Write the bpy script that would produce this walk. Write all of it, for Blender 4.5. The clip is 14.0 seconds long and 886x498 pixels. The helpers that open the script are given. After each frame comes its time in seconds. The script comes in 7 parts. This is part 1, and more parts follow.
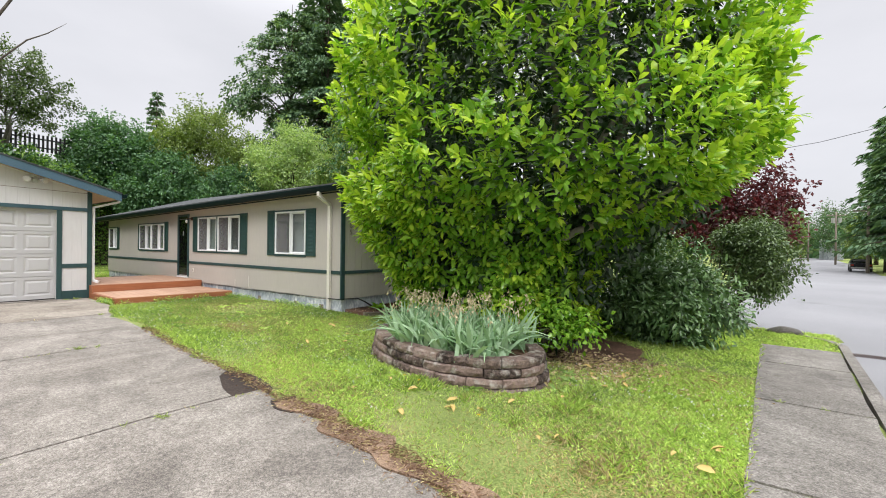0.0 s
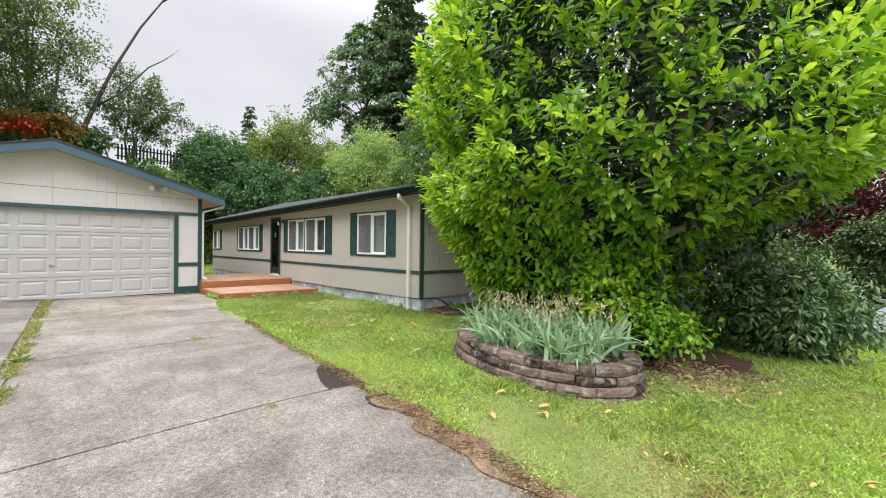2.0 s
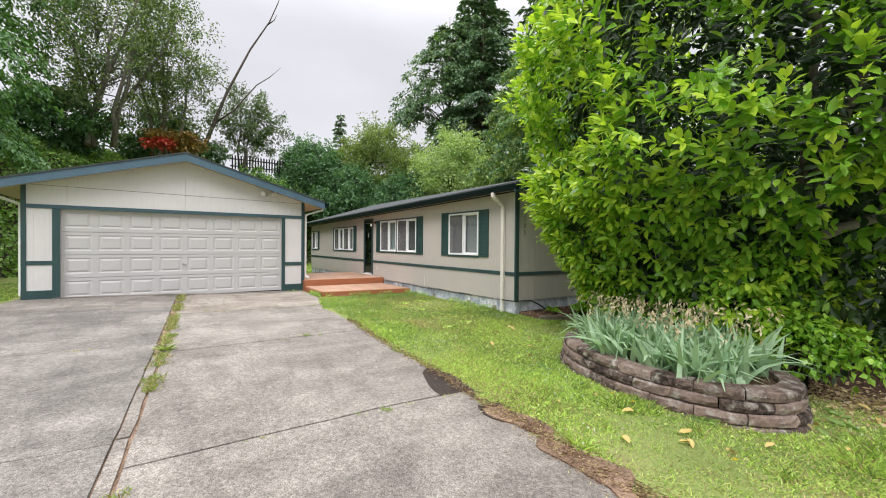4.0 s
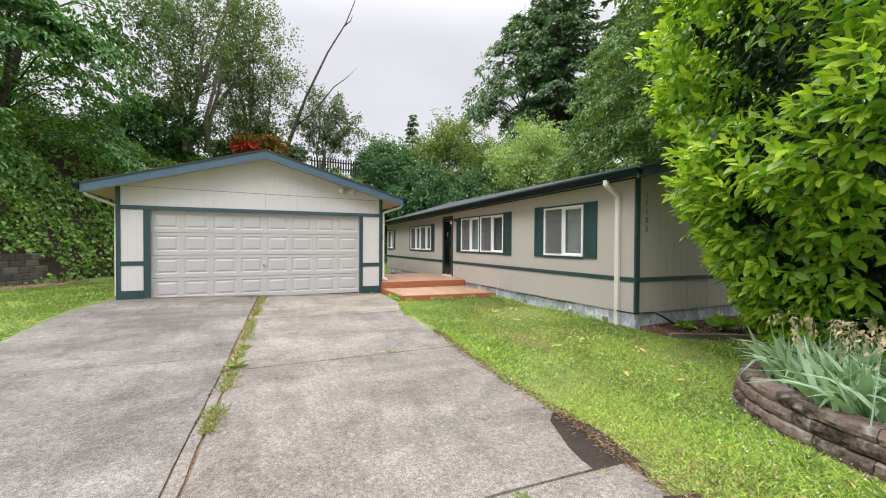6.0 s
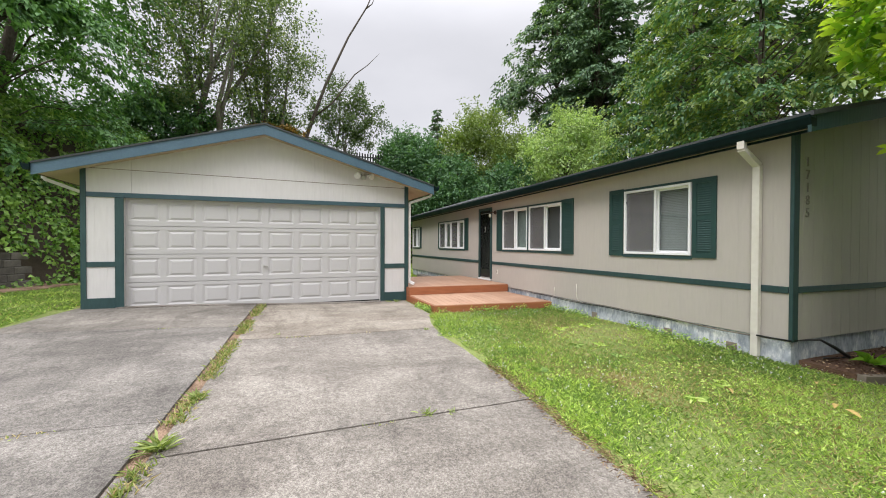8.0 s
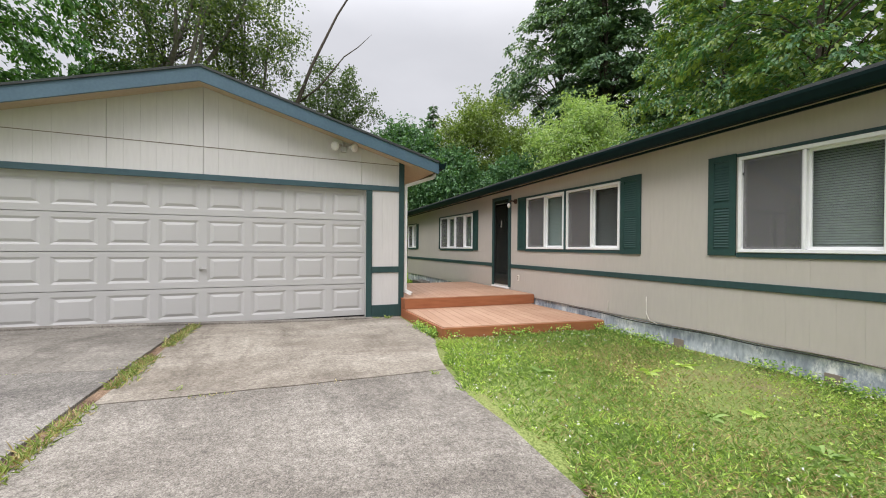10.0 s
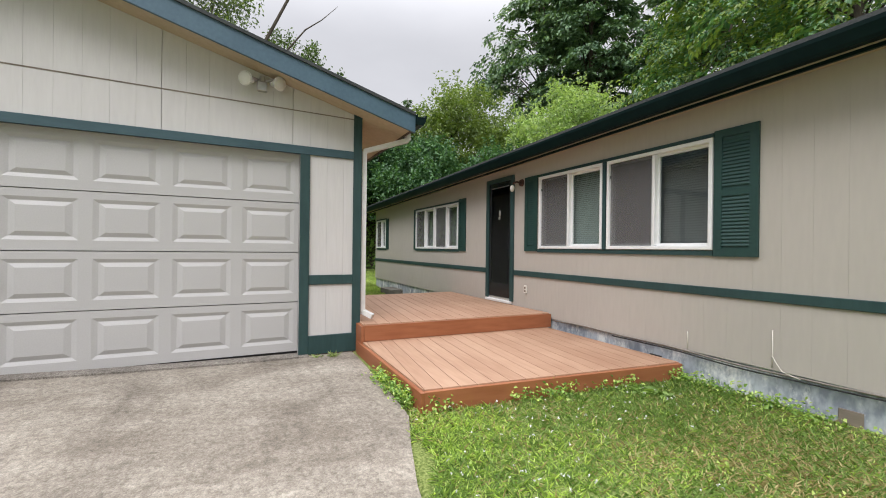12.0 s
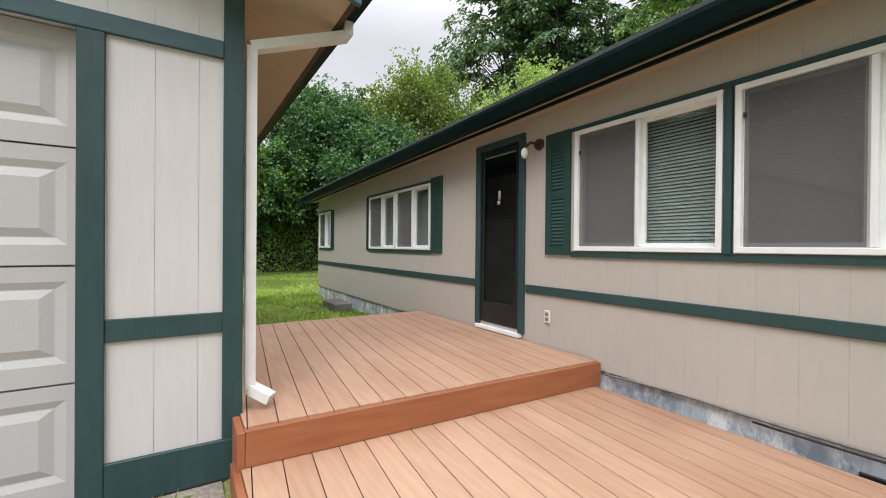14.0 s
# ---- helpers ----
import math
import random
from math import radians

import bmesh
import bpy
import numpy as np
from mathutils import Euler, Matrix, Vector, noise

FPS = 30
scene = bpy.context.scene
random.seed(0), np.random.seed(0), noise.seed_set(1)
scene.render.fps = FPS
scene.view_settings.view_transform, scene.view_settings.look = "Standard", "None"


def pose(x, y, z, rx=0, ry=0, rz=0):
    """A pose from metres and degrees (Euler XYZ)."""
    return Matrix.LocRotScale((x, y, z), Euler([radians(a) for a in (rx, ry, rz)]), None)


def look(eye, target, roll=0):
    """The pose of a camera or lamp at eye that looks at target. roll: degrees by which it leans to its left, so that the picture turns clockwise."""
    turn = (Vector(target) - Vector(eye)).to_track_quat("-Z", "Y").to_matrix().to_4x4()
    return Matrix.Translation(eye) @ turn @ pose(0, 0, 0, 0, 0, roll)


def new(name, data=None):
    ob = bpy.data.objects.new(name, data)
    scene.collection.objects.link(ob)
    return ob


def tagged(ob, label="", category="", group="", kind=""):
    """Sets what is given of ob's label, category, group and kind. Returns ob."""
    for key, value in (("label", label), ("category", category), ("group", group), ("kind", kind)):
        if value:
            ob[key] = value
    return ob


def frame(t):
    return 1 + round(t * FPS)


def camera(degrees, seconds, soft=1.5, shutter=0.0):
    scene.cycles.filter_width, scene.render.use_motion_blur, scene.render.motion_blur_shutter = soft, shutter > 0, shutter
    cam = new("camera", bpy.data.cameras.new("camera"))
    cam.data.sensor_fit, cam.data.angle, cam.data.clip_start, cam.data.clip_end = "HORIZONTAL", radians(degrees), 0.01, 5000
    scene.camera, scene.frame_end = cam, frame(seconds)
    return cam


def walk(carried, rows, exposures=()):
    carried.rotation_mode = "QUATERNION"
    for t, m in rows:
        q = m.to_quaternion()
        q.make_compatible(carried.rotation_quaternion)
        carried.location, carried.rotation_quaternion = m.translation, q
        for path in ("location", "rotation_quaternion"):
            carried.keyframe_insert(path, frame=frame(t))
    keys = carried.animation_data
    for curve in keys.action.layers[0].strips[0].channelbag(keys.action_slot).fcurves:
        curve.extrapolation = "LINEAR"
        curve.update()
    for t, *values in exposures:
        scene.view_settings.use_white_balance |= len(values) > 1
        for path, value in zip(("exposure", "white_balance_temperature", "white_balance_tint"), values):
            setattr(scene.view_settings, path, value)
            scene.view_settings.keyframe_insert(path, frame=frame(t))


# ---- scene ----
cam = camera(94.1, 14.0, 1.0)
PATH = [
    (0, (-0.083, -0.66, 1.5), (-1.234, 0.976, 1.49), 0.8),
    (0.5, (-0.113, -0.69, 1.508), (-1.314, 0.909, 1.496), 0.8),
    (1, (-0.178, -0.711, 1.505), (-1.443, 0.838, 1.494), 0.8),
    (1.5, (-0.254, -0.725, 1.504), (-1.588, 0.765, 1.491), 0.7),
    (2, (-0.281, -0.748, 1.507), (-1.687, 0.675, 1.492), 0.7),
    (2.5, (-0.283, -0.795, 1.507), (-1.758, 0.556, 1.492), 0.7),
    (3, (-0.338, -0.845, 1.516), (-1.873, 0.438, 1.497), 0.7),
    (3.5, (-0.485, -0.865, 1.524), (-2.078, 0.344, 1.503), 0.6),
    (6, (-2.039, -0.62, 1.529), (-3.854, 0.221, 1.5), 0.3),
    (6.5, (-2.566, -0.508, 1.509), (-4.4, 0.288, 1.478), 0.2),
    (7, (-3.114, -0.379, 1.496), (-4.961, 0.387, 1.465), 0.2),
    (7.5, (-3.692, -0.203, 1.466), (-5.546, 0.547, 1.436), 0.2),
    (8, (-4.286, -0.029, 1.427), (-6.145, 0.711, 1.4), 0.2),
    (8.2, (-4.514, 0.051, 1.416), (-6.373, 0.787, 1.388), 0.2),
    (10.5, (-7.421, 0.89, 1.269), (-9.259, 1.679, 1.266), 0.6),
    (11, (-8.019, 1.123, 1.25), (-9.845, 1.939, 1.25), 0.7),
    (11.5, (-8.606, 1.39, 1.239), (-10.418, 2.236, 1.24), 0.7),
    (12, (-9.23, 1.651, 1.25), (-11.024, 2.535, 1.249), 0.7),
    (12.5, (-9.846, 1.906, 1.275), (-11.621, 2.829, 1.272), 0.6),
    (13, (-10.45, 2.123, 1.293), (-12.197, 3.097, 1.29), 0.5),
    (13.5, (-11.002, 2.4, 1.3), (-12.724, 3.416, 1.292), 0.6),
    (14, (-11.594, 2.675, 1.294), (-13.285, 3.743, 1.284), 0.5),
]
walk(cam, [(t, look(eye, target, roll)) for t, eye, target, roll in PATH], exposures=[(0, 0.38, 6350, 13), (6.5, 0.36, 6350, 14), (10.5, 0.18, 6320, 13), (12.5, 0.17, 6320, 13), (14, 0.31, 6320, 12)])

# ---- light: an overcast sky, brighter overhead, and a wide soft sun ----
world = bpy.data.worlds.new("overcast")
scene.world = world
world.use_nodes = True
wn, wl = world.node_tree.nodes, world.node_tree.links
wn.clear()
w_out, w_bg = wn.new("ShaderNodeOutputWorld"), wn.new("ShaderNodeBackground")
w_sky = wn.new("ShaderNodeTexSky")
w_sky.sky_type, w_sky.sun_disc = "NISHITA", False
w_sky.sun_elevation, w_sky.sun_rotation = radians(58), radians(200)
w_dim = wn.new("ShaderNodeMix")
w_dim.data_type, w_dim.blend_type = "RGBA", "MULTIPLY"
w_dim.inputs[0].default_value = 1.0
w_dim.inputs[7].default_value = (0.1, 0.1, 0.1, 1)
w_co, w_sep = wn.new("ShaderNodeTexCoord"), wn.new("ShaderNodeSeparateXYZ")
w_up = wn.new("ShaderNodeMapRange")
w_up.interpolation_type = "SMOOTHSTEP"
for k, v in ((1, 0.42), (2, 0.90), (3, 0.69), (4, 3.5)):
    w_up.inputs[k].default_value = v
w_map = wn.new("ShaderNodeMapping")
w_map.inputs["Scale"].default_value = (1.0, 1.0, 2.6)
w_noise = wn.new("ShaderNodeTexNoise")
w_noise.inputs["Scale"].default_value, w_noise.inputs["Detail"].default_value = 2.2, 5
w_ramp = wn.new("ShaderNodeValToRGB")
w_ramp.color_ramp.elements[0].position, w_ramp.color_ramp.elements[0].color = 0.32, (0.868, 0.874, 0.886, 1)
w_ramp.color_ramp.elements[1].position, w_ramp.color_ramp.elements[1].color = 0.68, (1.0, 1.0, 1.008, 1)
w_mul = wn.new("ShaderNodeMix")
w_mul.data_type, w_mul.blend_type = "RGBA", "MULTIPLY"
w_mul.inputs[0].default_value = 1.0
w_mix = wn.new("ShaderNodeMix")
w_mix.data_type = "RGBA"
w_mix.inputs[0].default_value = 0.93
wl.new(w_co.outputs["Generated"], w_sep.inputs[0])
wl.new(w_sep.outputs["Z"], w_up.inputs[0])
wl.new(w_co.outputs["Generated"], w_map.inputs[0])
wl.new(w_map.outputs[0], w_noise.inputs["Vector"])
wl.new(w_noise.outputs["Fac"], w_ramp.inputs[0])
wl.new(w_ramp.outputs[0], w_mul.inputs[6])
wl.new(w_up.outputs[0], w_mul.inputs[7])
wl.new(w_sky.outputs[0], w_dim.inputs[6])
wl.new(w_dim.outputs[2], w_mix.inputs[6])
wl.new(w_mul.outputs[2], w_mix.inputs[7])
wl.new(w_mix.outputs[2], w_bg.inputs[0])
w_bg.inputs[1].default_value = 1.0
wl.new(w_bg.outputs[0], w_out.inputs[0])
sun = new("sun", bpy.data.lights.new("sun", "SUN"))
sun.data.energy, sun.data.angle, sun.data.color = 1.3, radians(25), (1.0, 0.985, 0.965)
sun.matrix_world = look((6, -12, 22), (-8, 3, 0))


# ---- materials ----
def mat_base(name):
    m = bpy.data.materials.new(name)
    m.use_nodes = True
    n, l = m.node_tree.nodes, m.node_tree.links
    return m, n, l, n["Principled BSDF"]


def rgb(c):
    return (c[0], c[1], c[2], 1)


def surface(name, dark, light, rough=0.6, fine=40.0, broad=1.5, bump=0.2, stretch=(1, 1, 1), metal=0.0, stain=None,
            stain_at=(0.55, 0.75), stain_scale=0.6, per="", spread=0.25, dist=0.01, spec=0.5, lo=0.34, hi=0.66, grit=0.5, grain=0.5, stain_grit=0.65):
    """Grain at a fine and a broad scale between two colours, an optional stain, and relief."""
    m, n, l, b = mat_base(name)
    co, mp = n.new("ShaderNodeTexCoord"), n.new("ShaderNodeMapping")
    mp.inputs["Scale"].default_value = stretch
    l.new(co.outputs["Object"], mp.inputs[0])
    f, g = n.new("ShaderNodeTexNoise"), n.new("ShaderNodeTexNoise")
    f.inputs["Scale"].default_value, f.inputs["Detail"].default_value = fine, 8
    f.inputs["Roughness"].default_value = grit
    g.inputs["Scale"].default_value, g.inputs["Detail"].default_value = broad, 5
    l.new(mp.outputs[0], f.inputs["Vector"])
    l.new(co.outputs["Object"], g.inputs["Vector"])
    add = n.new("ShaderNodeMath")
    add.operation = "MULTIPLY_ADD"
    add.inputs[1].default_value = grain
    half = n.new("ShaderNodeMath")
    half.operation = "MULTIPLY"
    half.inputs[1].default_value = 1 - grain
    l.new(g.outputs["Fac"], half.inputs[0])
    l.new(f.outputs["Fac"], add.inputs[0])
    l.new(half.outputs[0], add.inputs[2])
    value = add.outputs[0]
    if per:
        src = n.new("ShaderNodeObjectInfo").outputs["Random"] if per == "object" else n.new("ShaderNodeNewGeometry").outputs["Random Per Island"]
        mad, off = n.new("ShaderNodeMath"), n.new("ShaderNodeMath")
        mad.operation, off.operation = "MULTIPLY_ADD", "SUBTRACT"
        mad.inputs[1].default_value = spread
        off.inputs[1].default_value = spread / 2
        l.new(src, mad.inputs[0])
        l.new(value, off.inputs[0])
        l.new(off.outputs[0], mad.inputs[2])
        value = mad.outputs[0]
    r = n.new("ShaderNodeValToRGB")
    r.color_ramp.elements[0].position, r.color_ramp.elements[0].color = lo, rgb(dark)
    r.color_ramp.elements[1].position, r.color_ramp.elements[1].color = hi, rgb(light)
    l.new(value, r.inputs[0])
    colour = r.outputs[0]
    if stain:
        s, sr, mx = n.new("ShaderNodeTexNoise"), n.new("ShaderNodeMapRange"), n.new("ShaderNodeMix")
        s.inputs["Scale"].default_value, s.inputs["Detail"].default_value = stain_scale, 8
        s.inputs["Roughness"].default_value = stain_grit
        l.new(mp.outputs[0], s.inputs["Vector"])
        l.new(s.outputs["Fac"], sr.inputs[0])
        sr.inputs[1].default_value, sr.inputs[2].default_value = stain_at
        mx.data_type = "RGBA"
        l.new(sr.outputs[0], mx.inputs[0])
        l.new(colour, mx.inputs[6])
        mx.inputs[7].default_value = rgb(stain)
        colour = mx.outputs[2]
    l.new(colour, b.inputs["Base Color"])
    b.inputs["Roughness"].default_value, b.inputs["Metallic"].default_value = rough, metal
    b.inputs["Specular IOR Level"].default_value = spec
    if bump:
        bp = n.new("ShaderNodeBump")
        bp.inputs["Strength"].default_value, bp.inputs["Distance"].default_value = bump, dist
        l.new(f.outputs["Fac"], bp.inputs["Height"])
        l.new(bp.outputs[0], b.inputs["Normal"])
    return m


def leaf_material(name, dark, light, rough=0.45, through_light=0.3, glow=None, spec=0.5):
    """Leaves: each its own tone between two colours, glossy above, and letting some light through."""
    m, n, l, b = mat_base(name)
    geo, r = n.new("ShaderNodeNewGeometry"), n.new("ShaderNodeValToRGB")
    r.color_ramp.elements[0].color, r.color_ramp.elements[1].color = rgb(dark), rgb(light)
    l.new(geo.outputs["Random Per Island"], r.inputs[0])
    l.new(r.outputs[0], b.inputs["Base Color"])
    b.inputs["Roughness"].default_value = rough
    b.inputs["Specular IOR Level"].default_value = spec
    t, mx = n.new("ShaderNodeBsdfTranslucent"), n.new("ShaderNodeMixShader")
    tint = n.new("ShaderNodeMix")
    tint.data_type, tint.blend_type = "RGBA", "MULTIPLY"
    tint.inputs[0].default_value = 1.0
    tint.inputs[7].default_value = glow or (1.5, 1.6, 0.6, 1)
    l.new(r.outputs[0], tint.inputs[6])
    l.new(tint.outputs[2], t.inputs[0])
    mx.inputs[0].default_value = through_light
    l.new(b.outputs[0], mx.inputs[1])
    l.new(t.outputs[0], mx.inputs[2])
    l.new(mx.outputs[0], n["Material Output"].inputs[0])
    return m


def glass_material(name, tint=(0.9, 0.93, 0.92), veil=None, veil_amount=0.0, gloss_most=0.9):
    """A pane: clear, with a mirror gloss that grows at a slant; veil: a fly screen's grey."""
    m, n, l, b = mat_base(name)
    n.remove(b)
    clear, gloss, mx = n.new("ShaderNodeBsdfTransparent"), n.new("ShaderNodeBsdfGlossy"), n.new("ShaderNodeMixShader")
    slant, power, lift = n.new("ShaderNodeLayerWeight"), n.new("ShaderNodeMath"), n.new("ShaderNodeMapRange")
    clear.inputs[0].default_value = rgb(tint)
    gloss.inputs["Roughness"].default_value = 0.02
    power.operation = "POWER"
    power.inputs[1].default_value = 4.0
    lift.inputs[3].default_value, lift.inputs[4].default_value = 0.045, gloss_most
    slant.inputs[0].default_value = 0.5
    l.new(slant.outputs["Facing"], power.inputs[0])
    l.new(power.outputs[0], lift.inputs[0])
    l.new(lift.outputs[0], mx.inputs[0])
    l.new(clear.outputs[0], mx.inputs[1])
    l.new(gloss.outputs[0], mx.inputs[2])
    last = mx
    if veil:
        d, v = n.new("ShaderNodeBsdfDiffuse"), n.new("ShaderNodeMixShader")
        d.inputs[0].default_value = rgb(veil)
        v.inputs[0].default_value = veil_amount
        l.new(mx.outputs[0], v.inputs[1])
        l.new(d.outputs[0], v.inputs[2])
        last = v
    l.new(last.outputs[0], n["Material Output"].inputs[0])
    return m


def aggregate(name, dark, light, stain, stain_at=(0.5, 0.72), pebble=135.0, moss=(0.10, 0.10, 0.06), bare=1.0):
    """Weathered concrete with its pebbles washed bare: grains, pale worn patches, dark blotches and long streaks."""
    m, n, l, b = mat_base(name)
    co = n.new("ShaderNodeTexCoord").outputs["Object"]

    def cloud(scale, detail, rough, stretch=(1, 1, 1), warp=0.0):
        mp, t = n.new("ShaderNodeMapping"), n.new("ShaderNodeTexNoise")
        mp.inputs["Scale"].default_value = stretch
        t.inputs["Scale"].default_value, t.inputs["Detail"].default_value = scale, detail
        t.inputs["Roughness"].default_value, t.inputs["Distortion"].default_value = rough, warp
        l.new(co, mp.inputs[0])
        l.new(mp.outputs[0], t.inputs["Vector"])
        return t.outputs["Fac"]

    def ranged(v, a, z, lo=0.0, hi=1.0):
        r = n.new("ShaderNodeMapRange")
        for k, q in enumerate((a, z, lo, hi)):
            r.inputs[k + 1].default_value = q
        l.new(v, r.inputs[0])
        return r.outputs[0]

    def mixed(kind, f, a, c):
        mx = n.new("ShaderNodeMix")
        mx.data_type, mx.blend_type = "RGBA", kind
        for k, v in ((0, f), (6, a), (7, c)):
            if isinstance(v, (float, tuple)):
                mx.inputs[k].default_value = v
            else:
                l.new(v, mx.inputs[k])
        return mx.outputs[2]

    worn = cloud(1.1, 9, 0.72, (1.0, 0.6, 1.0), 0.4)
    streak = cloud(2.4, 7, 0.7, (0.35, 1.6, 1.0), 0.6)
    blot = cloud(0.8, 10, 0.75, (1, 1, 1), 0.8)
    speck = cloud(26, 6, 0.8)
    v = n.new("ShaderNodeTexVoronoi")
    v.inputs["Scale"].default_value, v.inputs["Randomness"].default_value = pebble, 1.0
    l.new(co, v.inputs["Vector"])
    grain = n.new("ShaderNodeSeparateColor")
    l.new(v.outputs["Color"], grain.inputs[0])
    c = mixed("MIX", ranged(worn, 0.36, 0.64), rgb(dark), rgb(light))
    c = mixed("MIX", ranged(streak, 0.50, 0.74, 0.0, 0.55), c, rgb(stain))
    c = mixed("MIX", ranged(blot, stain_at[0], stain_at[1], 0.0, 0.75), c, rgb(stain))
    c = mixed("MIX", ranged(blot, 0.36, 0.28, 0.0, 0.35), c, rgb(moss))
    c = mixed("MULTIPLY", 1.0, c, mixed("MIX", grain.outputs[0], (1 - 0.38 * bare, 1 - 0.39 * bare, 1 - 0.40 * bare, 1.0), (1 + 0.34 * bare, 1 + 0.34 * bare, 1 + 0.33 * bare, 1.0)))
    c = mixed("MULTIPLY", 1.0, c, mixed("MIX", ranged(speck, 0.36, 0.62), (0.66, 0.65, 0.64, 1), (1.20, 1.20, 1.20, 1)))
    l.new(c, b.inputs["Base Color"])
    b.inputs["Roughness"].default_value, b.inputs["Specular IOR Level"].default_value = 0.9, 0.2
    bp = n.new("ShaderNodeBump")
    bp.inputs["Strength"].default_value, bp.inputs["Distance"].default_value = 0.5, 0.006
    bp.invert = True
    l.new(v.outputs["Distance"], bp.inputs["Height"])
    l.new(bp.outputs[0], b.inputs["Normal"])
    return m


M = {}
M["siding"] = surface("beige_siding", (0.420, 0.385, 0.342), (0.457, 0.420, 0.374), 0.75, 26, 0.7, 0.35, (1.0, 1.0, 0.16), stain=(0.36, 0.32, 0.275), stain_at=(0.64, 0.92), per="object", spread=0.1, dist=0.006)
M["siding_g"] = surface("pale_siding", (0.548, 0.528, 0.510), (0.598, 0.578, 0.558), 0.7, 26, 0.7, 0.4, (1.0, 1.0, 0.14), stain=(0.52, 0.485, 0.43), stain_at=(0.66, 0.95), per="object", spread=0.1, dist=0.006)
M["green"] = surface("green_trim_paint", (0.014, 0.042, 0.042), (0.024, 0.063, 0.062), 0.55, 30, 2.0, 0.35, (1, 1, 0.2), stain=(0.06, 0.10, 0.09), stain_at=(0.72, 0.95), stain_scale=6, dist=0.006)
M["blue"] = surface("blue_grey_trim_paint", (0.047, 0.094, 0.132), (0.068, 0.126, 0.168), 0.5, 30, 2.0, 0.25, (0.3, 1, 1), dist=0.005)
M["header"] = surface("dark_teal_trim_paint", (0.026, 0.062, 0.075), (0.040, 0.086, 0.10), 0.55, 30, 2.0, 0.3, (1, 0.3, 1), dist=0.005)
M["gutter"] = surface("dark_green_gutter", (0.002, 0.009, 0.009), (0.004, 0.014, 0.013), 0.40, 12, 1.5, 0.05, stain=(0.02, 0.028, 0.025), stain_at=(0.75, 0.95), stain_scale=3, spec=0.1)
M["shutter"] = surface("green_shutter", (0.010, 0.040, 0.035), (0.016, 0.056, 0.049), 0.55, 20, 2.0, 0.1)
M["white"] = surface("white_vinyl", (0.74, 0.74, 0.74), (0.82, 0.82, 0.81), 0.35, 15, 3, 0.03, stain=(0.6, 0.58, 0.54), stain_at=(0.7, 0.95))
M["spout"] = surface("cream_downspout", (0.62, 0.58, 0.51), (0.70, 0.67, 0.60), 0.4, 15, 3, 0.05, stain=(0.5, 0.45, 0.38), stain_at=(0.65, 0.95))
M["spout_pale"] = surface("pale_downspout", (0.66, 0.65, 0.63), (0.74, 0.73, 0.71), 0.4, 15, 3, 0.05, stain=(0.52, 0.49, 0.44), stain_at=(0.65, 0.95))
M["gdoor"] = surface("garage_door_steel", (0.43, 0.418, 0.406), (0.482, 0.47, 0.457), 0.45, 90, 0.8, 0.08, stain=(0.385, 0.366, 0.347), stain_at=(0.6, 0.95), dist=0.003)
M["deck"] = surface("red_deck_stain", (0.36, 0.205, 0.128), (0.475, 0.30, 0.198), 0.6, 30, 1.2, 0.25, (0.10, 1, 1), stain=(0.30, 0.145, 0.085), stain_at=(0.55, 0.85), per="object", spread=0.16, dist=0.004)
M["deck_dark"] = surface("cedar_fascia", (0.26, 0.085, 0.032), (0.36, 0.135, 0.058), 0.55, 24, 1.5, 0.25, (0.12, 0.12, 1), stain=(0.25, 0.075, 0.03), stain_at=(0.6, 0.9), per="object", spread=0.2, dist=0.004)
M["concrete"] = aggregate("exposed_concrete", (0.175, 0.157, 0.137), (0.315, 0.289, 0.255), (0.105, 0.095, 0.084), (0.50, 0.72))
M["concrete_l"] = aggregate("stained_concrete", (0.145, 0.134, 0.121), (0.275, 0.256, 0.231), (0.092, 0.085, 0.078), (0.47, 0.69))
M["wet"] = surface("damp_soil", (0.022, 0.015, 0.012), (0.062, 0.044, 0.034), 0.8, 40, 3, 0.8, dist=0.02, spec=0.3)
M["concrete_g"] = aggregate("trowelled_concrete", (0.20, 0.172, 0.140), (0.375, 0.338, 0.285), (0.125, 0.105, 0.085), (0.52, 0.72), 120.0, bare=0.45)
M["concrete_gl"] = aggregate("stained_trowelled_concrete", (0.165, 0.15, 0.131), (0.30, 0.276, 0.242), (0.105, 0.094, 0.082), (0.48, 0.70), 120.0, bare=0.5)
M["needles"] = surface("dry_needle_litter", (0.10, 0.062, 0.040), (0.34, 0.235, 0.16), 0.95, 70, 4, 1.0, dist=0.02, spec=0.15, lo=0.40, hi=0.60)
M["concrete_w"] = aggregate("sidewalk_concrete", (0.165, 0.152, 0.136), (0.285, 0.267, 0.241), (0.105, 0.098, 0.088), (0.5, 0.72), 110.0)
M["asphalt"] = surface("worn_asphalt", (0.17, 0.17, 0.175), (0.26, 0.26, 0.265), 0.85, 120, 0.15, 0.3, stain=(0.11, 0.11, 0.115), stain_at=(0.6, 0.85), stain_scale=0.25, spec=0.3)
M["found"] = surface("painted_foundation", (0.25, 0.28, 0.33), (0.50, 0.535, 0.59), 0.8, 22, 2.2, 0.35, stain=(0.80, 0.80, 0.79), stain_at=(0.50, 0.61), stain_scale=4.6, stretch=(1, 1, 0.5), lo=0.40, hi=0.60, stain_grit=0.75)
M["soil"] = surface("bark_mulch", (0.06, 0.036, 0.024), (0.17, 0.10, 0.065), 0.95, 45, 3, 0.9, dist=0.03, spec=0.2)
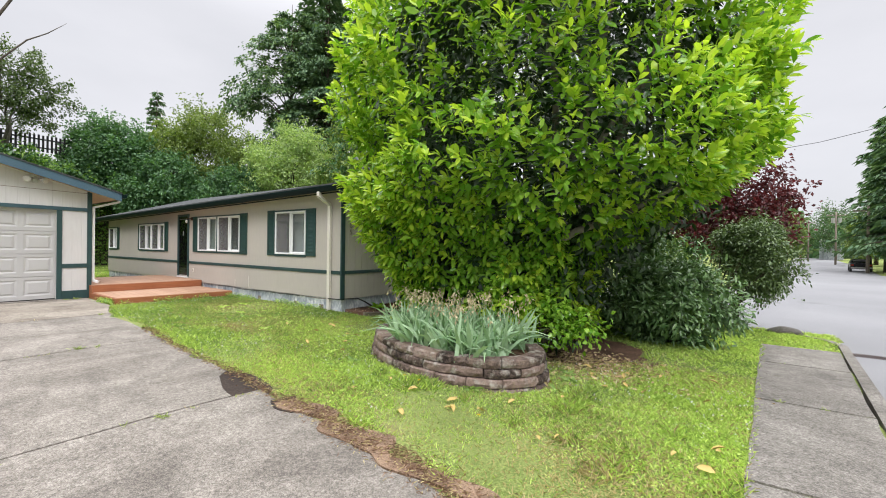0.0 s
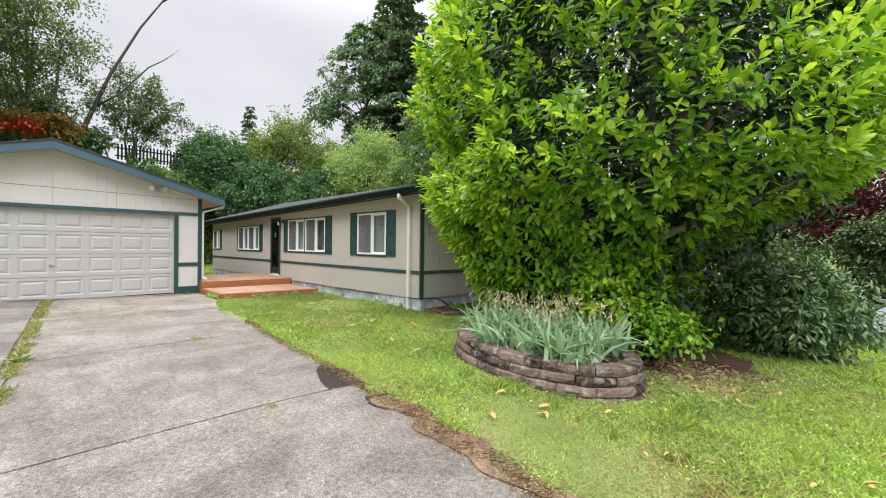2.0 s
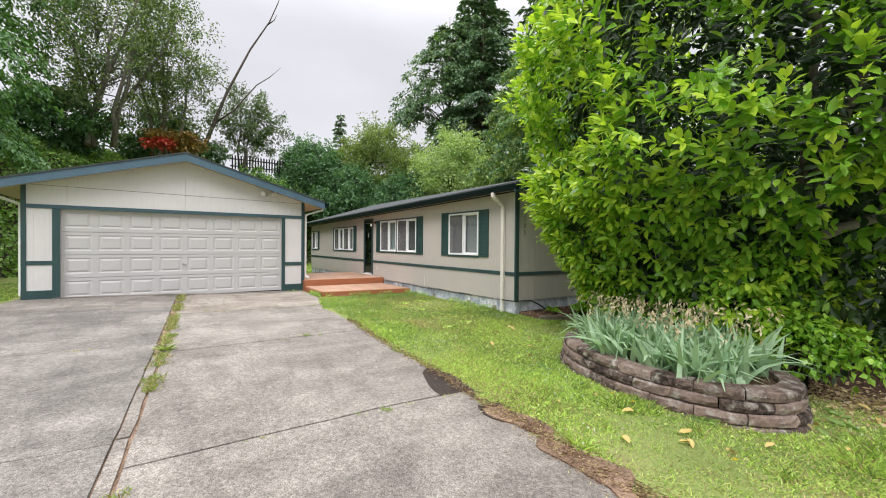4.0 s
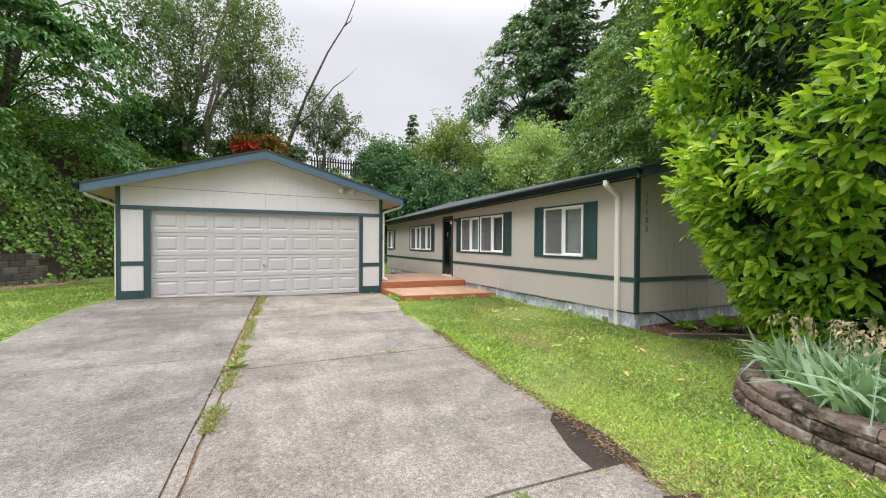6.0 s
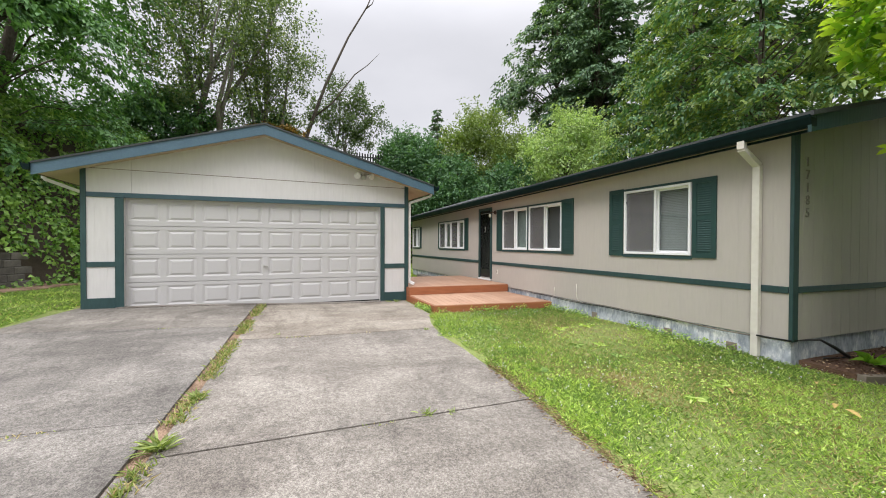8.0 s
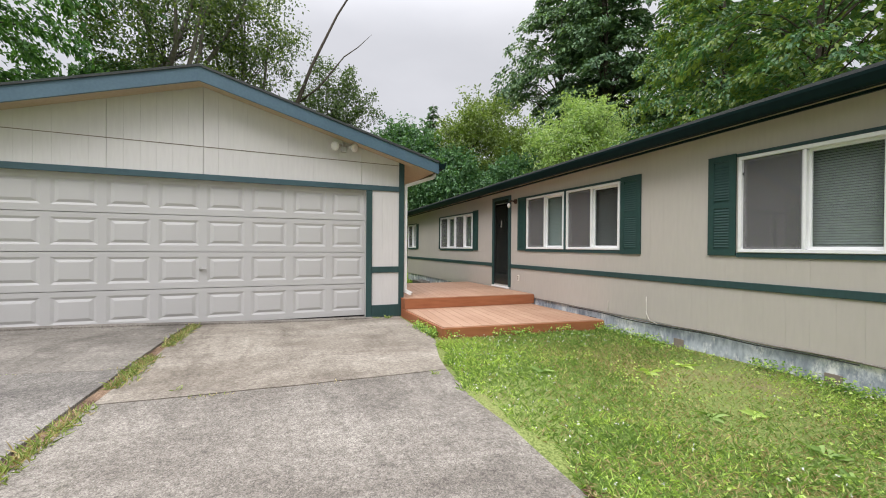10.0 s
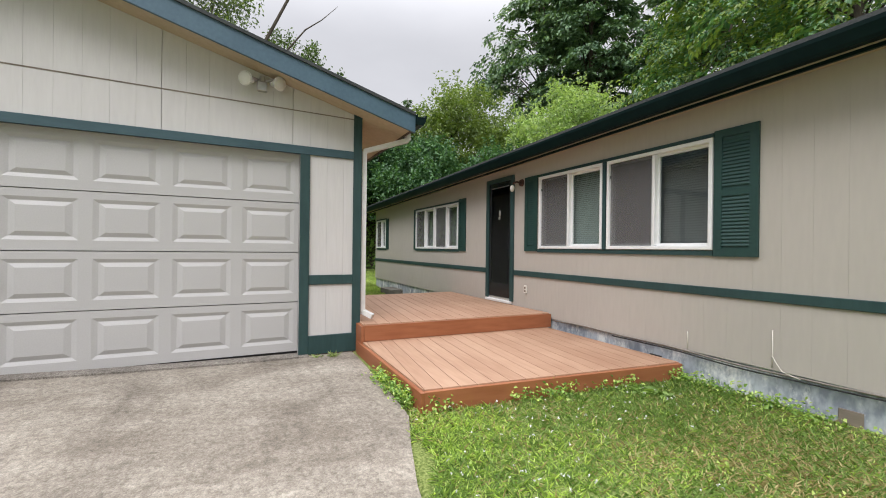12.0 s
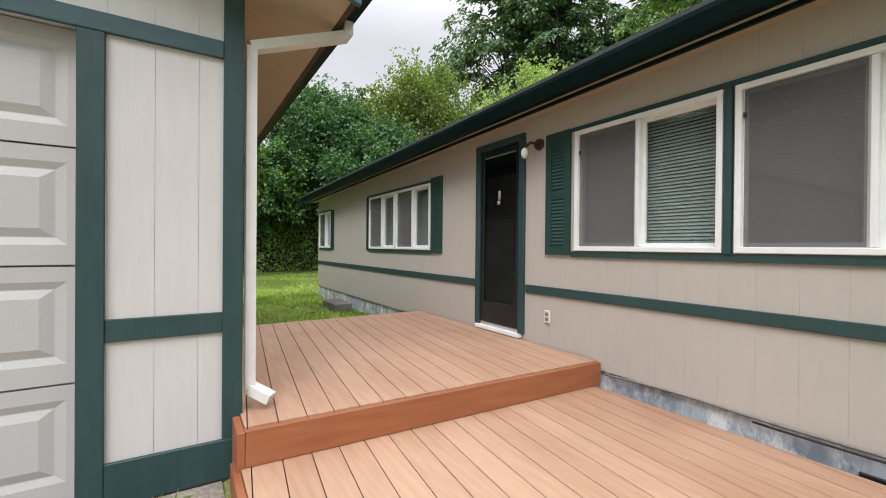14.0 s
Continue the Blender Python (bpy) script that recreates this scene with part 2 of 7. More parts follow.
M["dirt"] = surface("bare_dirt", (0.05, 0.038, 0.030), (0.11, 0.085, 0.065), 0.9, 30, 2, 0.6, dist=0.02, spec=0.3)
M["ground"] = surface("grassy_soil", (0.125, 0.168, 0.042), (0.285, 0.33, 0.107), 0.95, 60, 0.9, 0.9, stain=(0.24, 0.19, 0.10), stain_at=(0.57, 0.75), stain_scale=0.9, lo=0.42, hi=0.6, grain=0.75, dist=0.02, spec=0.15)
M["block"] = surface("planter_block", (0.035, 0.026, 0.022), (0.27, 0.195, 0.16), 0.95, 26, 5, 1.0, stain=(0.36, 0.33, 0.29), stain_at=(0.52, 0.66), stain_scale=8.0, per="object", spread=0.26, dist=0.02, spec=0.2, lo=0.31, hi=0.66, grit=0.7, grain=0.65)
M["shingle"] = surface("dark_shingles", (0.025, 0.03, 0.03), (0.06, 0.065, 0.065), 0.9, 60, 2, 0.5, per="object", spread=0.2)
M["soffit"] = surface("tan_soffit", (0.42, 0.33, 0.22), (0.50, 0.40, 0.28), 0.75, 20, 1, 0.1)
M["black_door"] = surface("black_door_paint", (0.006, 0.007, 0.009), (0.012, 0.013, 0.016), 0.25, 25, 2, 0.04)
M["brown_dark"] = surface("dark_weathered_wood", (0.045, 0.022, 0.016), (0.085, 0.04, 0.03), 0.7, 20, 2, 0.4)
M["bark"] = surface("bark", (0.045, 0.036, 0.028), (0.12, 0.10, 0.08), 0.9, 18, 2, 0.9, (1, 1, 0.25), dist=0.03, spec=0.2)
M["bark_pale"] = surface("pale_bark", (0.11, 0.095, 0.08), (0.24, 0.22, 0.19), 0.9, 14, 2, 0.6, (1, 1, 0.4), dist=0.02, spec=0.2)
M["steel"] = surface("dull_steel", (0.40, 0.39, 0.37), (0.52, 0.51, 0.49), 0.35, 20, 3, 0.05, metal=0.7)
M["blind"] = surface("blind_slat", (0.27, 0.28, 0.275), (0.33, 0.34, 0.335), 0.5, 12, 2, 0.02)
M["cream_blind"] = surface("pale_blind_slat", (0.30, 0.35, 0.335), (0.37, 0.42, 0.40), 0.5, 12, 2, 0.02)
M["dark_blind"] = surface("dark_blind_slat", (0.10, 0.105, 0.105), (0.14, 0.145, 0.145), 0.4, 12, 2, 0.02)
M["room"] = surface("room_wall", (0.16, 0.15, 0.14), (0.20, 0.19, 0.18), 0.8, 12, 1, 0.02)
M["cable"] = surface("grey_cable", (0.16, 0.14, 0.12), (0.26, 0.23, 0.20), 0.6, 20, 3, 0.05)
M["black"] = surface("black_plastic", (0.012, 0.012, 0.013), (0.022, 0.022, 0.024), 0.45, 20, 3, 0.05)
M["lens"] = surface("lamp_lens", (0.62, 0.60, 0.55), (0.72, 0.70, 0.66), 0.15, 60, 4, 0.15)
M["timber"] = surface("grey_timber", (0.15, 0.12, 0.095), (0.27, 0.225, 0.18), 0.85, 24, 2, 0.5, (0.2, 0.2, 1), dist=0.01)
M["stone_wall"] = surface("mossy_retaining_block", (0.06, 0.056, 0.046), (0.145, 0.132, 0.11), 0.95, 30, 2, 0.7, stain=(0.06, 0.085, 0.03), stain_at=(0.5, 0.75), per="object", spread=0.3)
M["glass"] = glass_material("window_glass")
M["storm_glass"] = glass_material("storm_door_glass", (0.6, 0.6, 0.6), gloss_most=0.25)
M["screen"] = glass_material("screened_glass", (0.8, 0.8, 0.8), (0.17, 0.165, 0.165), 0.46)
M["grass"] = leaf_material("grass_blade", (0.28, 0.42, 0.092), (0.71, 0.82, 0.31), 0.55, 0.42, spec=0.25)
# Darker blades for clover patches and for the dimmer light near the house.
M["grass_deep"] = leaf_material("clover_dim_grass_blade", (0.125, 0.22, 0.05), (0.345, 0.47, 0.16), 0.55, 0.35, spec=0.25)
M["dry"] = leaf_material("dry_blade", (0.38, 0.31, 0.13), (0.62, 0.53, 0.28), 0.7, 0.2, (1.2, 1.1, 0.8, 1), spec=0.2)
M["laurel_new"] = leaf_material("laurel_new_leaf", (0.25, 0.42, 0.030), (0.58, 0.71, 0.085), 0.30, 0.36, (1.4, 1.5, 0.6, 1))
M["laurel_mid"] = leaf_material("laurel_leaf", (0.11, 0.275, 0.022), (0.32, 0.52, 0.062), 0.25, 0.28, (1.4, 1.5, 0.6, 1))
# Near-black: a few older leaves, mostly the laurel's inner shade put into leaf colour.
M["laurel_old_shaded"] = leaf_material("laurel_old_shaded_leaf", (0.009, 0.028, 0.008), (0.030, 0.068, 0.018), 0.3, 0.06, (1.4, 1.5, 0.8, 1))
M["rhodo"] = leaf_material("rhododendron_leaf", (0.062, 0.135, 0.045), (0.21, 0.33, 0.14), 0.32, 0.14)
M["photinia"] = leaf_material("photinia_leaf", (0.045, 0.085, 0.026), (0.15, 0.215, 0.08), 0.4, 0.15)
M["ivy"] = leaf_material("ivy_leaf", (0.085, 0.20, 0.035), (0.31, 0.48, 0.105), 0.5, 0.25)
M["maple"] = leaf_material("maple_leaf", (0.045, 0.125, 0.040), (0.165, 0.32, 0.105), 0.5, 0.3)
M["joint_green"] = leaf_material("joint_weed_blade", (0.14, 0.20, 0.055), (0.38, 0.44, 0.17), 0.6, 0.3, spec=0.2)
M["cedar_leaf"] = leaf_material("dark_spray_leaf", (0.040, 0.090, 0.050), (0.165, 0.265, 0.135), 0.5, 0.15, spec=0.25)
M["alder"] = leaf_material("alder_leaf", (0.045, 0.082, 0.030), (0.15, 0.215, 0.075), 0.5, 0.25)
M["bushy"] = leaf_material("thicket_leaf", (0.042, 0.115, 0.050), (0.145, 0.275, 0.118), 0.5, 0.28)
M["lime"] = leaf_material("pale_thicket_leaf", (0.20, 0.30, 0.115), (0.43, 0.535, 0.25), 0.5, 0.4)
M["olive"] = leaf_material("olive_thicket_leaf", (0.088, 0.145, 0.034), (0.245, 0.32, 0.085), 0.5, 0.33)
M["fir"] = leaf_material("fir_needles", (0.060, 0.125, 0.068), (0.19, 0.29, 0.155), 0.6, 0.15, spec=0.2)
M["purple"] = leaf_material("purple_maple_leaf", (0.05, 0.012, 0.015), (0.13, 0.03, 0.03), 0.5, 0.3, (1.6, 0.8, 0.8, 1))
M["redleaf"] = leaf_material("red_shrub_leaf", (0.34, 0.025, 0.018), (0.52, 0.08, 0.03), 0.5, 0.25, (1.4, 0.8, 0.6, 1))
M["orangeleaf"] = leaf_material("rusty_shrub_leaf", (0.10, 0.10, 0.022), (0.30, 0.19, 0.035), 0.5, 0.3, (1.4, 1.0, 0.6, 1))
M["iris"] = leaf_material("iris_blade", (0.20, 0.33, 0.175), (0.43, 0.58, 0.37), 0.5, 0.25, (1.2, 1.4, 0.8, 1))
M["tan"] = leaf_material("dried_bloom", (0.408, 0.276, 0.156), (0.66, 0.504, 0.338), 0.8, 0.2, (1.1, 1.0, 0.8, 1), spec=0.2)
M["bloom"] = leaf_material("faded_iris_bloom", (0.42, 0.34, 0.19), (0.74, 0.64, 0.43), 0.8, 0.2, (1.1, 1.0, 0.8, 1), spec=0.2)
M["brown_litter"] = leaf_material("brown_needle", (0.13, 0.075, 0.045), (0.36, 0.23, 0.145), 0.8, 0.1, (1.1, 1.0, 0.8, 1), spec=0.15)
M["dark_maple"] = leaf_material("dark_maple_leaf", (0.068, 0.145, 0.070), (0.23, 0.34, 0.165), 0.5, 0.25)
M["fallen"] = leaf_material("fallen_leaf", (0.38, 0.22, 0.06), (0.66, 0.52, 0.20), 0.6, 0.1, (1.1, 1.0, 0.6, 1), spec=0.2)
M["petal"] = leaf_material("white_clover", (0.70, 0.70, 0.64), (0.85, 0.84, 0.80), 0.7, 0.2, (1, 1, 1, 1), spec=0.2)
M["yellow"] = leaf_material("dandelion", (0.75, 0.52, 0.02), (0.85, 0.66, 0.04), 0.7, 0.1, (1, 1, 0.4, 1), spec=0.2)


# ---- helpers for meshes ----
def part(name, bm, material, parent=None, label=""):
    """One bmesh as one mesh object, a part of parent where that is given."""
    me = bpy.data.meshes.new(name)
    bm.to_mesh(me)
    bm.free()
    for m in material if isinstance(material, (list, tuple)) else (material,):
        me.materials.append(m)
    return hang(new(name, me), parent, label)


def hang(ob, parent, label=""):
    if parent is not None:
        ob.parent = parent
        ob.matrix_parent_inverse = parent.matrix_basis.inverted() if parent.type == "EMPTY" else Matrix()
    return tagged(ob, label)


def thing(name, at, label, category, group="", kind=""):
    ob = new(name)
    ob.empty_display_size = 0.1
    ob.matrix_basis = Matrix.Translation(at)
    return tagged(ob, label, category, group, kind)


def box(bm, x0, x1, y0, y1, z0, z1, bevel=0.0):
    r = bmesh.ops.create_cube(bm, size=1.0, matrix=Matrix.LocRotScale(((x0 + x1) / 2, (y0 + y1) / 2, (z0 + z1) / 2), None, (x1 - x0, y1 - y0, z1 - z0)))
    if bevel:
        es = {e for v in r["verts"] for e in v.link_edges}
        bmesh.ops.bevel(bm, geom=list(es), offset=bevel, segments=1, affect="EDGES")
    return bm


def boxed(*a, bevel=0.0):
    return box(bmesh.new(), *a, bevel=bevel)


def sweep(bm, profile, a, b):
    """A closed profile of (u, w) swept from a to b: u to the right of the way, w upwards."""
    a, b = Vector(a), Vector(b)
    way = (b - a).normalized()
    side = way.cross(Vector((0, 0, 1)))
    side = side.normalized() if side.length > 1e-3 else Vector((1, 0, 0))
    up = side.cross(way).normalized()
    rings = [[bm.verts.new(p + side * u + up * w) for u, w in profile] for p in (a, b)]
    k = len(profile)
    for i in range(k):
        bm.faces.new((rings[0][i], rings[0][(i + 1) % k], rings[1][(i + 1) % k], rings[1][i]))
    bm.faces.new(list(reversed(rings[0])))
    bm.faces.new(rings[1])
    bmesh.ops.recalc_face_normals(bm, faces=bm.faces[:])
    return bm


def tube(bm, pts, radii, sides=7):
    """A round limb through pts, with a radius at each."""
    pts = [Vector(p) for p in pts]
    rings = []
    for i, p in enumerate(pts):
        d = (pts[min(i + 1, len(pts) - 1)] - pts[max(i - 1, 0)]).normalized()
        s = d.cross(Vector((0.3, 0.9, 0.2))).normalized()
        u = s.cross(d)
        rings.append([bm.verts.new(p + (s * math.cos(a) + u * math.sin(a)) * radii[i]) for a in [2 * math.pi * k / sides for k in range(sides)]])
    for i in range(len(rings) - 1):
        for k in range(sides):
            f = bm.faces.new((rings[i][k], rings[i][(k + 1) % sides], rings[i + 1][(k + 1) % sides], rings[i + 1][k]))
            f.smooth = True
    bm.faces.new(rings[-1])
    bm.faces.new(list(reversed(rings[0])))
    return bm


def raw_mesh(name, verts, faces_flat, per_face, mats, mat_index=None, parent=None, label="", smooth=False):
    """A mesh from arrays: all faces have per_face corners."""
    me = bpy.data.meshes.new(name)
    n = len(faces_flat) // per_face
    me.vertices.add(len(verts))
    me.vertices.foreach_set("co", np.asarray(verts, np.float32).ravel())
    me.loops.add(len(faces_flat))
    me.loops.foreach_set("vertex_index", np.asarray(faces_flat, np.int32))
    me.polygons.add(n)
    me.polygons.foreach_set("loop_start", np.arange(n, dtype=np.int32) * per_face)
    if mat_index is not None:
        me.polygons.foreach_set("material_index", np.asarray(mat_index, np.int32))
    if smooth:
        me.polygons.foreach_set("use_smooth", np.ones(n, bool))
    for m in mats:
        me.materials.append(m)
    me.update(calc_edges=True)
    return hang(new(name, me), parent, label)


def unit(v):
    return v / np.maximum(np.linalg.norm(v, axis=1, keepdims=True), 1e-9)


rng = np.random.default_rng(7)


def leaf_mesh(name, P, D, length, width, mats, idx=None, parent=None, label="", fold=0.25, curl=0.25, fine=False, up=None):
    """Leaves as folded blades: P bases, D directions; length and width arrays or numbers. fine: a rounder, longer outline."""
    N = len(P)
    length = np.broadcast_to(length, (N,)).reshape(N, 1)
    width = np.broadcast_to(width, (N,)).reshape(N, 1)
    R = rng.normal(size=(N, 3)) if up is None else up
    S = unit(np.cross(D, R))
    U = unit(np.cross(S, D))
    flip = np.where(U[:, 2:3] < 0, -1.0, 1.0)
    U, S = U * flip, S * flip
    tip = P + D * length - U * curl * length
    if fine:
        m1 = P + D * length * 0.33 - U * curl * length * 0.08
        m2 = P + D * length * 0.72 - U * curl * length * 0.45
        s1, s2 = S * width * 0.46, S * width * 0.42
        f = U * fold * width
        V = np.stack([P, m1 + s1 + f, m1, m1 - s1 + f, m2 + s2 + f, m2, m2 - s2 + f, tip], 1).reshape(-1, 3)
        F = np.array([0, 1, 2, 0, 2, 3, 1, 4, 5, 1, 5, 2, 2, 5, 6, 2, 6, 3, 4, 7, 5, 5, 7, 6])
        k, nf = 8, 8
    else:
        mid = P + D * length * 0.5 - U * curl * length * 0.2
        s, f = S * width * 0.5, U * fold * width
        V = np.stack([P, mid + s + f, tip, mid - s + f], 1).reshape(-1, 3)
        F = np.array([0, 1, 2, 0, 2, 3])
        k, nf = 4, 2
    faces = (F[None, :] + (np.arange(N) * k)[:, None]).ravel()
    mi = None if idx is None else np.repeat(idx, nf)
    return raw_mesh(name, V, faces, 3, mats, mi, parent, label, smooth=fine)


def step(v, a, b):
    t = np.clip((np.asarray(v, float) - a) / (b - a), 0, 1)
    return t * t * (3 - 2 * t)


def land(x, y):
    """The lie of the land: level by the house, falling to the street, a little higher beside the garage."""
    x, y = np.asarray(x, float), np.asarray(y, float)
    return -0.045 * np.clip(y - 1, 0, 12.5) * step(x, -8, -4) + 0.13 * step(-y, -2.2, 3.0) * step(-x, 8, 13.5)


def kerb_x(y):
    return 0.62 + 0.10 * np.asarray(y, float)


def in_road(x, y):
    x, y = np.asarray(x, float), np.asarray(y, float)
    near = (x > kerb_x(y) + 0.12) & (x < 5.4 + 0.114 * y)
    cross = (y > 13.0 + 0.03 * x) & (y < 23.5) & (x < 5.4 + 0.114 * y)
    far = (y >= 23.5) & (x > -3.4 + 0.114 * y) & (x < 5.4 + 0.114 * y)
    return near | cross | far


# ---- ground, road, pavement ----
def axis(a, b, h, lo, hi):
    mid = list(np.arange(a, b + 1e-6, h))
    out, s = [], h
    p = b
    while p < hi:
        s *= 1.35
        p += s
        out.append(min(p, hi))
    low, s, p = [], h, a
    while p > lo:
        s *= 1.35
        p -= s
        low.append(max(p, lo))
    return np.array(low[::-1] + mid + out)


def mid_y(x):
    return -0.38 - 0.0715 * (x + 13.7)


EDGE_X = [-14.3, -13.7, -12.1, -11.4, -10.6, -9.5, -7.8, -7.0, -6.3, -5.2, -4.4, -3.5, -3.0, -2.4, -2.0, -1.5, 0.0, 1.0]
EDGE_Y = [2.86, 2.86, 2.80, 2.55, 2.36, 2.30, 2.16, 2.04, 1.98, 1.93, 1.84, 1.68, 1.67, 1.53, 1.52, 1.38, 1.10, 0.90]


def right_y(x):
    return np.interp(x, EDGE_X, EDGE_Y)


gx, gy = axis(-34, 8, 0.3, -700, 700), axis(-16, 26, 0.3, -700, 900)
GX, GY = np.meshgrid(gx, gy, indexing="ij")
GZ = land(GX, GY) + 0.02 * np.sin(GX * 1.7 + GY) * np.cos(GY * 1.3)
GZ = np.where(in_road(GX, GY), GZ - 0.34, GZ)
drive_hole = (GX < 1.0) & (GX > -14.6) & (GY < right_y(GX) - 0.15) & (GY > -3.3)
GZ = np.where(drive_hole, GZ - 0.10, GZ)
a, b = len(gx), len(gy)
ii = (np.arange(a - 1)[:, None] * b + np.arange(b - 1)[None, :]).ravel()
quads = np.stack([ii, ii + b, ii + b + 1, ii + 1], 1).ravel()
ground = raw_mesh("ground", np.stack([GX, GY, GZ], -1).reshape(-1, 3), quads, 4, [M["ground"]], smooth=True)
tagged(ground, "uneven grassy soil with worn yellow patches", "ground", kind="structure")


def slab(name, poly, top, thick, material, parent, label="", grid=0.35, rough_edge=0.0):
    """A slab over a plan polygon, lying on the land, with a lip of its own."""
    bm = bmesh.new()
    pts = []
    for i, p in enumerate(poly):
        q = poly[(i + 1) % len(poly)]
        k = max(1, int(math.dist(p, q) / grid))
        for j in range(k):
            x, y = p[0] + (q[0] - p[0]) * j / k, p[1] + (q[1] - p[1]) * j / k
            w = rough_edge * noise.noise((x * 3.1, y * 3.1, 0.3))
            pts.append((x + w, y + w))
    ring = [bm.verts.new((x, y, 0)) for x, y in pts]
    f = bm.faces.new(ring)
    r = bmesh.ops.extrude_face_region(bm, geom=[f])
    low = [v for v in r["geom"] if isinstance(v, bmesh.types.BMVert)]
    for v in ring:
        v.co.z = float(land(v.co.x, v.co.y)) + top
    for v in low:
        v.co.z = float(land(v.co.x, v.co.y)) + top - thick
    bmesh.ops.triangulate(bm, faces=[g for g in bm.faces if len(g.verts) > 4])
    bmesh.ops.recalc_face_normals(bm, faces=bm.faces[:])
    return part(name, bm, material, parent, label)


driveway = thing("driveway", (-7, 0, 0), "weathered exposed-aggregate concrete driveway with grassy joints", "driveway", kind="structure")


JX_R = [-14.12, -10.66, -7.36, -4.02, 0.9]
for x0, x1 in zip(JX_R[:-1], JX_R[1:]):
    p0, p1 = x0 + 0.005, x1 - 0.005
    edge = [(x, float(right_y(x))) for x in np.linspace(p1 - 0.12, p0 - 0.105, 9)]
    if x0 == -7.36:
        edge = [(-4.145, 1.50), (-4.26, 1.51), (-4.45, 1.56), (-4.66, 1.65), (-4.88, 1.75)]
        edge += [(x, float(right_y(x))) for x in np.linspace(-5.05, p0 - 0.105, 6)]
    slab("concrete_slab", [(p0 - 0.105, mid_y(p0) + 0.012), (p1 - 0.12, mid_y(p1) + 0.012)] + edge, 0.012, 0.14, M["concrete_g" if x0 < -14 else "concrete"], driveway, rough_edge=0.014)
JX_L = [-14.12, -11.72, -8.12, -4.6, 0.9]
for x0, x1 in zip(JX_L[:-1], JX_L[1:]):
    p0, p1 = x0 + 0.005, x1 - 0.005
    slab("concrete_slab", [(p0 - 0.35, -3.62 if x0 < -13 else -3.95), (p1 - 0.35, -3.95), (p1, mid_y(p1) - 0.125), (p0, mid_y(p0) - 0.125)], 0.012, 0.14, M["concrete_gl" if x0 < -14 else "concrete_l"], driveway, rough_edge=0.014)
for x0, x1 in ((-7.3, -4.7), (-4.66, -1.9), (-1.86, 0.8)):
    slab("kerbed_strip", [(x0, mid_y(x0) - 0.108), (x1, mid_y(x1) - 0.108), (x1, mid_y(x1) - 0.022), (x0, mid_y(x0) - 0.022)], 0.006, 0.1, M["concrete"], driveway, rough_edge=0.02)
slab("joint_strip", [(-14.1, mid_y(-14.1) - 0.13), (0.8, mid_y(0.8) - 0.13), (0.8, mid_y(0.8) + 0.04), (-14.1, mid_y(-14.1) + 0.04)], -0.012, 0.1, M["needles"], driveway, "brown soil in the centre joint")
slab("door_sill", [(-14.34, -2.95), (-14.04, -2.95), (-14.04, 2.36), (-14.34, 2.36)], 0.03, 0.16, M["concrete"], driveway)

sidewalk = thing("sidewalk", (0.7, 5, -0.2), "grey concrete sidewalk with weedy joints", "sidewalk", kind="structure")
for y0, y1 in ((-4.0, -1.2), (-1.18, 1.6), (1.62, 2.85), (2.87, 5.25), (5.27, 7.85), (7.87, 10.0)):
    slab("paving_slab", [(-0.15 + 0.055 * y0 if y0 > 1 else 0.92, y0 + 0.01), (kerb_x(y0) - 0.03, y0 + 0.01), (kerb_x(y1) - 0.03, y1 - 0.01), (-0.15 + 0.055 * y1 if y0 > 1 else 0.92, y1 - 0.01)], 0.02, 0.14, M["concrete_w"], sidewalk, rough_edge=0.02)
kerb = thing("kerb", (1.5, 5, -0.3), "weathered concrete kerb along the street", "kerb", kind="structure")
for y0 in np.arange(-4.0, 11.0, 1.5):
    y1 = y0 + 1.49
    slab("kerb_stone", [(kerb_x(y0), y0), (kerb_x(y0) + 0.14, y0), (kerb_x(y1) + 0.14, y1), (kerb_x(y1), y1)], 0.035, 0.4, M["concrete_w"], kerb)
for k in range(4):
    a0, a1 = k * 0.39, (k + 1) * 0.39 - 0.01
    c = (kerb_x(11.0) - 1.9, 11.0)
    slab("kerb_stone", [(c[0] + r * math.cos(t), c[1] + r * math.sin(t)) for r, t in ((1.9, a0), (2.04, a0), (2.04, a1), (1.9, a1))], 0.035, 0.4, M["concrete_w"], kerb)


def sheet(name, poly, z, material, label, category):
    bm = bmesh.new()
    bm.faces.new([bm.verts.new((x, y, z(x, y) if callable(z) else z)) for x, y in poly])
    bmesh.ops.subdivide_edges(bm, edges=bm.edges[:], cuts=1)
    bmesh.ops.triangulate(bm, faces=bm.faces[:])
    bmesh.ops.recalc_face_normals(bm, faces=bm.faces[:])
    ob = part(name, bm, material)
    return tagged(ob, label, category, kind="structure")


ry = list(np.arange(-30, 14, 1.0))
bm = bmesh.new()
for y in ry:
    q = [bm.verts.new((x, yy, float(land(3.0, yy)) - 0.11)) for x, yy in ((kerb_x(y) + 0.02, y), (5.6 + 0.114 * y, y), (5.6 + 0.114 * (y + 1), y + 1), (kerb_x(y + 1) + 0.02, y + 1))]
    bm.faces.new(q)
for x0, x1, y0, y1 in ((-80, -3, 12.5, 24), (-3, 8.4, 14.0, 24), (-3, 2.0, 12.5, 14.0)):
    bm.faces.new([bm.verts.new(p + (-0.672,)) for p in ((x0, y0), (x1, y0), (x1, y1), (x0, y1))])
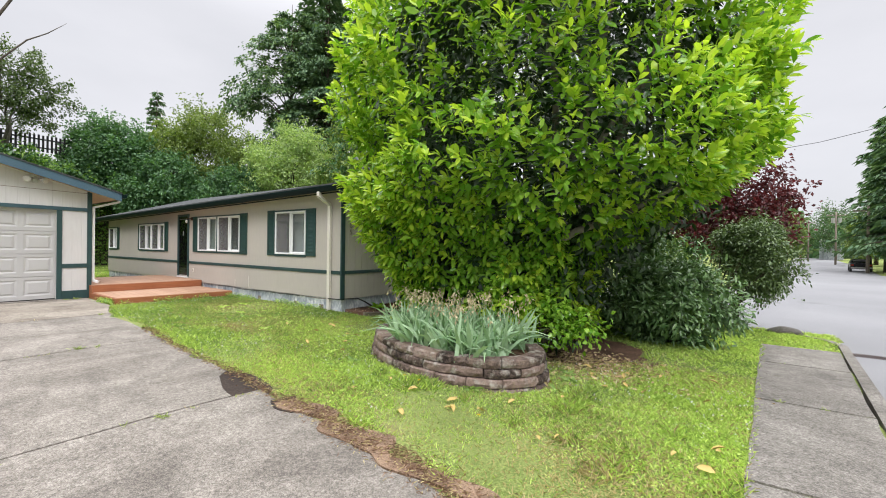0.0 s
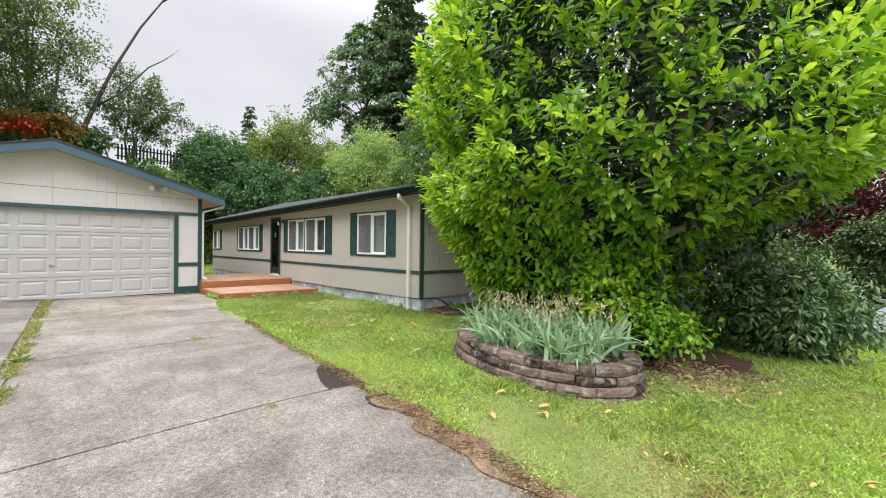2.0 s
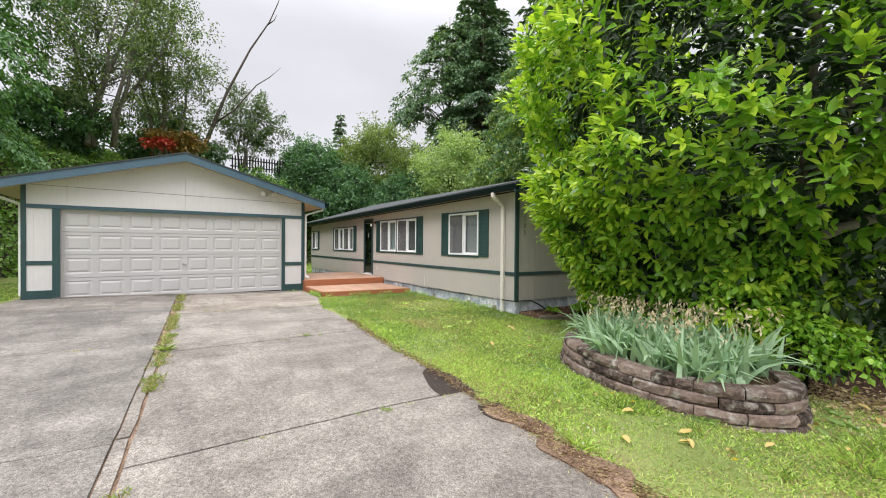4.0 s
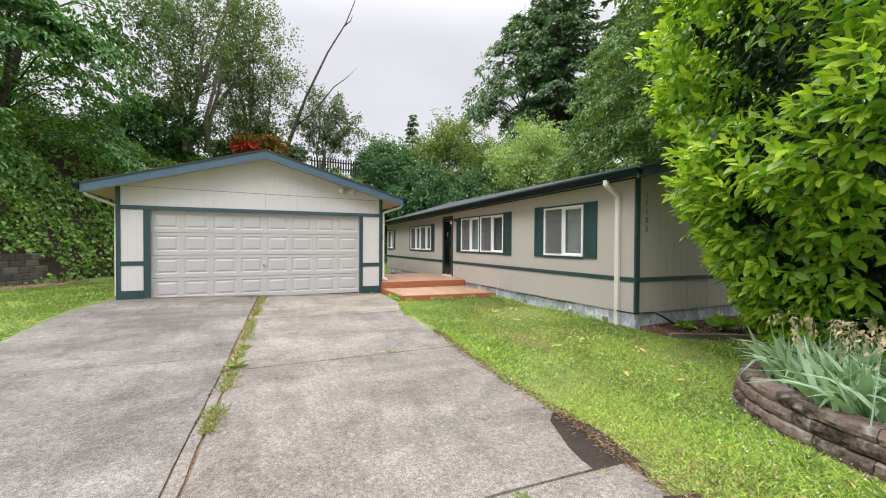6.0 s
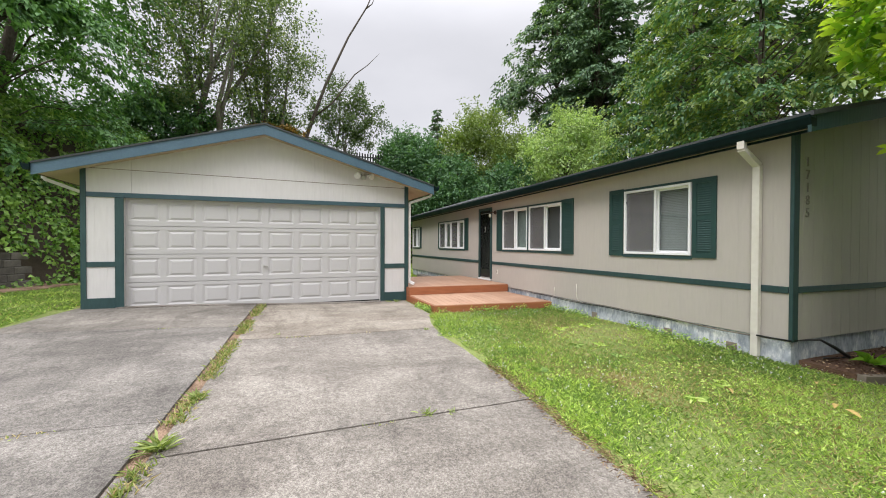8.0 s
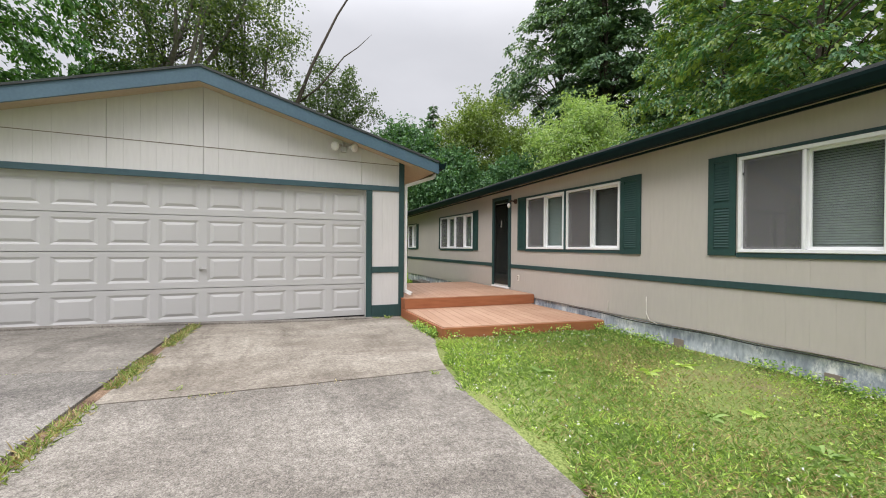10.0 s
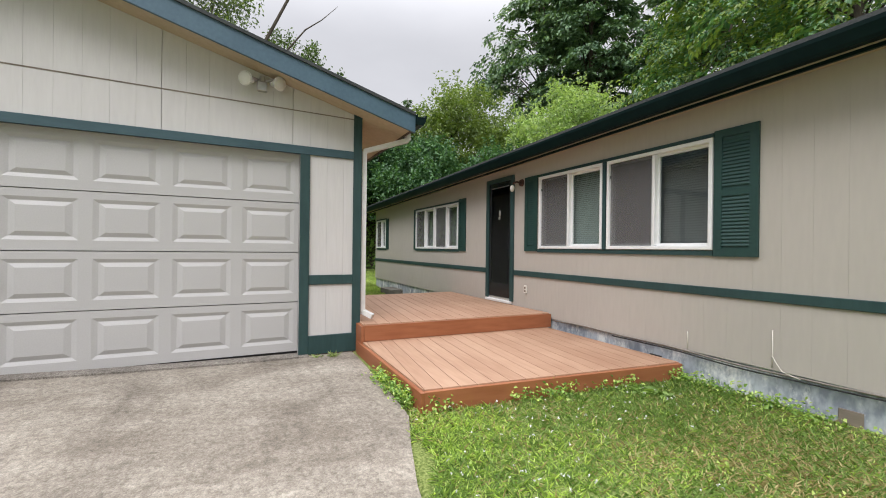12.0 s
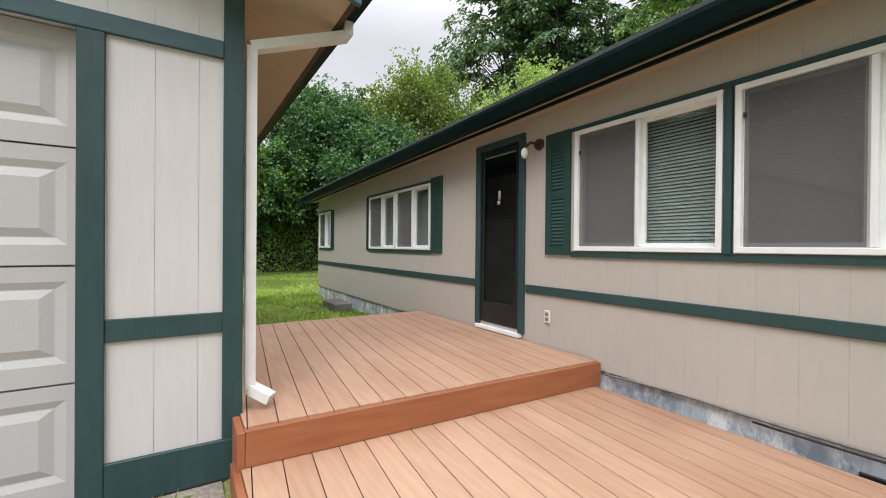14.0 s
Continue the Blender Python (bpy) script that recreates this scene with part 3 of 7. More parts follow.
for y0, y1 in ((24, 60), (60, 140), (140, 330)):
    bm.faces.new([bm.verts.new((x, y, -0.672)) for x, y in ((-3.6 + 0.114 * y0, y0), (5.6 + 0.114 * y0, y0), (5.6 + 0.114 * y1, y1), (-3.6 + 0.114 * y1, y1))])
bmesh.ops.recalc_face_normals(bm, faces=bm.faces[:])
for f in bm.faces:
    if f.normal.z < 0:
        f.normal_flip()
tagged(part("road", bm, M["asphalt"]), "pale worn asphalt street with a side street", "road", kind="structure")


# ---- the house ----
HX0, HX1, HY0, HY1, HZ0 = -22.25, -7.29, 5.62, 12.95, 0.28
RIDGE_Y, RIDGE_Z = 9.28, 3.70


def eave_z(x):
    return 2.80 + 0.020 * (x + 7.0)


house = thing("house", (-14.8, 9.0, 0), "long low beige house with green trim and a shallow roof", "house")
HOLES = [(-9.83, -8.59, 1.27, 2.33), (-14.05, -12.885, 1.28, 2.31), (-12.80, -11.58, 1.28, 2.31), (-15.43, -14.76, 0.44, 2.40),
         (-18.79, -17.72, 1.26, 2.18), (-17.66, -16.58, 1.26, 2.18), (-22.07, -21.17, 1.26, 2.10)]


def minus(z0, z1, cuts):
    """The stretches of z0..z1 that no cut covers."""
    out = [(z0, z1)]
    for c0, c1 in cuts:
        out = [s for a, b in out for s in ((a, min(b, c0)), (max(a, c1), b)) if s[1] - s[0] > 0.01]
    return out


def panelled(a0, a1, z0, top, holes, put, pitch=0.203, groove=0.007):
    """Grooved boards between a0 and a1, cut round the holes; put(u0, u1, v0, v1) lays one."""
    n = int(round((a1 - a0) / pitch))
    for i in range(n):
        u0, u1 = a0 + (a1 - a0) * i / n, a0 + (a1 - a0) * (i + 1) / n
        cuts = sorted({u0, u1, *[h for q in holes for h in q[:2] if u0 < h < u1]})
        for p, q in zip(cuts[:-1], cuts[1:]):
            c = [(h[2], h[3]) for h in holes if h[0] <= (p + q) / 2 <= h[1]]
            for v0, v1 in minus(z0, top((p + q) / 2), c):
                put(p + (groove / 2 if p == u0 else 0), q - (groove / 2 if q == u1 else 0), v0, v1)


def sheets(name, a0, a1, wide, z0, top, holes, lay, material, parent, groove=0.005):
    """Siding in sheets a board's module wide, each an object of its own."""
    n = max(1, int(round((a1 - a0) / wide)))
    for i in range(n):
        u0, u1 = a0 + (a1 - a0) * i / n, a0 + (a1 - a0) * (i + 1) / n
        bm = bmesh.new()
        panelled(u0, u1, z0, top, holes, lambda p, q, v0, v1: lay(bm, p, q, v0, v1), groove=groove)
        part(name, bm, material, parent)


bm = bmesh.new()
panelled(HX0 + 0.01, HX1 - 0.01, HZ0 + 0.01, lambda x: eave_z(x) - 0.04, HOLES, lambda p, q, v0, v1: box(bm, p, q, HY0 + 0.003, HY0 + 0.12, v0, v1), pitch=3.0, groove=0.0)
front = part("front_wall", bm, M["siding"], house)
sheets("siding_sheet", HX0, HX1, 1.22, HZ0, lambda x: eave_z(x) - 0.05, HOLES, lambda bm, p, q, v0, v1: box(bm, p, q, HY0, HY0 + 0.014, v0, v1), M["siding"], front, 0.0009)


def gable(y):
    return eave_z(-7) + (RIDGE_Z - eave_z(-7)) * (1 - abs(y - RIDGE_Y) / (RIDGE_Y - 5.28)) - 0.09


end = part("end_wall", boxed(HX1 - 0.12, HX1 - 0.016, HY0 + 0.13, HY1 - 0.02, HZ0 + 0.01, 2.7), M["siding"], house)
sheets("siding_sheet", HY0, HY1, 1.22, HZ0, gable, [], lambda bm, p, q, v0, v1: box(bm, HX1 - 0.014, HX1, p, q, v0, v1), M["siding"], end)
part("back_wall", boxed(HX0, HX1, HY1 - 0.12, HY1, HZ0, 2.6), M["siding"], house)
part("far_wall", boxed(HX0, HX0 + 0.12, HY0 + 0.125, HY1 - 0.125, HZ0, 2.36), M["siding"], house)
part("floor_slab", boxed(HX0 + 0.15, HX1 - 0.15, HY0 + 0.15, HY1 - 0.15, 0.2, 0.40), M["room"], house)
part("inner_wall", boxed(HX0 + 0.15, HX1 - 0.15, HY0 + 2.6, HY0 + 2.7, 0.41, 2.6), M["room"], house)
bm = boxed(HX0 + 0.02, HX1 - 0.02, HY0 + 0.03, HY0 + 0.2, -0.35, HZ0 - 0.003)
box(bm, HX1 - 0.2, HX1 - 0.03, HY0 + 0.2, HY1 - 0.02, -0.35, HZ0 - 0.003)
box(bm, HX0 + 0.03, HX0 + 0.2, HY0 + 0.2, HY1 - 0.02, -0.35, HZ0 - 0.003)
foundation = part("foundation", bm, M["found"], house, "pale blue-grey painted foundation with peeling patches")
for x in (-12.17, -10.6, -8.98, -8.0):
    part("vent_opening", boxed(x - 0.07, x + 0.07, HY0 + 0.018, HY0 + 0.034, 0.08 if x < -12 else -0.06, 0.15 if x < -12 else 0.11, bevel=0.004), M["black"] if x < -12 else M["timber"], foundation)

for x0, x1 in ((HX0, -15.52), (-14.67, HX1 - 0.03)):
    part("belt_trim", boxed(x0, x1, HY0 - 0.02, HY0 - 0.001, 0.842, 0.923, bevel=0.004), M["green"], house, "dark green belt board")
part("belt_trim", boxed(HX1 + 0.001, HX1 + 0.02, HY0 + 0.10, HY1, 0.85, 0.925, bevel=0.004), M["green"], house, "dark green belt board")
bm = boxed(HX1 - 0.02, HX1 + 0.024, HY0 - 0.024, HY0 + 0.085, HZ0 - 0.01, 2.76, bevel=0.004)
part("corner_board", bm, M["green"], house, "dark green corner board")
part("soffit_board", boxed(HX0 - 0.2, HX1 + 0.3, 5.36, HY0 + 0.03, 2.40, 2.415), M["soffit"], house)
house_soffit = bpy.data.objects["soffit_board"]
bm = bmesh.new()
q = [bm.verts.new(p) for p in ((-22.5, 5.33, eave_z(-22.5) - 0.115), (-6.96, 5.33, eave_z(-6.96) - 0.115), (-6.96, HY0 + 0.02, eave_z(-6.96) - 0.06), (-22.5, HY0 + 0.02, eave_z(-22.5) - 0.06))]
bm.faces.new(q)
r = bmesh.ops.extrude_face_region(bm, geom=bm.faces[:])
bmesh.ops.translate(bm, verts=[v for v in r["geom"] if isinstance(v, bmesh.types.BMVert)], vec=(0, 0, 0.012))
bmesh.ops.recalc_face_normals(bm, faces=bm.faces[:])
old = house_soffit.data
bm.to_mesh(old)
bm.free()


def roof_half(name, x0, x1, y_eave, z0, z1, y_ridge, z_ridge, material, parent, thick=0.05):
    bm = bmesh.new()
    bm.faces.new([bm.verts.new(p) for p in ((x0, y_eave, z0), (x1, y_eave, z1), (x1, y_ridge, z_ridge), (x0, y_ridge, z_ridge))])
    r = bmesh.ops.extrude_face_region(bm, geom=bm.faces[:])
    bmesh.ops.translate(bm, verts=[v for v in r["geom"] if isinstance(v, bmesh.types.BMVert)], vec=(0, 0, -thick))
    bmesh.ops.recalc_face_normals(bm, faces=bm.faces[:])
    return part(name, bm, material, parent)


roof_half("roof", -22.6, -6.90, 5.22, eave_z(-22.6) + 0.05, eave_z(-6.9) + 0.05, RIDGE_Y, RIDGE_Z + 0.06, M["shingle"], house)
roof_half("roof", -22.6, -6.90, 2 * RIDGE_Y - 5.22, eave_z(-22.6) + 0.05, eave_z(-6.9) + 0.05, RIDGE_Y, RIDGE_Z + 0.06, M["shingle"], house)
for s in (1, -1):
    e = 5.24 if s == 1 else 2 * RIDGE_Y - 5.24
    for x in (-6.93, -22.57):
        bm = bmesh.new()
        pts = [(x, e, eave_z(x) + 0.02), (x, RIDGE_Y, RIDGE_Z + 0.02), (x, RIDGE_Y, RIDGE_Z - 0.18), (x, e, eave_z(x) - 0.17)]
        f = bm.faces.new([bm.verts.new(p) for p in pts])
        r = bmesh.ops.extrude_face_region(bm, geom=[f])
        bmesh.ops.translate(bm, verts=[v for v in r["geom"] if isinstance(v, bmesh.types.BMVert)], vec=(-0.035 if x > -10 else 0.035, 0, 0))
        bmesh.ops.recalc_face_normals(bm, faces=bm.faces[:])
        part("rake_board", bm, M["green"], house, "dark green rake board")
GUT = [(0.0, 0.0), (0.0, -0.115), (-0.02, -0.125), (-0.085, -0.125), (-0.10, -0.10), (-0.125, -0.03), (-0.125, 0.0), (-0.112, 0.0), (-0.10, -0.03), (-0.012, -0.03), (-0.012, 0.0)]
bm = bmesh.new()
sweep(bm, [(-u, w) for u, w in GUT], (-22.6, 5.335, eave_z(-22.6) + 0.015), (-6.93, 5.335, eave_z(-6.93) + 0.015))
part("gutter", bm, M["gutter"], house, "glossy dark green gutter")
part("fascia", sweep(bmesh.new(), [(0, -0.14), (0.025, -0.14), (0.025, 0.02), (0, 0.02)], (-6.95, 5.345, eave_z(-6.95)), (-22.55, 5.345, eave_z(-22.55))), M["gutter"], house)


def bent(bm, pts, w, d):
    """A square pipe along pts."""
    prof = [(-w / 2, -d / 2), (w / 2, -d / 2), (w / 2, d / 2), (-w / 2, d / 2)]
    for p, q in zip(pts[:-1], pts[1:]):
        sweep(bm, prof, p, q)
    return bm


part("downspout", bent(bmesh.new(), [(-7.66, 5.27, 2.70), (-7.66, 5.27, 2.60), (-7.66, 5.575, 2.42), (-7.66, 5.575, 0.02)], 0.085, 0.06), M["spout"], house, "cream painted metal downspout")


def picture_frame(x0, x1, z0, z1, t, y0, y1, bevel=0.0):
    """One connected rectangular frame of bar width t, from y0 to y1."""
    bm = bmesh.new()
    rings = []
    for y in (y0, y1):
        for e in (0.0, t):
            rings.append([bm.verts.new((x, y, z)) for x, z in ((x0 + e, z0 + e), (x1 - e, z0 + e), (x1 - e, z1 - e), (x0 + e, z1 - e))])
    for a, b in ((0, 1), (1, 3), (3, 2), (2, 0)):
        for k in range(4):
            bm.faces.new((rings[a][k], rings[a][(k + 1) % 4], rings[b][(k + 1) % 4], rings[b][k]))
    bmesh.ops.recalc_face_normals(bm, faces=bm.faces[:])
    if bevel:
        bmesh.ops.bevel(bm, geom=[e for e in bm.edges if e.calc_face_angle(0) > 1.0], offset=bevel, segments=1, affect="EDGES")
    return bm


def louvre_shutter(x0, x1, z0, z1):
    m = min(0.07, (x1 - x0) * 0.24)
    ob = part("shutter", boxed(x0, x1, HY0 - 0.012, HY0 - 0.001, z0, z1), M["shutter"], house, "dark green louvred shutter")
    part("shutter_frame", picture_frame(x0, x1, z0, z1, m, HY0 - 0.024, HY0 - 0.0121), M["shutter"], ob)
    part("middle_rail", boxed(x0 + m, x1 - m, HY0 - 0.0235, HY0 - 0.0121, (z0 + z1) / 2 - 0.03, (z0 + z1) / 2 + 0.03), M["shutter"], ob)
    slat = bpy.data.meshes.new("louvre")
    bm = bmesh.new()
    a, b = x0 + m, x1 - m
    v = [bm.verts.new((x, HY0 + y, z)) for x in (a, b) for y, z in ((-0.022, -0.004), (-0.013, 0.016), (-0.013, 0.022), (-0.022, 0.002))]
    for f in ((0, 1, 2, 3), (7, 6, 5, 4), (0, 4, 5, 1), (1, 5, 6, 2), (2, 6, 7, 3), (3, 7, 4, 0)):
        bm.faces.new([v[k] for k in f])
    bmesh.ops.recalc_face_normals(bm, faces=bm.faces[:])
    bm.to_mesh(slat)
    bm.free()
    slat.materials.append(M["shutter"])
    n = int((z1 - z0 - 0.2) / 0.032)
    for i in range(n):
        z = z0 + 0.10 + i * (z1 - z0 - 0.20) / n
        if abs(z - (z0 + z1) / 2) > 0.045:
            hang(new("louvre", slat), ob).location = (0, 0, z)


for s in ((-10.19, -9.87, 1.22, 2.39), (-8.56, -8.20, 1.23, 2.38), (-14.40, -14.11, 1.23, 2.36), (-11.56, -11.19, 1.21, 2.37), (-16.55, -16.27, 1.21, 2.25),
          (-21.15, -20.94, 1.22, 2.12), (-18.93, -18.82, 1.22, 2.22)):
    louvre_shutter(*s)


def sliding_window(x0, x1, z0, z1, blind="dark", screen=True):
    """A white sliding window: outer frame, two sashes with panes, a screen over one, blinds behind."""
    y0 = HY0 - 0.03
    t = 0.030
    win = part("window", picture_frame(x0 - 0.008, x1 + 0.008, z0 - 0.010, z1 + 0.010, t + 0.008, y0, HY0 + 0.09, 0.004), M["white"], house, "white vinyl sliding window")
    mx = (x0 + x1) / 2
    part("mullion", boxed(mx - 0.016, mx + 0.016, y0 + 0.012, HY0 + 0.07, z0 + t, z1 - t, bevel=0.003), M["white"], win)
    for k, (p, q) in enumerate(((x0 + t, mx - 0.016), (mx + 0.016, x1 - t))):
        yy = HY0 + (0.0 if k == 0 else 0.03)
        s = 0.025
        part("sash", picture_frame(p - 0.004, q + 0.004, z0 + t - 0.002, z1 - t + 0.002, s + 0.003, yy, yy + 0.025), M["white"], win)
        pane = part("pane", boxed(p + s, q - s, yy + 0.010, yy + 0.014, z0 + t + s, z1 - t - s), M["glass"], win)
        pane.visible_shadow = False
        if k == 0 and screen:
            bm = boxed(p + 0.01, q - 0.01, yy - 0.012, yy - 0.009, z0 + t, z1 - t)
            sc = part("fly_screen", bm, M["screen"], win, "grey insect screen")
            sc.visible_shadow = False
            part("latch", boxed(p + 0.005, p + 0.02, yy - 0.02, yy - 0.008, z1 - 0.2, z1 - 0.17), M["black"], win)
    bm = bmesh.new()
    n = int((z1 - z0) / 0.027)
    for i in range(n):
        z = z0 + 0.03 + i * (z1 - z0 - 0.06) / n
        v = [bm.verts.new(c) for c in ((x0 + 0.03, HY0 + 0.105, z), (x1 - 0.03, HY0 + 0.105, z), (x1 - 0.03, HY0 + 0.116, z + 0.023), (x0 + 0.03, HY0 + 0.116, z + 0.023))]
        bm.faces.new(v)
    box(bm, x0 + 0.02, x1 - 0.02, HY0 + 0.10, HY0 + 0.14, z1 - 0.05, z1 - 0.01)
    blind_ob = part("blind", bm, M[{"pale": "cream_blind", "dim": "dark_blind"}.get(blind, "blind")], win, "horizontal slatted blind")
    tagged(blind_ob, kind="stuff")


sliding_window(*HOLES[0])
sliding_window(*HOLES[1], blind="pale")
sliding_window(*HOLES[2], blind="dim")
sliding_window(*HOLES[4])
sliding_window(*HOLES[5])
sliding_window(*HOLES[6])
for x0, x1, z0, z1 in ((-9.86, -8.57, 1.27, 2.33), (-14.10, -11.57, 1.28, 2.31), (-18.82, -16.56, 1.26, 2.18), (-22.1, -21.15, 1.26, 2.10)):
    part("window_trim", boxed(x0, x1, HY0 - 0.018, HY0 - 0.001, z0 - 0.065, z0 - 0.017), M["green"], house)
    part("window_trim", boxed(x0, x1, HY0 - 0.018, HY0 - 0.001, z1 + 0.017, z1 + 0.05), M["green"], house)
part("window_trim", boxed(-12.864, -12.822, HY0 - 0.034, HY0 - 0.001, 1.265, 2.32), M["green"], house)

# front door
bm = bmesh.new()
box(bm, -15.50, -15.42, HY0 - 0.03, HY0 + 0.10, 0.41, 2.46, bevel=0.004)
box(bm, -14.77, -14.69, HY0 - 0.03, HY0 + 0.10, 0.41, 2.46, bevel=0.004)
box(bm, -15.42, -14.77, HY0 - 0.03, HY0 + 0.10, 2.39, 2.46, bevel=0.004)
door = part("door", bm, M["green"], house, "black front door in a dark green frame")
part("door_leaf", boxed(-15.418, -14.772, HY0 + 0.05, HY0 + 0.09, 0.45, 2.388), M["black_door"], door)
bm = bmesh.new()
for z0, z1 in ((0.56, 0.98), (1.10, 1.62), (1.72, 2.28)):
    for x0 in (-15.36, -15.06):
        box(bm, x0, x0 + 0.24, HY0 + 0.035, HY0 + 0.05, z0, z1, bevel=0.012)
part("door_panel", bm, M["black_door"], door)
bm = bmesh.new()
box(bm, -15.418, -15.36, HY0 - 0.01, HY0 + 0.02, 0.45, 2.388, bevel=0.003)
box(bm, -14.83, -14.772, HY0 - 0.01, HY0 + 0.02, 0.45, 2.388, bevel=0.003)
box(bm, -15.36, -14.83, HY0 - 0.01, HY0 + 0.02, 0.45, 0.68, bevel=0.003)
box(bm, -15.36, -14.83, HY0 - 0.01, HY0 + 0.02, 2.31, 2.388, bevel=0.003)
part("storm_frame", bm, M["black_door"], door)
pane = part("storm_pane", boxed(-15.36, -14.83, HY0 + 0.0, HY0 + 0.004, 0.68, 2.31), M["storm_glass"], door)
pane.visible_shadow = False
part("threshold", boxed(-15.46, -14.73, HY0 - 0.06, HY0 + 0.05, 0.37, 0.41, bevel=0.005), M["white"], door, "worn white threshold")
part("closer_bar", sweep(bmesh.new(), [(-0.006, -0.006), (0.006, -0.006), (0.006, 0.006), (-0.006, 0.006)], (-15.33, HY0 - 0.018, 2.30), (-14.83, HY0 - 0.018, 2.30)), M["steel"], door)
bm = bmesh.new()
bmesh.ops.create_uvsphere(bm, u_segments=10, v_segments=6, radius=0.03, matrix=pose(-15.09, HY0 - 0.012, 1.86) @ Matrix.Diagonal((0.8, 0.4, 1.9, 1)))
bmesh.ops.create_uvsphere(bm, u_segments=10, v_segments=6, radius=0.026, matrix=pose(-15.09, HY0 - 0.02, 1.78) @ Matrix.Diagonal((1.0, 0.5, 0.9, 1)))
part("knocker", bm, M["steel"], door, "small pale metal door knocker")

# house number on the end wall
for k, ch in enumerate("17185"):
    cu = bpy.data.curves.new("digit", "FONT")
    cu.body, cu.size, cu.extrude, cu.align_x = ch, 0.16, 0.005, "CENTER"
    tmp = new("digit_curve", cu)
    me = bpy.data.meshes.new_from_object(tmp.evaluated_get(bpy.context.evaluated_depsgraph_get()))
    bpy.data.objects.remove(tmp)
    me.materials.append(M["cable"])
    me.transform(pose(HX1 + 0.006, 5.89, 2.37 - 0.153 * k, 90, 0, 90))
    hang(new("number_digit", me), house, "dark metal house number " + ch)


# ---- the garage ----
FX, GY0, GY1, PEAK_Y = -14.14, -3.52, 2.94, -0.30
garage = thing("garage", (-17, -0.3, 0), "pale double garage with blue-green trim", "garage")


def g_top(y):
    return 2.84 + (3.83 - 2.84) * (1 - abs(y - PEAK_Y) / 3.75)


DOOR_Y0, DOOR_Y1, DOOR_Z0, DOOR_Z1 = -2.86, 2.26, 0.055, 2.323
G_HOLE = [(DOOR_Y0, DOOR_Y1, -1, DOOR_Z1)]


def slanted(bm, x0, x1, p, q, low, high):
    """A board between p and q whose ends follow low(y) and high(y)."""
    v = [bm.verts.new((x, y, f(y))) for x in (x0, x1) for y, f in ((p, low), (q, low), (q, high), (p, high))]
    for f in ((0, 1, 2, 3), (7, 6, 5, 4), (0, 4, 5, 1), (1, 5, 6, 2), (2, 6, 7, 3), (3, 7, 4, 0)):
        bm.faces.new([v[k] for k in f])
    bmesh.ops.recalc_face_normals(bm, faces=bm.faces[-6:])


for p, q, low in ((GY0 + 0.01, DOOR_Y0, 0.02), (DOOR_Y0, PEAK_Y, DOOR_Z1), (PEAK_Y, DOOR_Y1, DOOR_Z1), (DOOR_Y1, GY1 - 0.01, 0.02)):
    bm = bmesh.new()
    slanted(bm, FX - 0.12, FX - 0.0145, p, q, lambda y: low, lambda y: g_top(y) - 0.05)
    gfront = part("front_wall", bm, M["siding_g"], garage)


def lap_z(y):
    """The slightly slanting joint between the lower and the upper sheets."""
    return 2.865 - 0.012 * (y - GY0)



def lower_board(bm, p, q, v0, v1):
    slanted(bm, FX - 0.014, FX, p, q, lambda y: v0, lambda y: lap_z(y) - 0.010 if v1 > 2.5 else v1)


def upper_board(bm, p, q, v0, v1):
    if v1 > lap_z((p + q) / 2) + 0.02:
        slanted(bm, FX - 0.012, FX + 0.005, p, q, lap_z, g_top)


SEAMS = (GY0, -2.73, -1.51, -0.29, 0.94, 2.17, GY1)
for p0, p1 in zip(SEAMS[:-1], SEAMS[1:]):
    sheets("siding_sheet", p0 + 0.0025, p1 - 0.0025, 1.22, 0.10, lambda y: lap_z(y) - 0.004, G_HOLE, lower_board, M["siding_g"], gfront, 0.0014)
    sheets("siding_sheet", p0 + 0.0025, p1 - 0.0025, 1.22, 2.4, g_top, [], upper_board, M["siding_g"], gfront, 0.0014)
# Thin grey strip added so that the lap joint reads as a line.
bm = bmesh.new()
slanted(bm, FX - 0.004, FX + 0.0035, GY0 + 0.07, GY1 - 0.08, lambda y: lap_z(y) - 0.012, lambda y: lap_z(y) + 0.001)
part("lap_strip", bm, M["timber"], garage, "thin grey strip along the lap joint")
part("side_wall", boxed(-20.6, FX - 0.125, GY1 - 0.12, GY1 - 0.01, -0.1, 2.9), M["siding_g"], garage)
part("side_wall", boxed(-20.6, FX - 0.125, GY0 + 0.01, GY0 + 0.12, -0.1, 2.9), M["siding_g"], garage)
part("back_wall", boxed(-20.6, -20.48, GY0 + 0.125, GY1 - 0.125, -0.1, 2.6), M["siding_g"], garage)
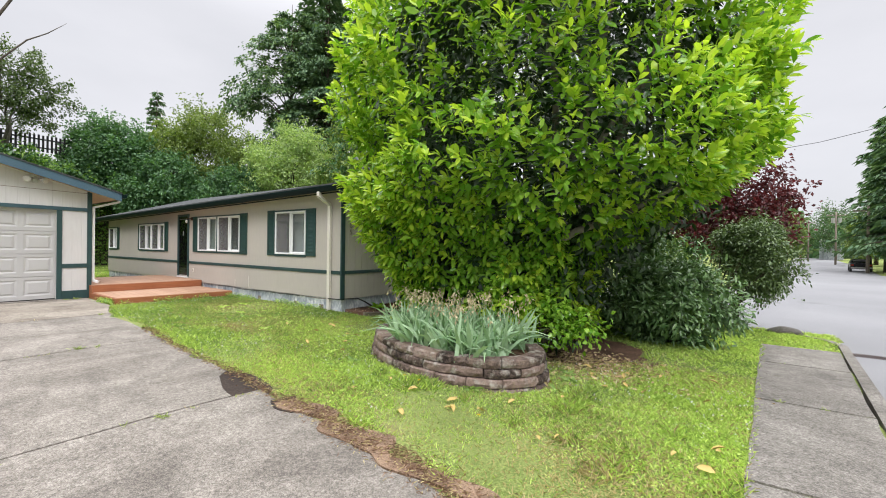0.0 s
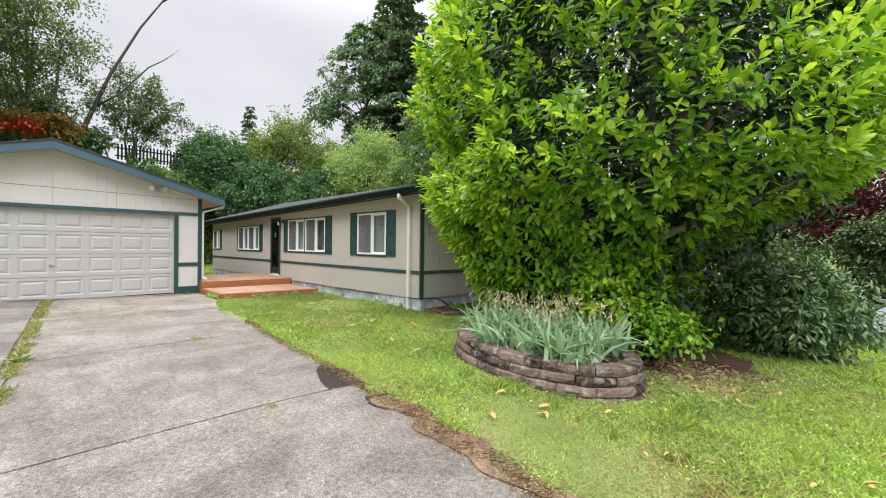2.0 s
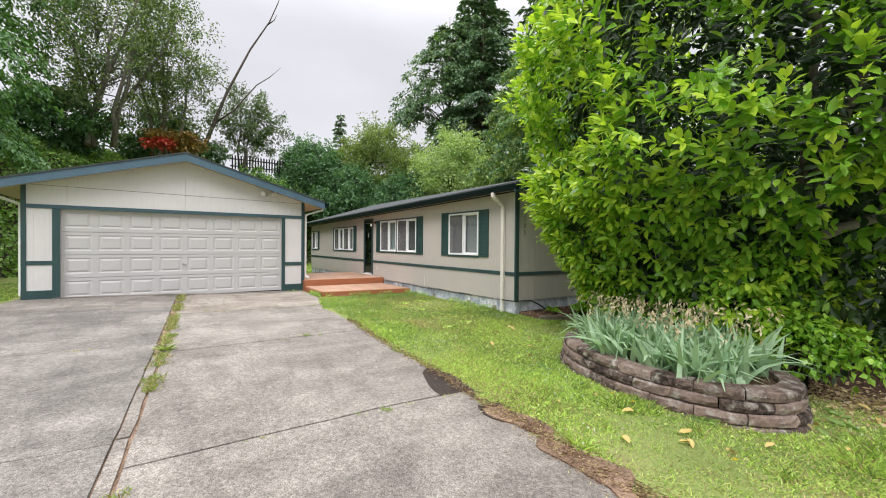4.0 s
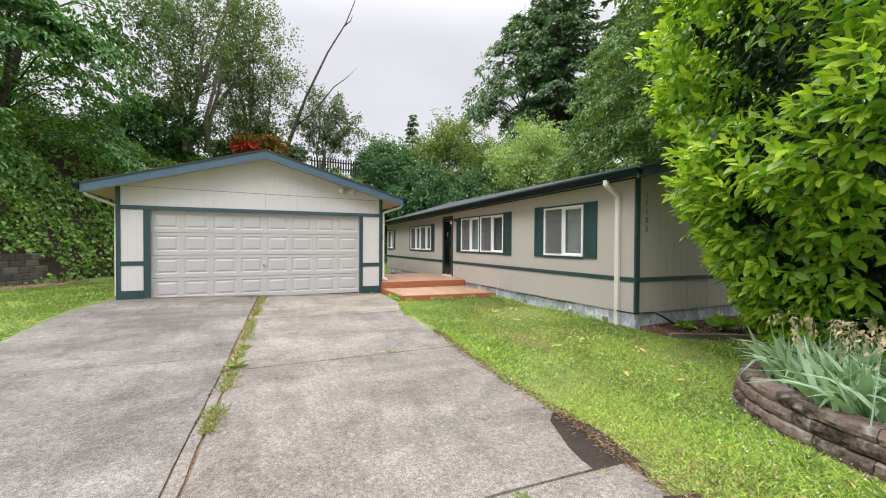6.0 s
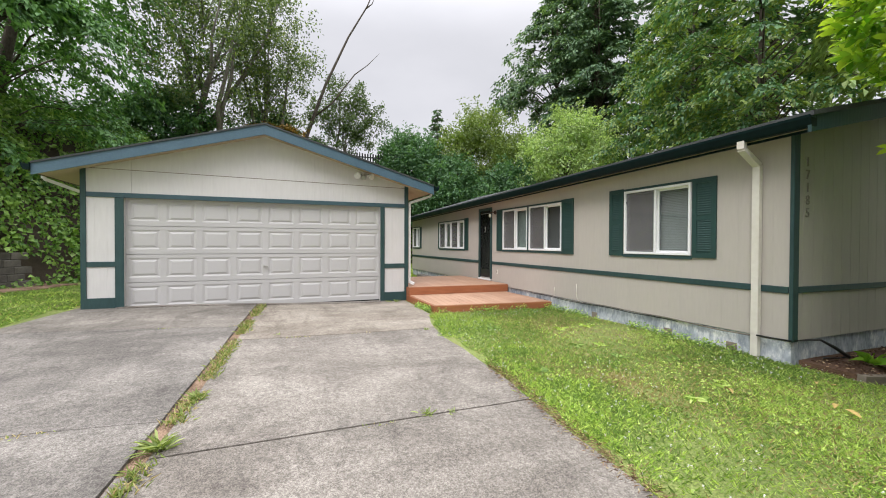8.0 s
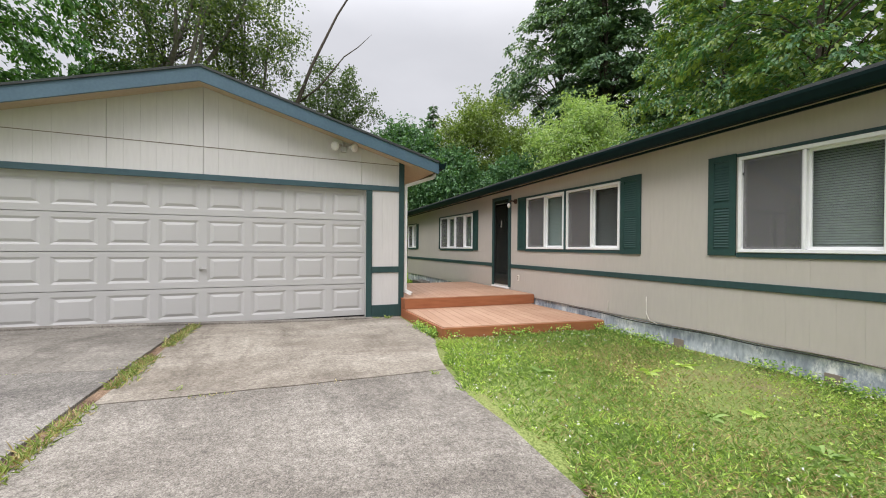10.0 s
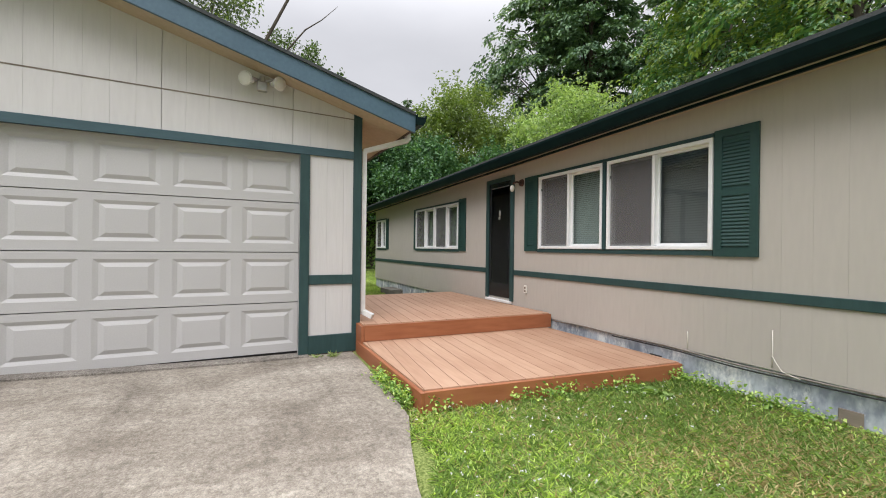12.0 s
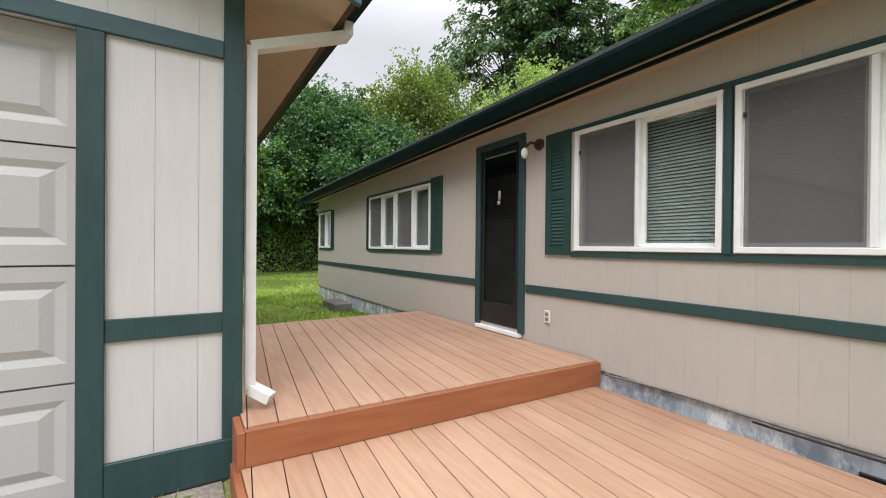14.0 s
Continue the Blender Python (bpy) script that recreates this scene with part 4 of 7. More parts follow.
for name, y0, y1, z0, z1, dx in (("corner_board", GY1 - 0.08, GY1 + 0.02, 0.2, 2.88, 0.022), ("corner_board", GY0 - 0.02, GY0 + 0.07, 0.2, 2.95, 0.022),
                                 ("door_casing", DOOR_Y1 - 0.005, DOOR_Y1 + 0.10, 0.02, 2.30, 0.026), ("door_casing", DOOR_Y0 - 0.14, DOOR_Y0 + 0.005, 0.15, 2.30, 0.026),
                                 ("rail_trim", DOOR_Y1 + 0.10, GY1 - 0.08, 0.82, 0.93, 0.018), ("rail_trim", GY0 + 0.07, DOOR_Y0 - 0.14, 0.95, 1.05, 0.018),
                                 ("base_board", DOOR_Y1 + 0.10, GY1 + 0.022, 0.02, 0.235, 0.024), ("base_board", GY0 - 0.022, DOOR_Y0 - 0.14, 0.12, 0.345, 0.024)):
    part(name, boxed(FX + 0.001, FX + dx, y0, y1, z0, z1, bevel=0.004), M["green"], garage, "dark green trim board")
part("header_trim", boxed(FX + 0.001, FX + 0.024, GY0 + 0.07, GY1 - 0.08, 2.302, 2.395, bevel=0.004), M["header"], garage, "dark teal header board")
bm = boxed(FX - 0.05, FX + 0.02, DOOR_Y1 + 0.02, GY1, -0.05, 0.018)
part("footing", bm, M["brown_dark"], garage)

gd = part("garage_door", boxed(FX - 0.10, FX - 0.075, DOOR_Y0, DOOR_Y1, DOOR_Z0, DOOR_Z1), M["gdoor"], garage, "pale raised-panel sectional garage door, closed")
gd.location.x = -0.055
SEC = (DOOR_Z1 - DOOR_Z0) / 4
pw = (DOOR_Y1 - DOOR_Y0) / 8
bm = bmesh.new()
box(bm, FX - 0.075, FX - 0.045, DOOR_Y0 + 0.004, DOOR_Y1 - 0.004, 0.004, SEC - 0.004, bevel=0.003)
section = bpy.data.meshes.new("door_section")
bm.to_mesh(section)
bm.free()
section.materials.append(M["gdoor"])
bm = bmesh.new()
y0, y1, z0, z1 = 0.052, pw - 0.052, 0.098, SEC - 0.076
rings = []
for inset, depth in ((0.0, 0.0005), (0.034, -0.0125), (0.038, -0.0125), (0.078, 0.002)):
    rings.append([bm.verts.new((FX - 0.045 + depth, y, z)) for y, z in ((y0 + inset * 1.25, z0 + inset * 1.0), (y1 - inset * 1.25, z0 + inset * 1.0), (y1 - inset * 1.25, z1 - inset * 1.0), (y0 + inset * 1.25, z1 - inset * 1.0))])
for p, q in zip(rings[:-1], rings[1:]):
    for k in range(4):
        bm.faces.new((p[k], p[(k + 1) % 4], q[(k + 1) % 4], q[k]))
bm.faces.new(rings[-1])
bmesh.ops.recalc_face_normals(bm, faces=bm.faces[:])
for f in bm.faces:
    if f.normal.x < 0:
        f.normal_flip()
bmesh.ops.translate(bm, verts=bm.verts[:], vec=(0.018, 0, 0))
panel = bpy.data.meshes.new("raised_panel")
bm.to_mesh(panel)
bm.free()
panel.materials.append(M["gdoor"])
# the face of each section is a frame round its eight panels
bm = bmesh.new()
xf0, xf1 = FX - 0.045, FX - 0.0265
box(bm, xf0, xf1, DOOR_Y0 + 0.004, DOOR_Y1 - 0.004, 0.004, 0.098)
box(bm, xf0, xf1, DOOR_Y0 + 0.004, DOOR_Y1 - 0.004, SEC - 0.076, SEC - 0.006)
for k in range(9):
    a0 = DOOR_Y0 + k * pw - 0.052 if k else DOOR_Y0 + 0.004
    a1 = DOOR_Y0 + k * pw + 0.052 if k < 8 else DOOR_Y1 - 0.004
    box(bm, xf0, xf1, a0, a1, 0.098, SEC - 0.076)
face = bpy.data.meshes.new("section_face")
bm.to_mesh(face)
bm.free()
face.materials.append(M["gdoor"])
for i in range(4):
    for me in (section, face):
        ob = hang(new("door_section" if me is section else "section_face", me), gd)
        ob.location = (0, 0, DOOR_Z0 + i * SEC)
    for k in range(8):
        ob = hang(new("raised_panel", panel), gd)
        ob.location = (0, DOOR_Y0 + k * pw, DOOR_Z0 + i * SEC)
bm = bmesh.new()
bmesh.ops.create_cone(bm, cap_ends=True, segments=12, radius1=0.028, radius2=0.022, depth=0.03, matrix=pose(FX - 0.012, -0.33, 0.92, 0, 90, 0))
box(bm, FX - 0.004, FX + 0.018, -0.345, -0.25, 0.912, 0.93, bevel=0.003)
part("door_handle", bm, M["steel"], gd, "small T-shaped metal handle")
part("rubber_seal", boxed(FX - 0.09, FX - 0.05, DOOR_Y0, DOOR_Y1, 0.02, DOOR_Z0), M["black"], gd)

for s in (1, -1):
    e = PEAK_Y + s * 3.80
    bm = bmesh.new()
    x0, x1 = -20.9, -13.74
    bm.faces.new([bm.verts.new(p) for p in ((x0, e, 2.855), (x1, e, 2.855), (x1, PEAK_Y, 3.95), (x0, PEAK_Y, 3.95))])
    r = bmesh.ops.extrude_face_region(bm, geom=bm.faces[:])
    bmesh.ops.translate(bm, verts=[v for v in r["geom"] if isinstance(v, bmesh.types.BMVert)], vec=(0, 0, -0.035))
    bmesh.ops.recalc_face_normals(bm, faces=bm.faces[:])
    part("roof", bm, M["shingle"], garage)
    for x, d in ((-13.76, -0.035), (-20.88, 0.035)):
        bm = bmesh.new()
        f = bm.faces.new([bm.verts.new(p) for p in ((x, e, 2.83), (x, PEAK_Y, 3.92), (x, PEAK_Y, 3.71), (x, e, 2.62))])
        r = bmesh.ops.extrude_face_region(bm, geom=[f])
        bmesh.ops.translate(bm, verts=[v for v in r["geom"] if isinstance(v, bmesh.types.BMVert)], vec=(d, 0, 0))
        bmesh.ops.recalc_face_normals(bm, faces=bm.faces[:])
        part("rake_board", bm, M["blue"], garage, "blue-grey painted rake board")
    # underside of the overhang in front, and along the side
    bm = bmesh.new()
    q = [bm.verts.new(p) for p in ((FX, e, 2.655), (-13.795, e, 2.655), (-13.795, PEAK_Y, 3.745), (FX, PEAK_Y, 3.745))]
    bm.faces.new(q)
    y_w = GY1 if s == 1 else GY0
    z_w = 2.655 + (3.80 - abs(y_w - PEAK_Y)) * 0.287
    q = [bm.verts.new(p) for p in ((-20.85, e, 2.655), (FX, e, 2.655), (FX, y_w, z_w), (-20.85, y_w, z_w))]
    bm.faces.new(q)
    r = bmesh.ops.extrude_face_region(bm, geom=bm.faces[:])
    bmesh.ops.translate(bm, verts=[v for v in r["geom"] if isinstance(v, bmesh.types.BMVert)], vec=(0, 0, 0.012))
    bmesh.ops.recalc_face_normals(bm, faces=bm.faces[:])
    part("soffit", bm, M["soffit"], garage)
    part("eave_fascia", boxed(-20.88, -13.80, e - 0.03 if s == 1 else e, e if s == 1 else e + 0.03, 2.655, 2.82), M["brown_dark"], garage)
    bm = bmesh.new()
    sweep(bm, [(u if s == 1 else -u, w) for u, w in GUT], (-20.9, e + 0.004 * s, 2.83), (-13.72, e + 0.004 * s, 2.83))
    part("gutter", bm, M["gutter"], garage, "dark gutter")
part("downspout", bent(bmesh.new(), [(-14.14, 3.55, 2.73), (-14.14, 3.55, 2.62), (-14.20, 3.005, 2.43), (-14.20, 3.005, 0.475), (-14.12, 3.11, 0.415)], 0.075, 0.055), M["spout_pale"], garage, "pale painted metal downspout")
part("downspout", bent(bmesh.new(), [(-14.3, -4.14, 2.72), (-14.3, -4.14, 2.62), (-14.5, -3.62, 2.40), (-14.5, -3.62, 0.2)], 0.075, 0.055), M["spout_pale"], garage, "pale painted metal downspout")

# ---- the deck ----
def clipped(poly, inside):
    """The part of a convex plan polygon where inside(p) is not negative."""
    out = []
    for p, q in zip(poly, poly[1:] + poly[:1]):
        a, b = inside(p), inside(q)
        if a >= 0:
            out.append(p)
        if (a > 0 > b) or (a < 0 < b):
            out.append((p[0] + (q[0] - p[0]) * a / (a - b), p[1] + (q[1] - p[1]) * a / (a - b)))
    return out


def prism(plan, z0, z1):
    bm = bmesh.new()
    f = bm.faces.new([bm.verts.new((x, y, z0)) for x, y in plan])
    r = bmesh.ops.extrude_face_region(bm, geom=[f])
    bmesh.ops.translate(bm, verts=[v for v in r["geom"] if isinstance(v, bmesh.types.BMVert)], vec=(0, 0, z1 - z0))
    bmesh.ops.recalc_face_normals(bm, faces=bm.faces[:])
    return bm


deck = thing("deck", (-14.5, 4.2, 0), "two-level cedar-red wooden deck at the front door", "deck")
for x0, x1a, x1b, y0, y1, top, seam in ((-16.85, -13.915, -13.81, 2.95, 5.60, 0.36, 3.27), (-14.0, -12.13, -11.84, 2.93, 5.54, 0.165, 3.14)):
    whole = [(x0, y0), (x1a, y0), (x1b, y1), (x0, y1)]
    off = lambda p: p[1] + 0.11 * (p[0] + 14.0)
    first = seam + 0.15 * math.floor((min(off(p) for p in whole) - seam) / 0.15)
    for i in range(int((max(off(p) for p in whole) - first) / 0.15) + 1):
        c0 = first + 0.15 * i
        plan = clipped(clipped(whole, lambda p: off(p) - c0 - 0.003), lambda p: c0 + 0.147 - off(p))
        if len(plan) > 2 and max(p[1] for p in plan) - min(p[1] for p in plan) > 0.02:
            part("deck_board", prism(plan, top - 0.035, top), M["deck"], deck)
    bm = bmesh.new()
    sweep(bm, [(0, 0), (0.038, 0), (0.038, top - 0.01 - (0.17 if top > 0.3 else -0.04)), (0, top - 0.01 - (0.17 if top > 0.3 else -0.04))], (x1a + 0.002, y0 - 0.0, 0.17 if top > 0.3 else -0.04), (x1b + 0.002, y1, 0.17 if top > 0.3 else -0.04))
    part("fascia_board", bm, M["deck_dark"], deck, "darker red-brown fascia board")
    part("fascia_board", boxed(x0, x1a + 0.04, y0 - 0.04, y0 - 0.002, -0.05, top - 0.01, bevel=0.004), M["deck_dark"], deck, "darker red-brown fascia board")
    # One black sheet under all boards; its colour stands for shade in the gaps.
    part("gap_shade_sheet", boxed(x0 + 0.05, x1a - 0.06, y0 + 0.02, y1 - 0.02, top - 0.06, top - 0.037), M["black"], deck)


# ---- the wooded bank round the back ----
FOOT = [(-4, -26), (-10, -15.5), (-14.5, -10.5), (-18.3, -7.7), (-22, -6.2), (-27, -2.5), (-31.5, 2.5), (-33.2, 8), (-31.5, 14), (-28, 19.5), (-22, 24)]
RISE = [(0, -0.1), (0.4, 1.2), (1.2, 3.2), (2.4, 5.4), (4.0, 6.5), (7, 7.0), (14, 7.4), (45, 9.0)]


def along(poly, n):
    P = np.array(poly, float)
    s = np.r_[0, np.cumsum(np.linalg.norm(np.diff(P, axis=0), axis=1))]
    t = np.linspace(0, s[-1], n)
    return np.stack([np.interp(t, s, P[:, k]) for k in (0, 1)], 1)


foot = along(FOOT, 90)
tang = unit(np.c_[np.gradient(foot, axis=0), np.zeros(90)])
outw = np.stack([-tang[:, 1], tang[:, 0]], 1)
outw *= np.sign(((foot - np.array([-12, 4])) * outw).sum(1, keepdims=True))
for _ in range(12):
    outw[1:-1] = (outw[:-2] + outw[1:-1] * 2 + outw[2:]) / 4
outw /= np.linalg.norm(outw, axis=1, keepdims=True)
prof = np.array(RISE)
pd = np.r_[np.linspace(0, 7, 22), 10, 14, 25, 45]
BV = []
for i in range(90):
    for d in pd:
        w = 0.35 * noise.noise((foot[i, 0] * 0.5, foot[i, 1] * 0.5, d * 0.7)) * (1 if d > 0.3 else 0)
        BV.append((foot[i, 0] + outw[i, 0] * (d + w), foot[i, 1] + outw[i, 1] * (d + w), np.interp(d, prof[:, 0], prof[:, 1]) + w))
BV = np.array(BV)
k = len(pd)
ii = (np.arange(89)[:, None] * k + np.arange(k - 1)[None, :]).ravel()
bank = raw_mesh("bank", BV, np.stack([ii, ii + k, ii + k + 1, ii + 1], 1).ravel(), 4, [M["dirt"]], smooth=True)
tagged(bank, "steep earth bank overgrown with ivy", "bank", kind="structure")


def on_bank(i, d):
    """A place on the bank: i along the foot line (0 to 89), d metres out from the foot."""
    i = np.asarray(i, float)
    fx, fy = np.interp(i, np.arange(90), foot[:, 0]), np.interp(i, np.arange(90), foot[:, 1])
    ox, oy = np.interp(i, np.arange(90), outw[:, 0]), np.interp(i, np.arange(90), outw[:, 1])
    return np.stack([fx + ox * d, fy + oy * d, np.interp(d, prof[:, 0], prof[:, 1])], -1), np.stack([ox, oy, 0 * ox], -1)


n = 92000
I = rng.uniform(14, 78, n)
dd = np.abs(rng.beta(1.0, 1.5, n)) * 6.5
P, O = on_bank(I, dd)
lump = np.array([noise.noise((p[0] * 0.8, p[1] * 0.8, p[2] * 0.9)) for p in P])
P = P - O * (0.15 + 0.55 * np.clip(lump + 0.25, 0, 1) + 0.2 * rng.random(n))[:, None]
P[:, 2] += 0.25 * rng.random(n)
keep = (lump > -0.6) & ~((P[:, 0] > -20.4) & (P[:, 0] < -17.4) & (P[:, 2] < 1.0 + 0.9 * lump) & (P[:, 2] > 0.25 + 0.4 * lump))
P, O = P[keep], O[keep]
D = unit(-O * 0.8 + np.array([0, 0, -0.5]) + rng.normal(size=P.shape) * 0.65)
ivy = leaf_mesh("ivy", P, D, rng.uniform(0.10, 0.20, len(P)), rng.uniform(0.08, 0.165, len(P)), [M["ivy"], M["lime"]], (rng.random(len(P)) < 0.05).astype(int))
tagged(ivy, "dense green ivy and bramble covering the bank", "ivy", kind="stuff")


# ---- trees ----
def crown_points(n, centre, radii, clumps, rad=(0.22, 0.36), squash=0.62, hollow=0.25, shoots=0.3, loose=0.42):
    """Leaf places in clumps that fill an uneven crown, and the way out of each clump."""
    C = unit(rng.normal(size=(clumps, 3))) * (rng.uniform(hollow, 1.0, (clumps, 1)) ** 0.6)
    R = rng.uniform(*rad, clumps)
    C = C * np.array(radii) * 0.86 + np.array(centre)
    k = rng.integers(0, clumps, n)
    V = unit(rng.normal(size=(n, 3)))
    V[:, 2] = np.abs(V[:, 2]) * np.where(rng.random(n) < 0.68, 1, -1)
    r = rng.random(n) ** 0.5 + np.abs(rng.normal(size=n)) * loose
    wide = rng.uniform(0.7, 1.5, (clumps, 3))
    P = C[k] + V * (r * R[k] * np.mean(radii))[:, None] * wide[k] * np.array([1, 1, squash])
    tilt = unit(np.array(C) - np.array(centre))
    P[:, 2] -= 0.35 * ((P - C[k]) * tilt[k]).sum(1).clip(0)
    shoot = unit((tilt[:, None] * 0.7 + np.array([0, 0, 0.75]) + rng.normal(size=(clumps, 4, 3)) * 0.4).reshape(-1, 3)).reshape(clumps, 4, 3)
    m = rng.random(n) < shoots
    way = shoot[k[m], rng.integers(0, 4, m.sum())]
    size = (R[k[m]] * np.mean(radii))[:, None]
    P[m] = C[k[m]] + way * size * rng.uniform(0.4, 2.0, (m.sum(), 1)) + rng.normal(size=(m.sum(), 3)) * 0.14 * size
    V[m] = unit(way + rng.normal(size=way.shape) * 0.8)
    return P, V, C


def broadleaf(name, base, top, centre, radii, n, leaf, mat, label, category="tree", trunk=0.16, bark="bark", clumps=60, rad=(0.2, 0.34), stems=1, lean=(0, 0), droop=0.25, hollow=0.25, squash=0.62):
    """A leafy tree: forked stems and limbs to its clumps, and a crown of many leaves with gaps."""
    t = thing(name, base, label, category)
    P, V, C = crown_points(n, centre, radii, clumps, rad, squash, hollow)
    bm = bmesh.new()
    base, centre = Vector(base), Vector(centre)
    for s in range(stems):
        o = Vector((rng.normal() * 0.4, rng.normal() * 0.4, 0)) if stems > 1 else Vector((0, 0, 0))
        goal = Vector(C[rng.integers(0, clumps)]) if stems > 1 else Vector((centre.x + lean[0], centre.y + lean[1], top * 0.9 + base.z * 0.1))
        goal.z = max(goal.z, centre.z)
        pts = [base + o + Vector((0, 0, -0.3))]
        for f in (0.25, 0.5, 0.75, 1.0):
            pts.append((base + o).lerp(goal, f) + Vector((rng.normal() * 0.12, rng.normal() * 0.12, 0)))
        tube(bm, pts, [trunk * q for q in (1.15, 0.9, 0.72, 0.5, 0.2)], 7)
    for c in C[:: max(1, clumps // 26)]:
        c = Vector(c)
        f = min(0.9, max(0.2, (c.z - base.z) / max(0.1, top - base.z) - 0.18))
        s = base.lerp(Vector((centre.x, centre.y, top)), f)
        mid = s.lerp(c, 0.5) + Vector((0, 0, 0.15))
        tube(bm, [s, mid, c], [trunk * 0.32, trunk * 0.2, trunk * 0.06], 5)
    part("trunk", bm, M[bark], t)
    D = unit(V * 0.55 + rng.normal(size=(n, 3)) * 0.65 + np.array([0, 0, -droop]))
    face = V * 0.25 + np.array([0, 0, 0.9]) + rng.normal(size=(n, 3)) * 0.7
    mats = [M[m] for m in (mat if isinstance(mat, tuple) else (mat,))]
    idx = (V[:, 2] + rng.normal(size=n) * 0.5 > 0.55).astype(int) if len(mats) > 1 else None
    leaf_mesh("crown", P, D, rng.uniform(leaf * 0.7, leaf * 1.3, n), rng.uniform(leaf * 0.42, leaf * 0.7, n), mats, idx, t, up=face)
    return t


def layered(name, base, top, centre, radii, branches, twigs, per, leaf, mat, label, trunk=0.2, bark="bark", sag=0.22, rise=0.25, ragged=0.22):
    """A tree whose limbs carry flat layered sprays: limbs from the trunk, twigs along both their sides, leaves along the twigs."""
    t = thing(name, base, label, "tree")
    base, centre, radii = np.array(base, float), np.array(centre, float), np.array(radii, float)
    B, K = branches, twigs
    h = rng.uniform(-0.96, 0.98, B)
    a = rng.uniform(0, 2 * math.pi, B)
    reach = np.sqrt(1 - h ** 2) * (1 - ragged + 2 * ragged * rng.random(B)) * np.clip(1.12 - 0.25 * np.maximum(h, 0), 0, 2)
    way = np.stack([np.cos(a) * radii[0], np.sin(a) * radii[1], np.zeros(B)], 1) * reach[:, None]
    long_ = np.linalg.norm(way, axis=1)
    tip = centre + way + np.stack([0 * h, 0 * h, h * radii[2]], 1)
    root = np.stack([np.full(B, centre[0]), np.full(B, centre[1]), tip[:, 2] - rise * long_ - 0.4], 1)
    f = np.clip((root[:, 2] - base[2]) / max(0.1, centre[2] - base[2]), 0.05, 1)
    root[:, :2] = base[:2] + (centre[:2] - base[:2]) * f[:, None]
    root[:, 2] = np.maximum(root[:, 2], base[2] + 0.3)

    def limb(k, u):
        p = root[k] + (tip[k] - root[k]) * u[:, None]
        p[:, 2] += long_[k] * (0.30 * np.sin(math.pi * u * 0.85) - sag * u ** 2.5)
        return p

    bm = bmesh.new()
    tube(bm, [base + (0, 0, -0.3), base + (centre - base) * 0.5, centre, (centre[0], centre[1], top)], [trunk * 1.15, trunk * 0.8, trunk * 0.5, 0.02], 8)
    for k in range(0, B, 2):
        q = limb(np.array([k] * 4), np.array([0, 0.35, 0.7, 1.0]))
        tube(bm, q, [trunk * 0.2, trunk * 0.14, trunk * 0.08, 0.008], 4)
    part("trunk", bm, M[bark], t)
    k = np.repeat(np.arange(B), K)
    u = rng.uniform(0.18, 1.0, B * K) ** 0.75
    p0 = limb(k, u)
    ahead = unit(limb(k, np.clip(u + 0.06, 0, 1.06)) - p0)
    side = unit(np.cross(ahead, np.array([0, 0, 1.0]))) * rng.choice([-1, 1], B * K)[:, None]
    go = unit(ahead * rng.uniform(0.3, 1.1, (B * K, 1)) + side * rng.uniform(0.5, 1.0, (B * K, 1)) + rng.normal(size=(B * K, 3)) * np.array([0.15, 0.15, 0.16]) + np.array([0, 0, -0.08]))
    size = (0.16 + 0.34 * (1.08 - u)) * np.clip(long_[k], 0.8, 5.0) * rng.uniform(0.5, 1.15, B * K)
    j = np.repeat(np.arange(B * K), per)
    v = rng.random(len(j)) ** 0.8
    P = p0[j] + go[j] * (size[j] * v)[:, None] + rng.normal(size=(len(j), 3)) * np.array([0.09, 0.09, 0.05]) * (leaf / 0.2)
    P[:, 2] -= 0.3 * size[j] * v ** 2
    across = unit(np.cross(go, np.array([0, 0, 1.0])))[j] * rng.choice([-1, 1], len(j))[:, None]
    D = unit(go[j] * 0.8 + across * rng.uniform(0.1, 1.0, (len(j), 1)) + rng.normal(size=(len(j), 3)) * 0.22 + np.array([0, 0, -0.22]))
    mats = [M[m] for m in mat]
    idx = (v + rng.normal(size=len(j)) * 0.3 > 0.62).astype(int)
    n = len(j)
    leaf_mesh("crown", P, D, rng.uniform(leaf * 0.7, leaf * 1.3, n), rng.uniform(leaf * 0.42, leaf * 0.66, n), mats, idx, t, up=np.array([0, 0, 1.0]) + rng.normal(size=(n, 3)) * 0.35)
    return t


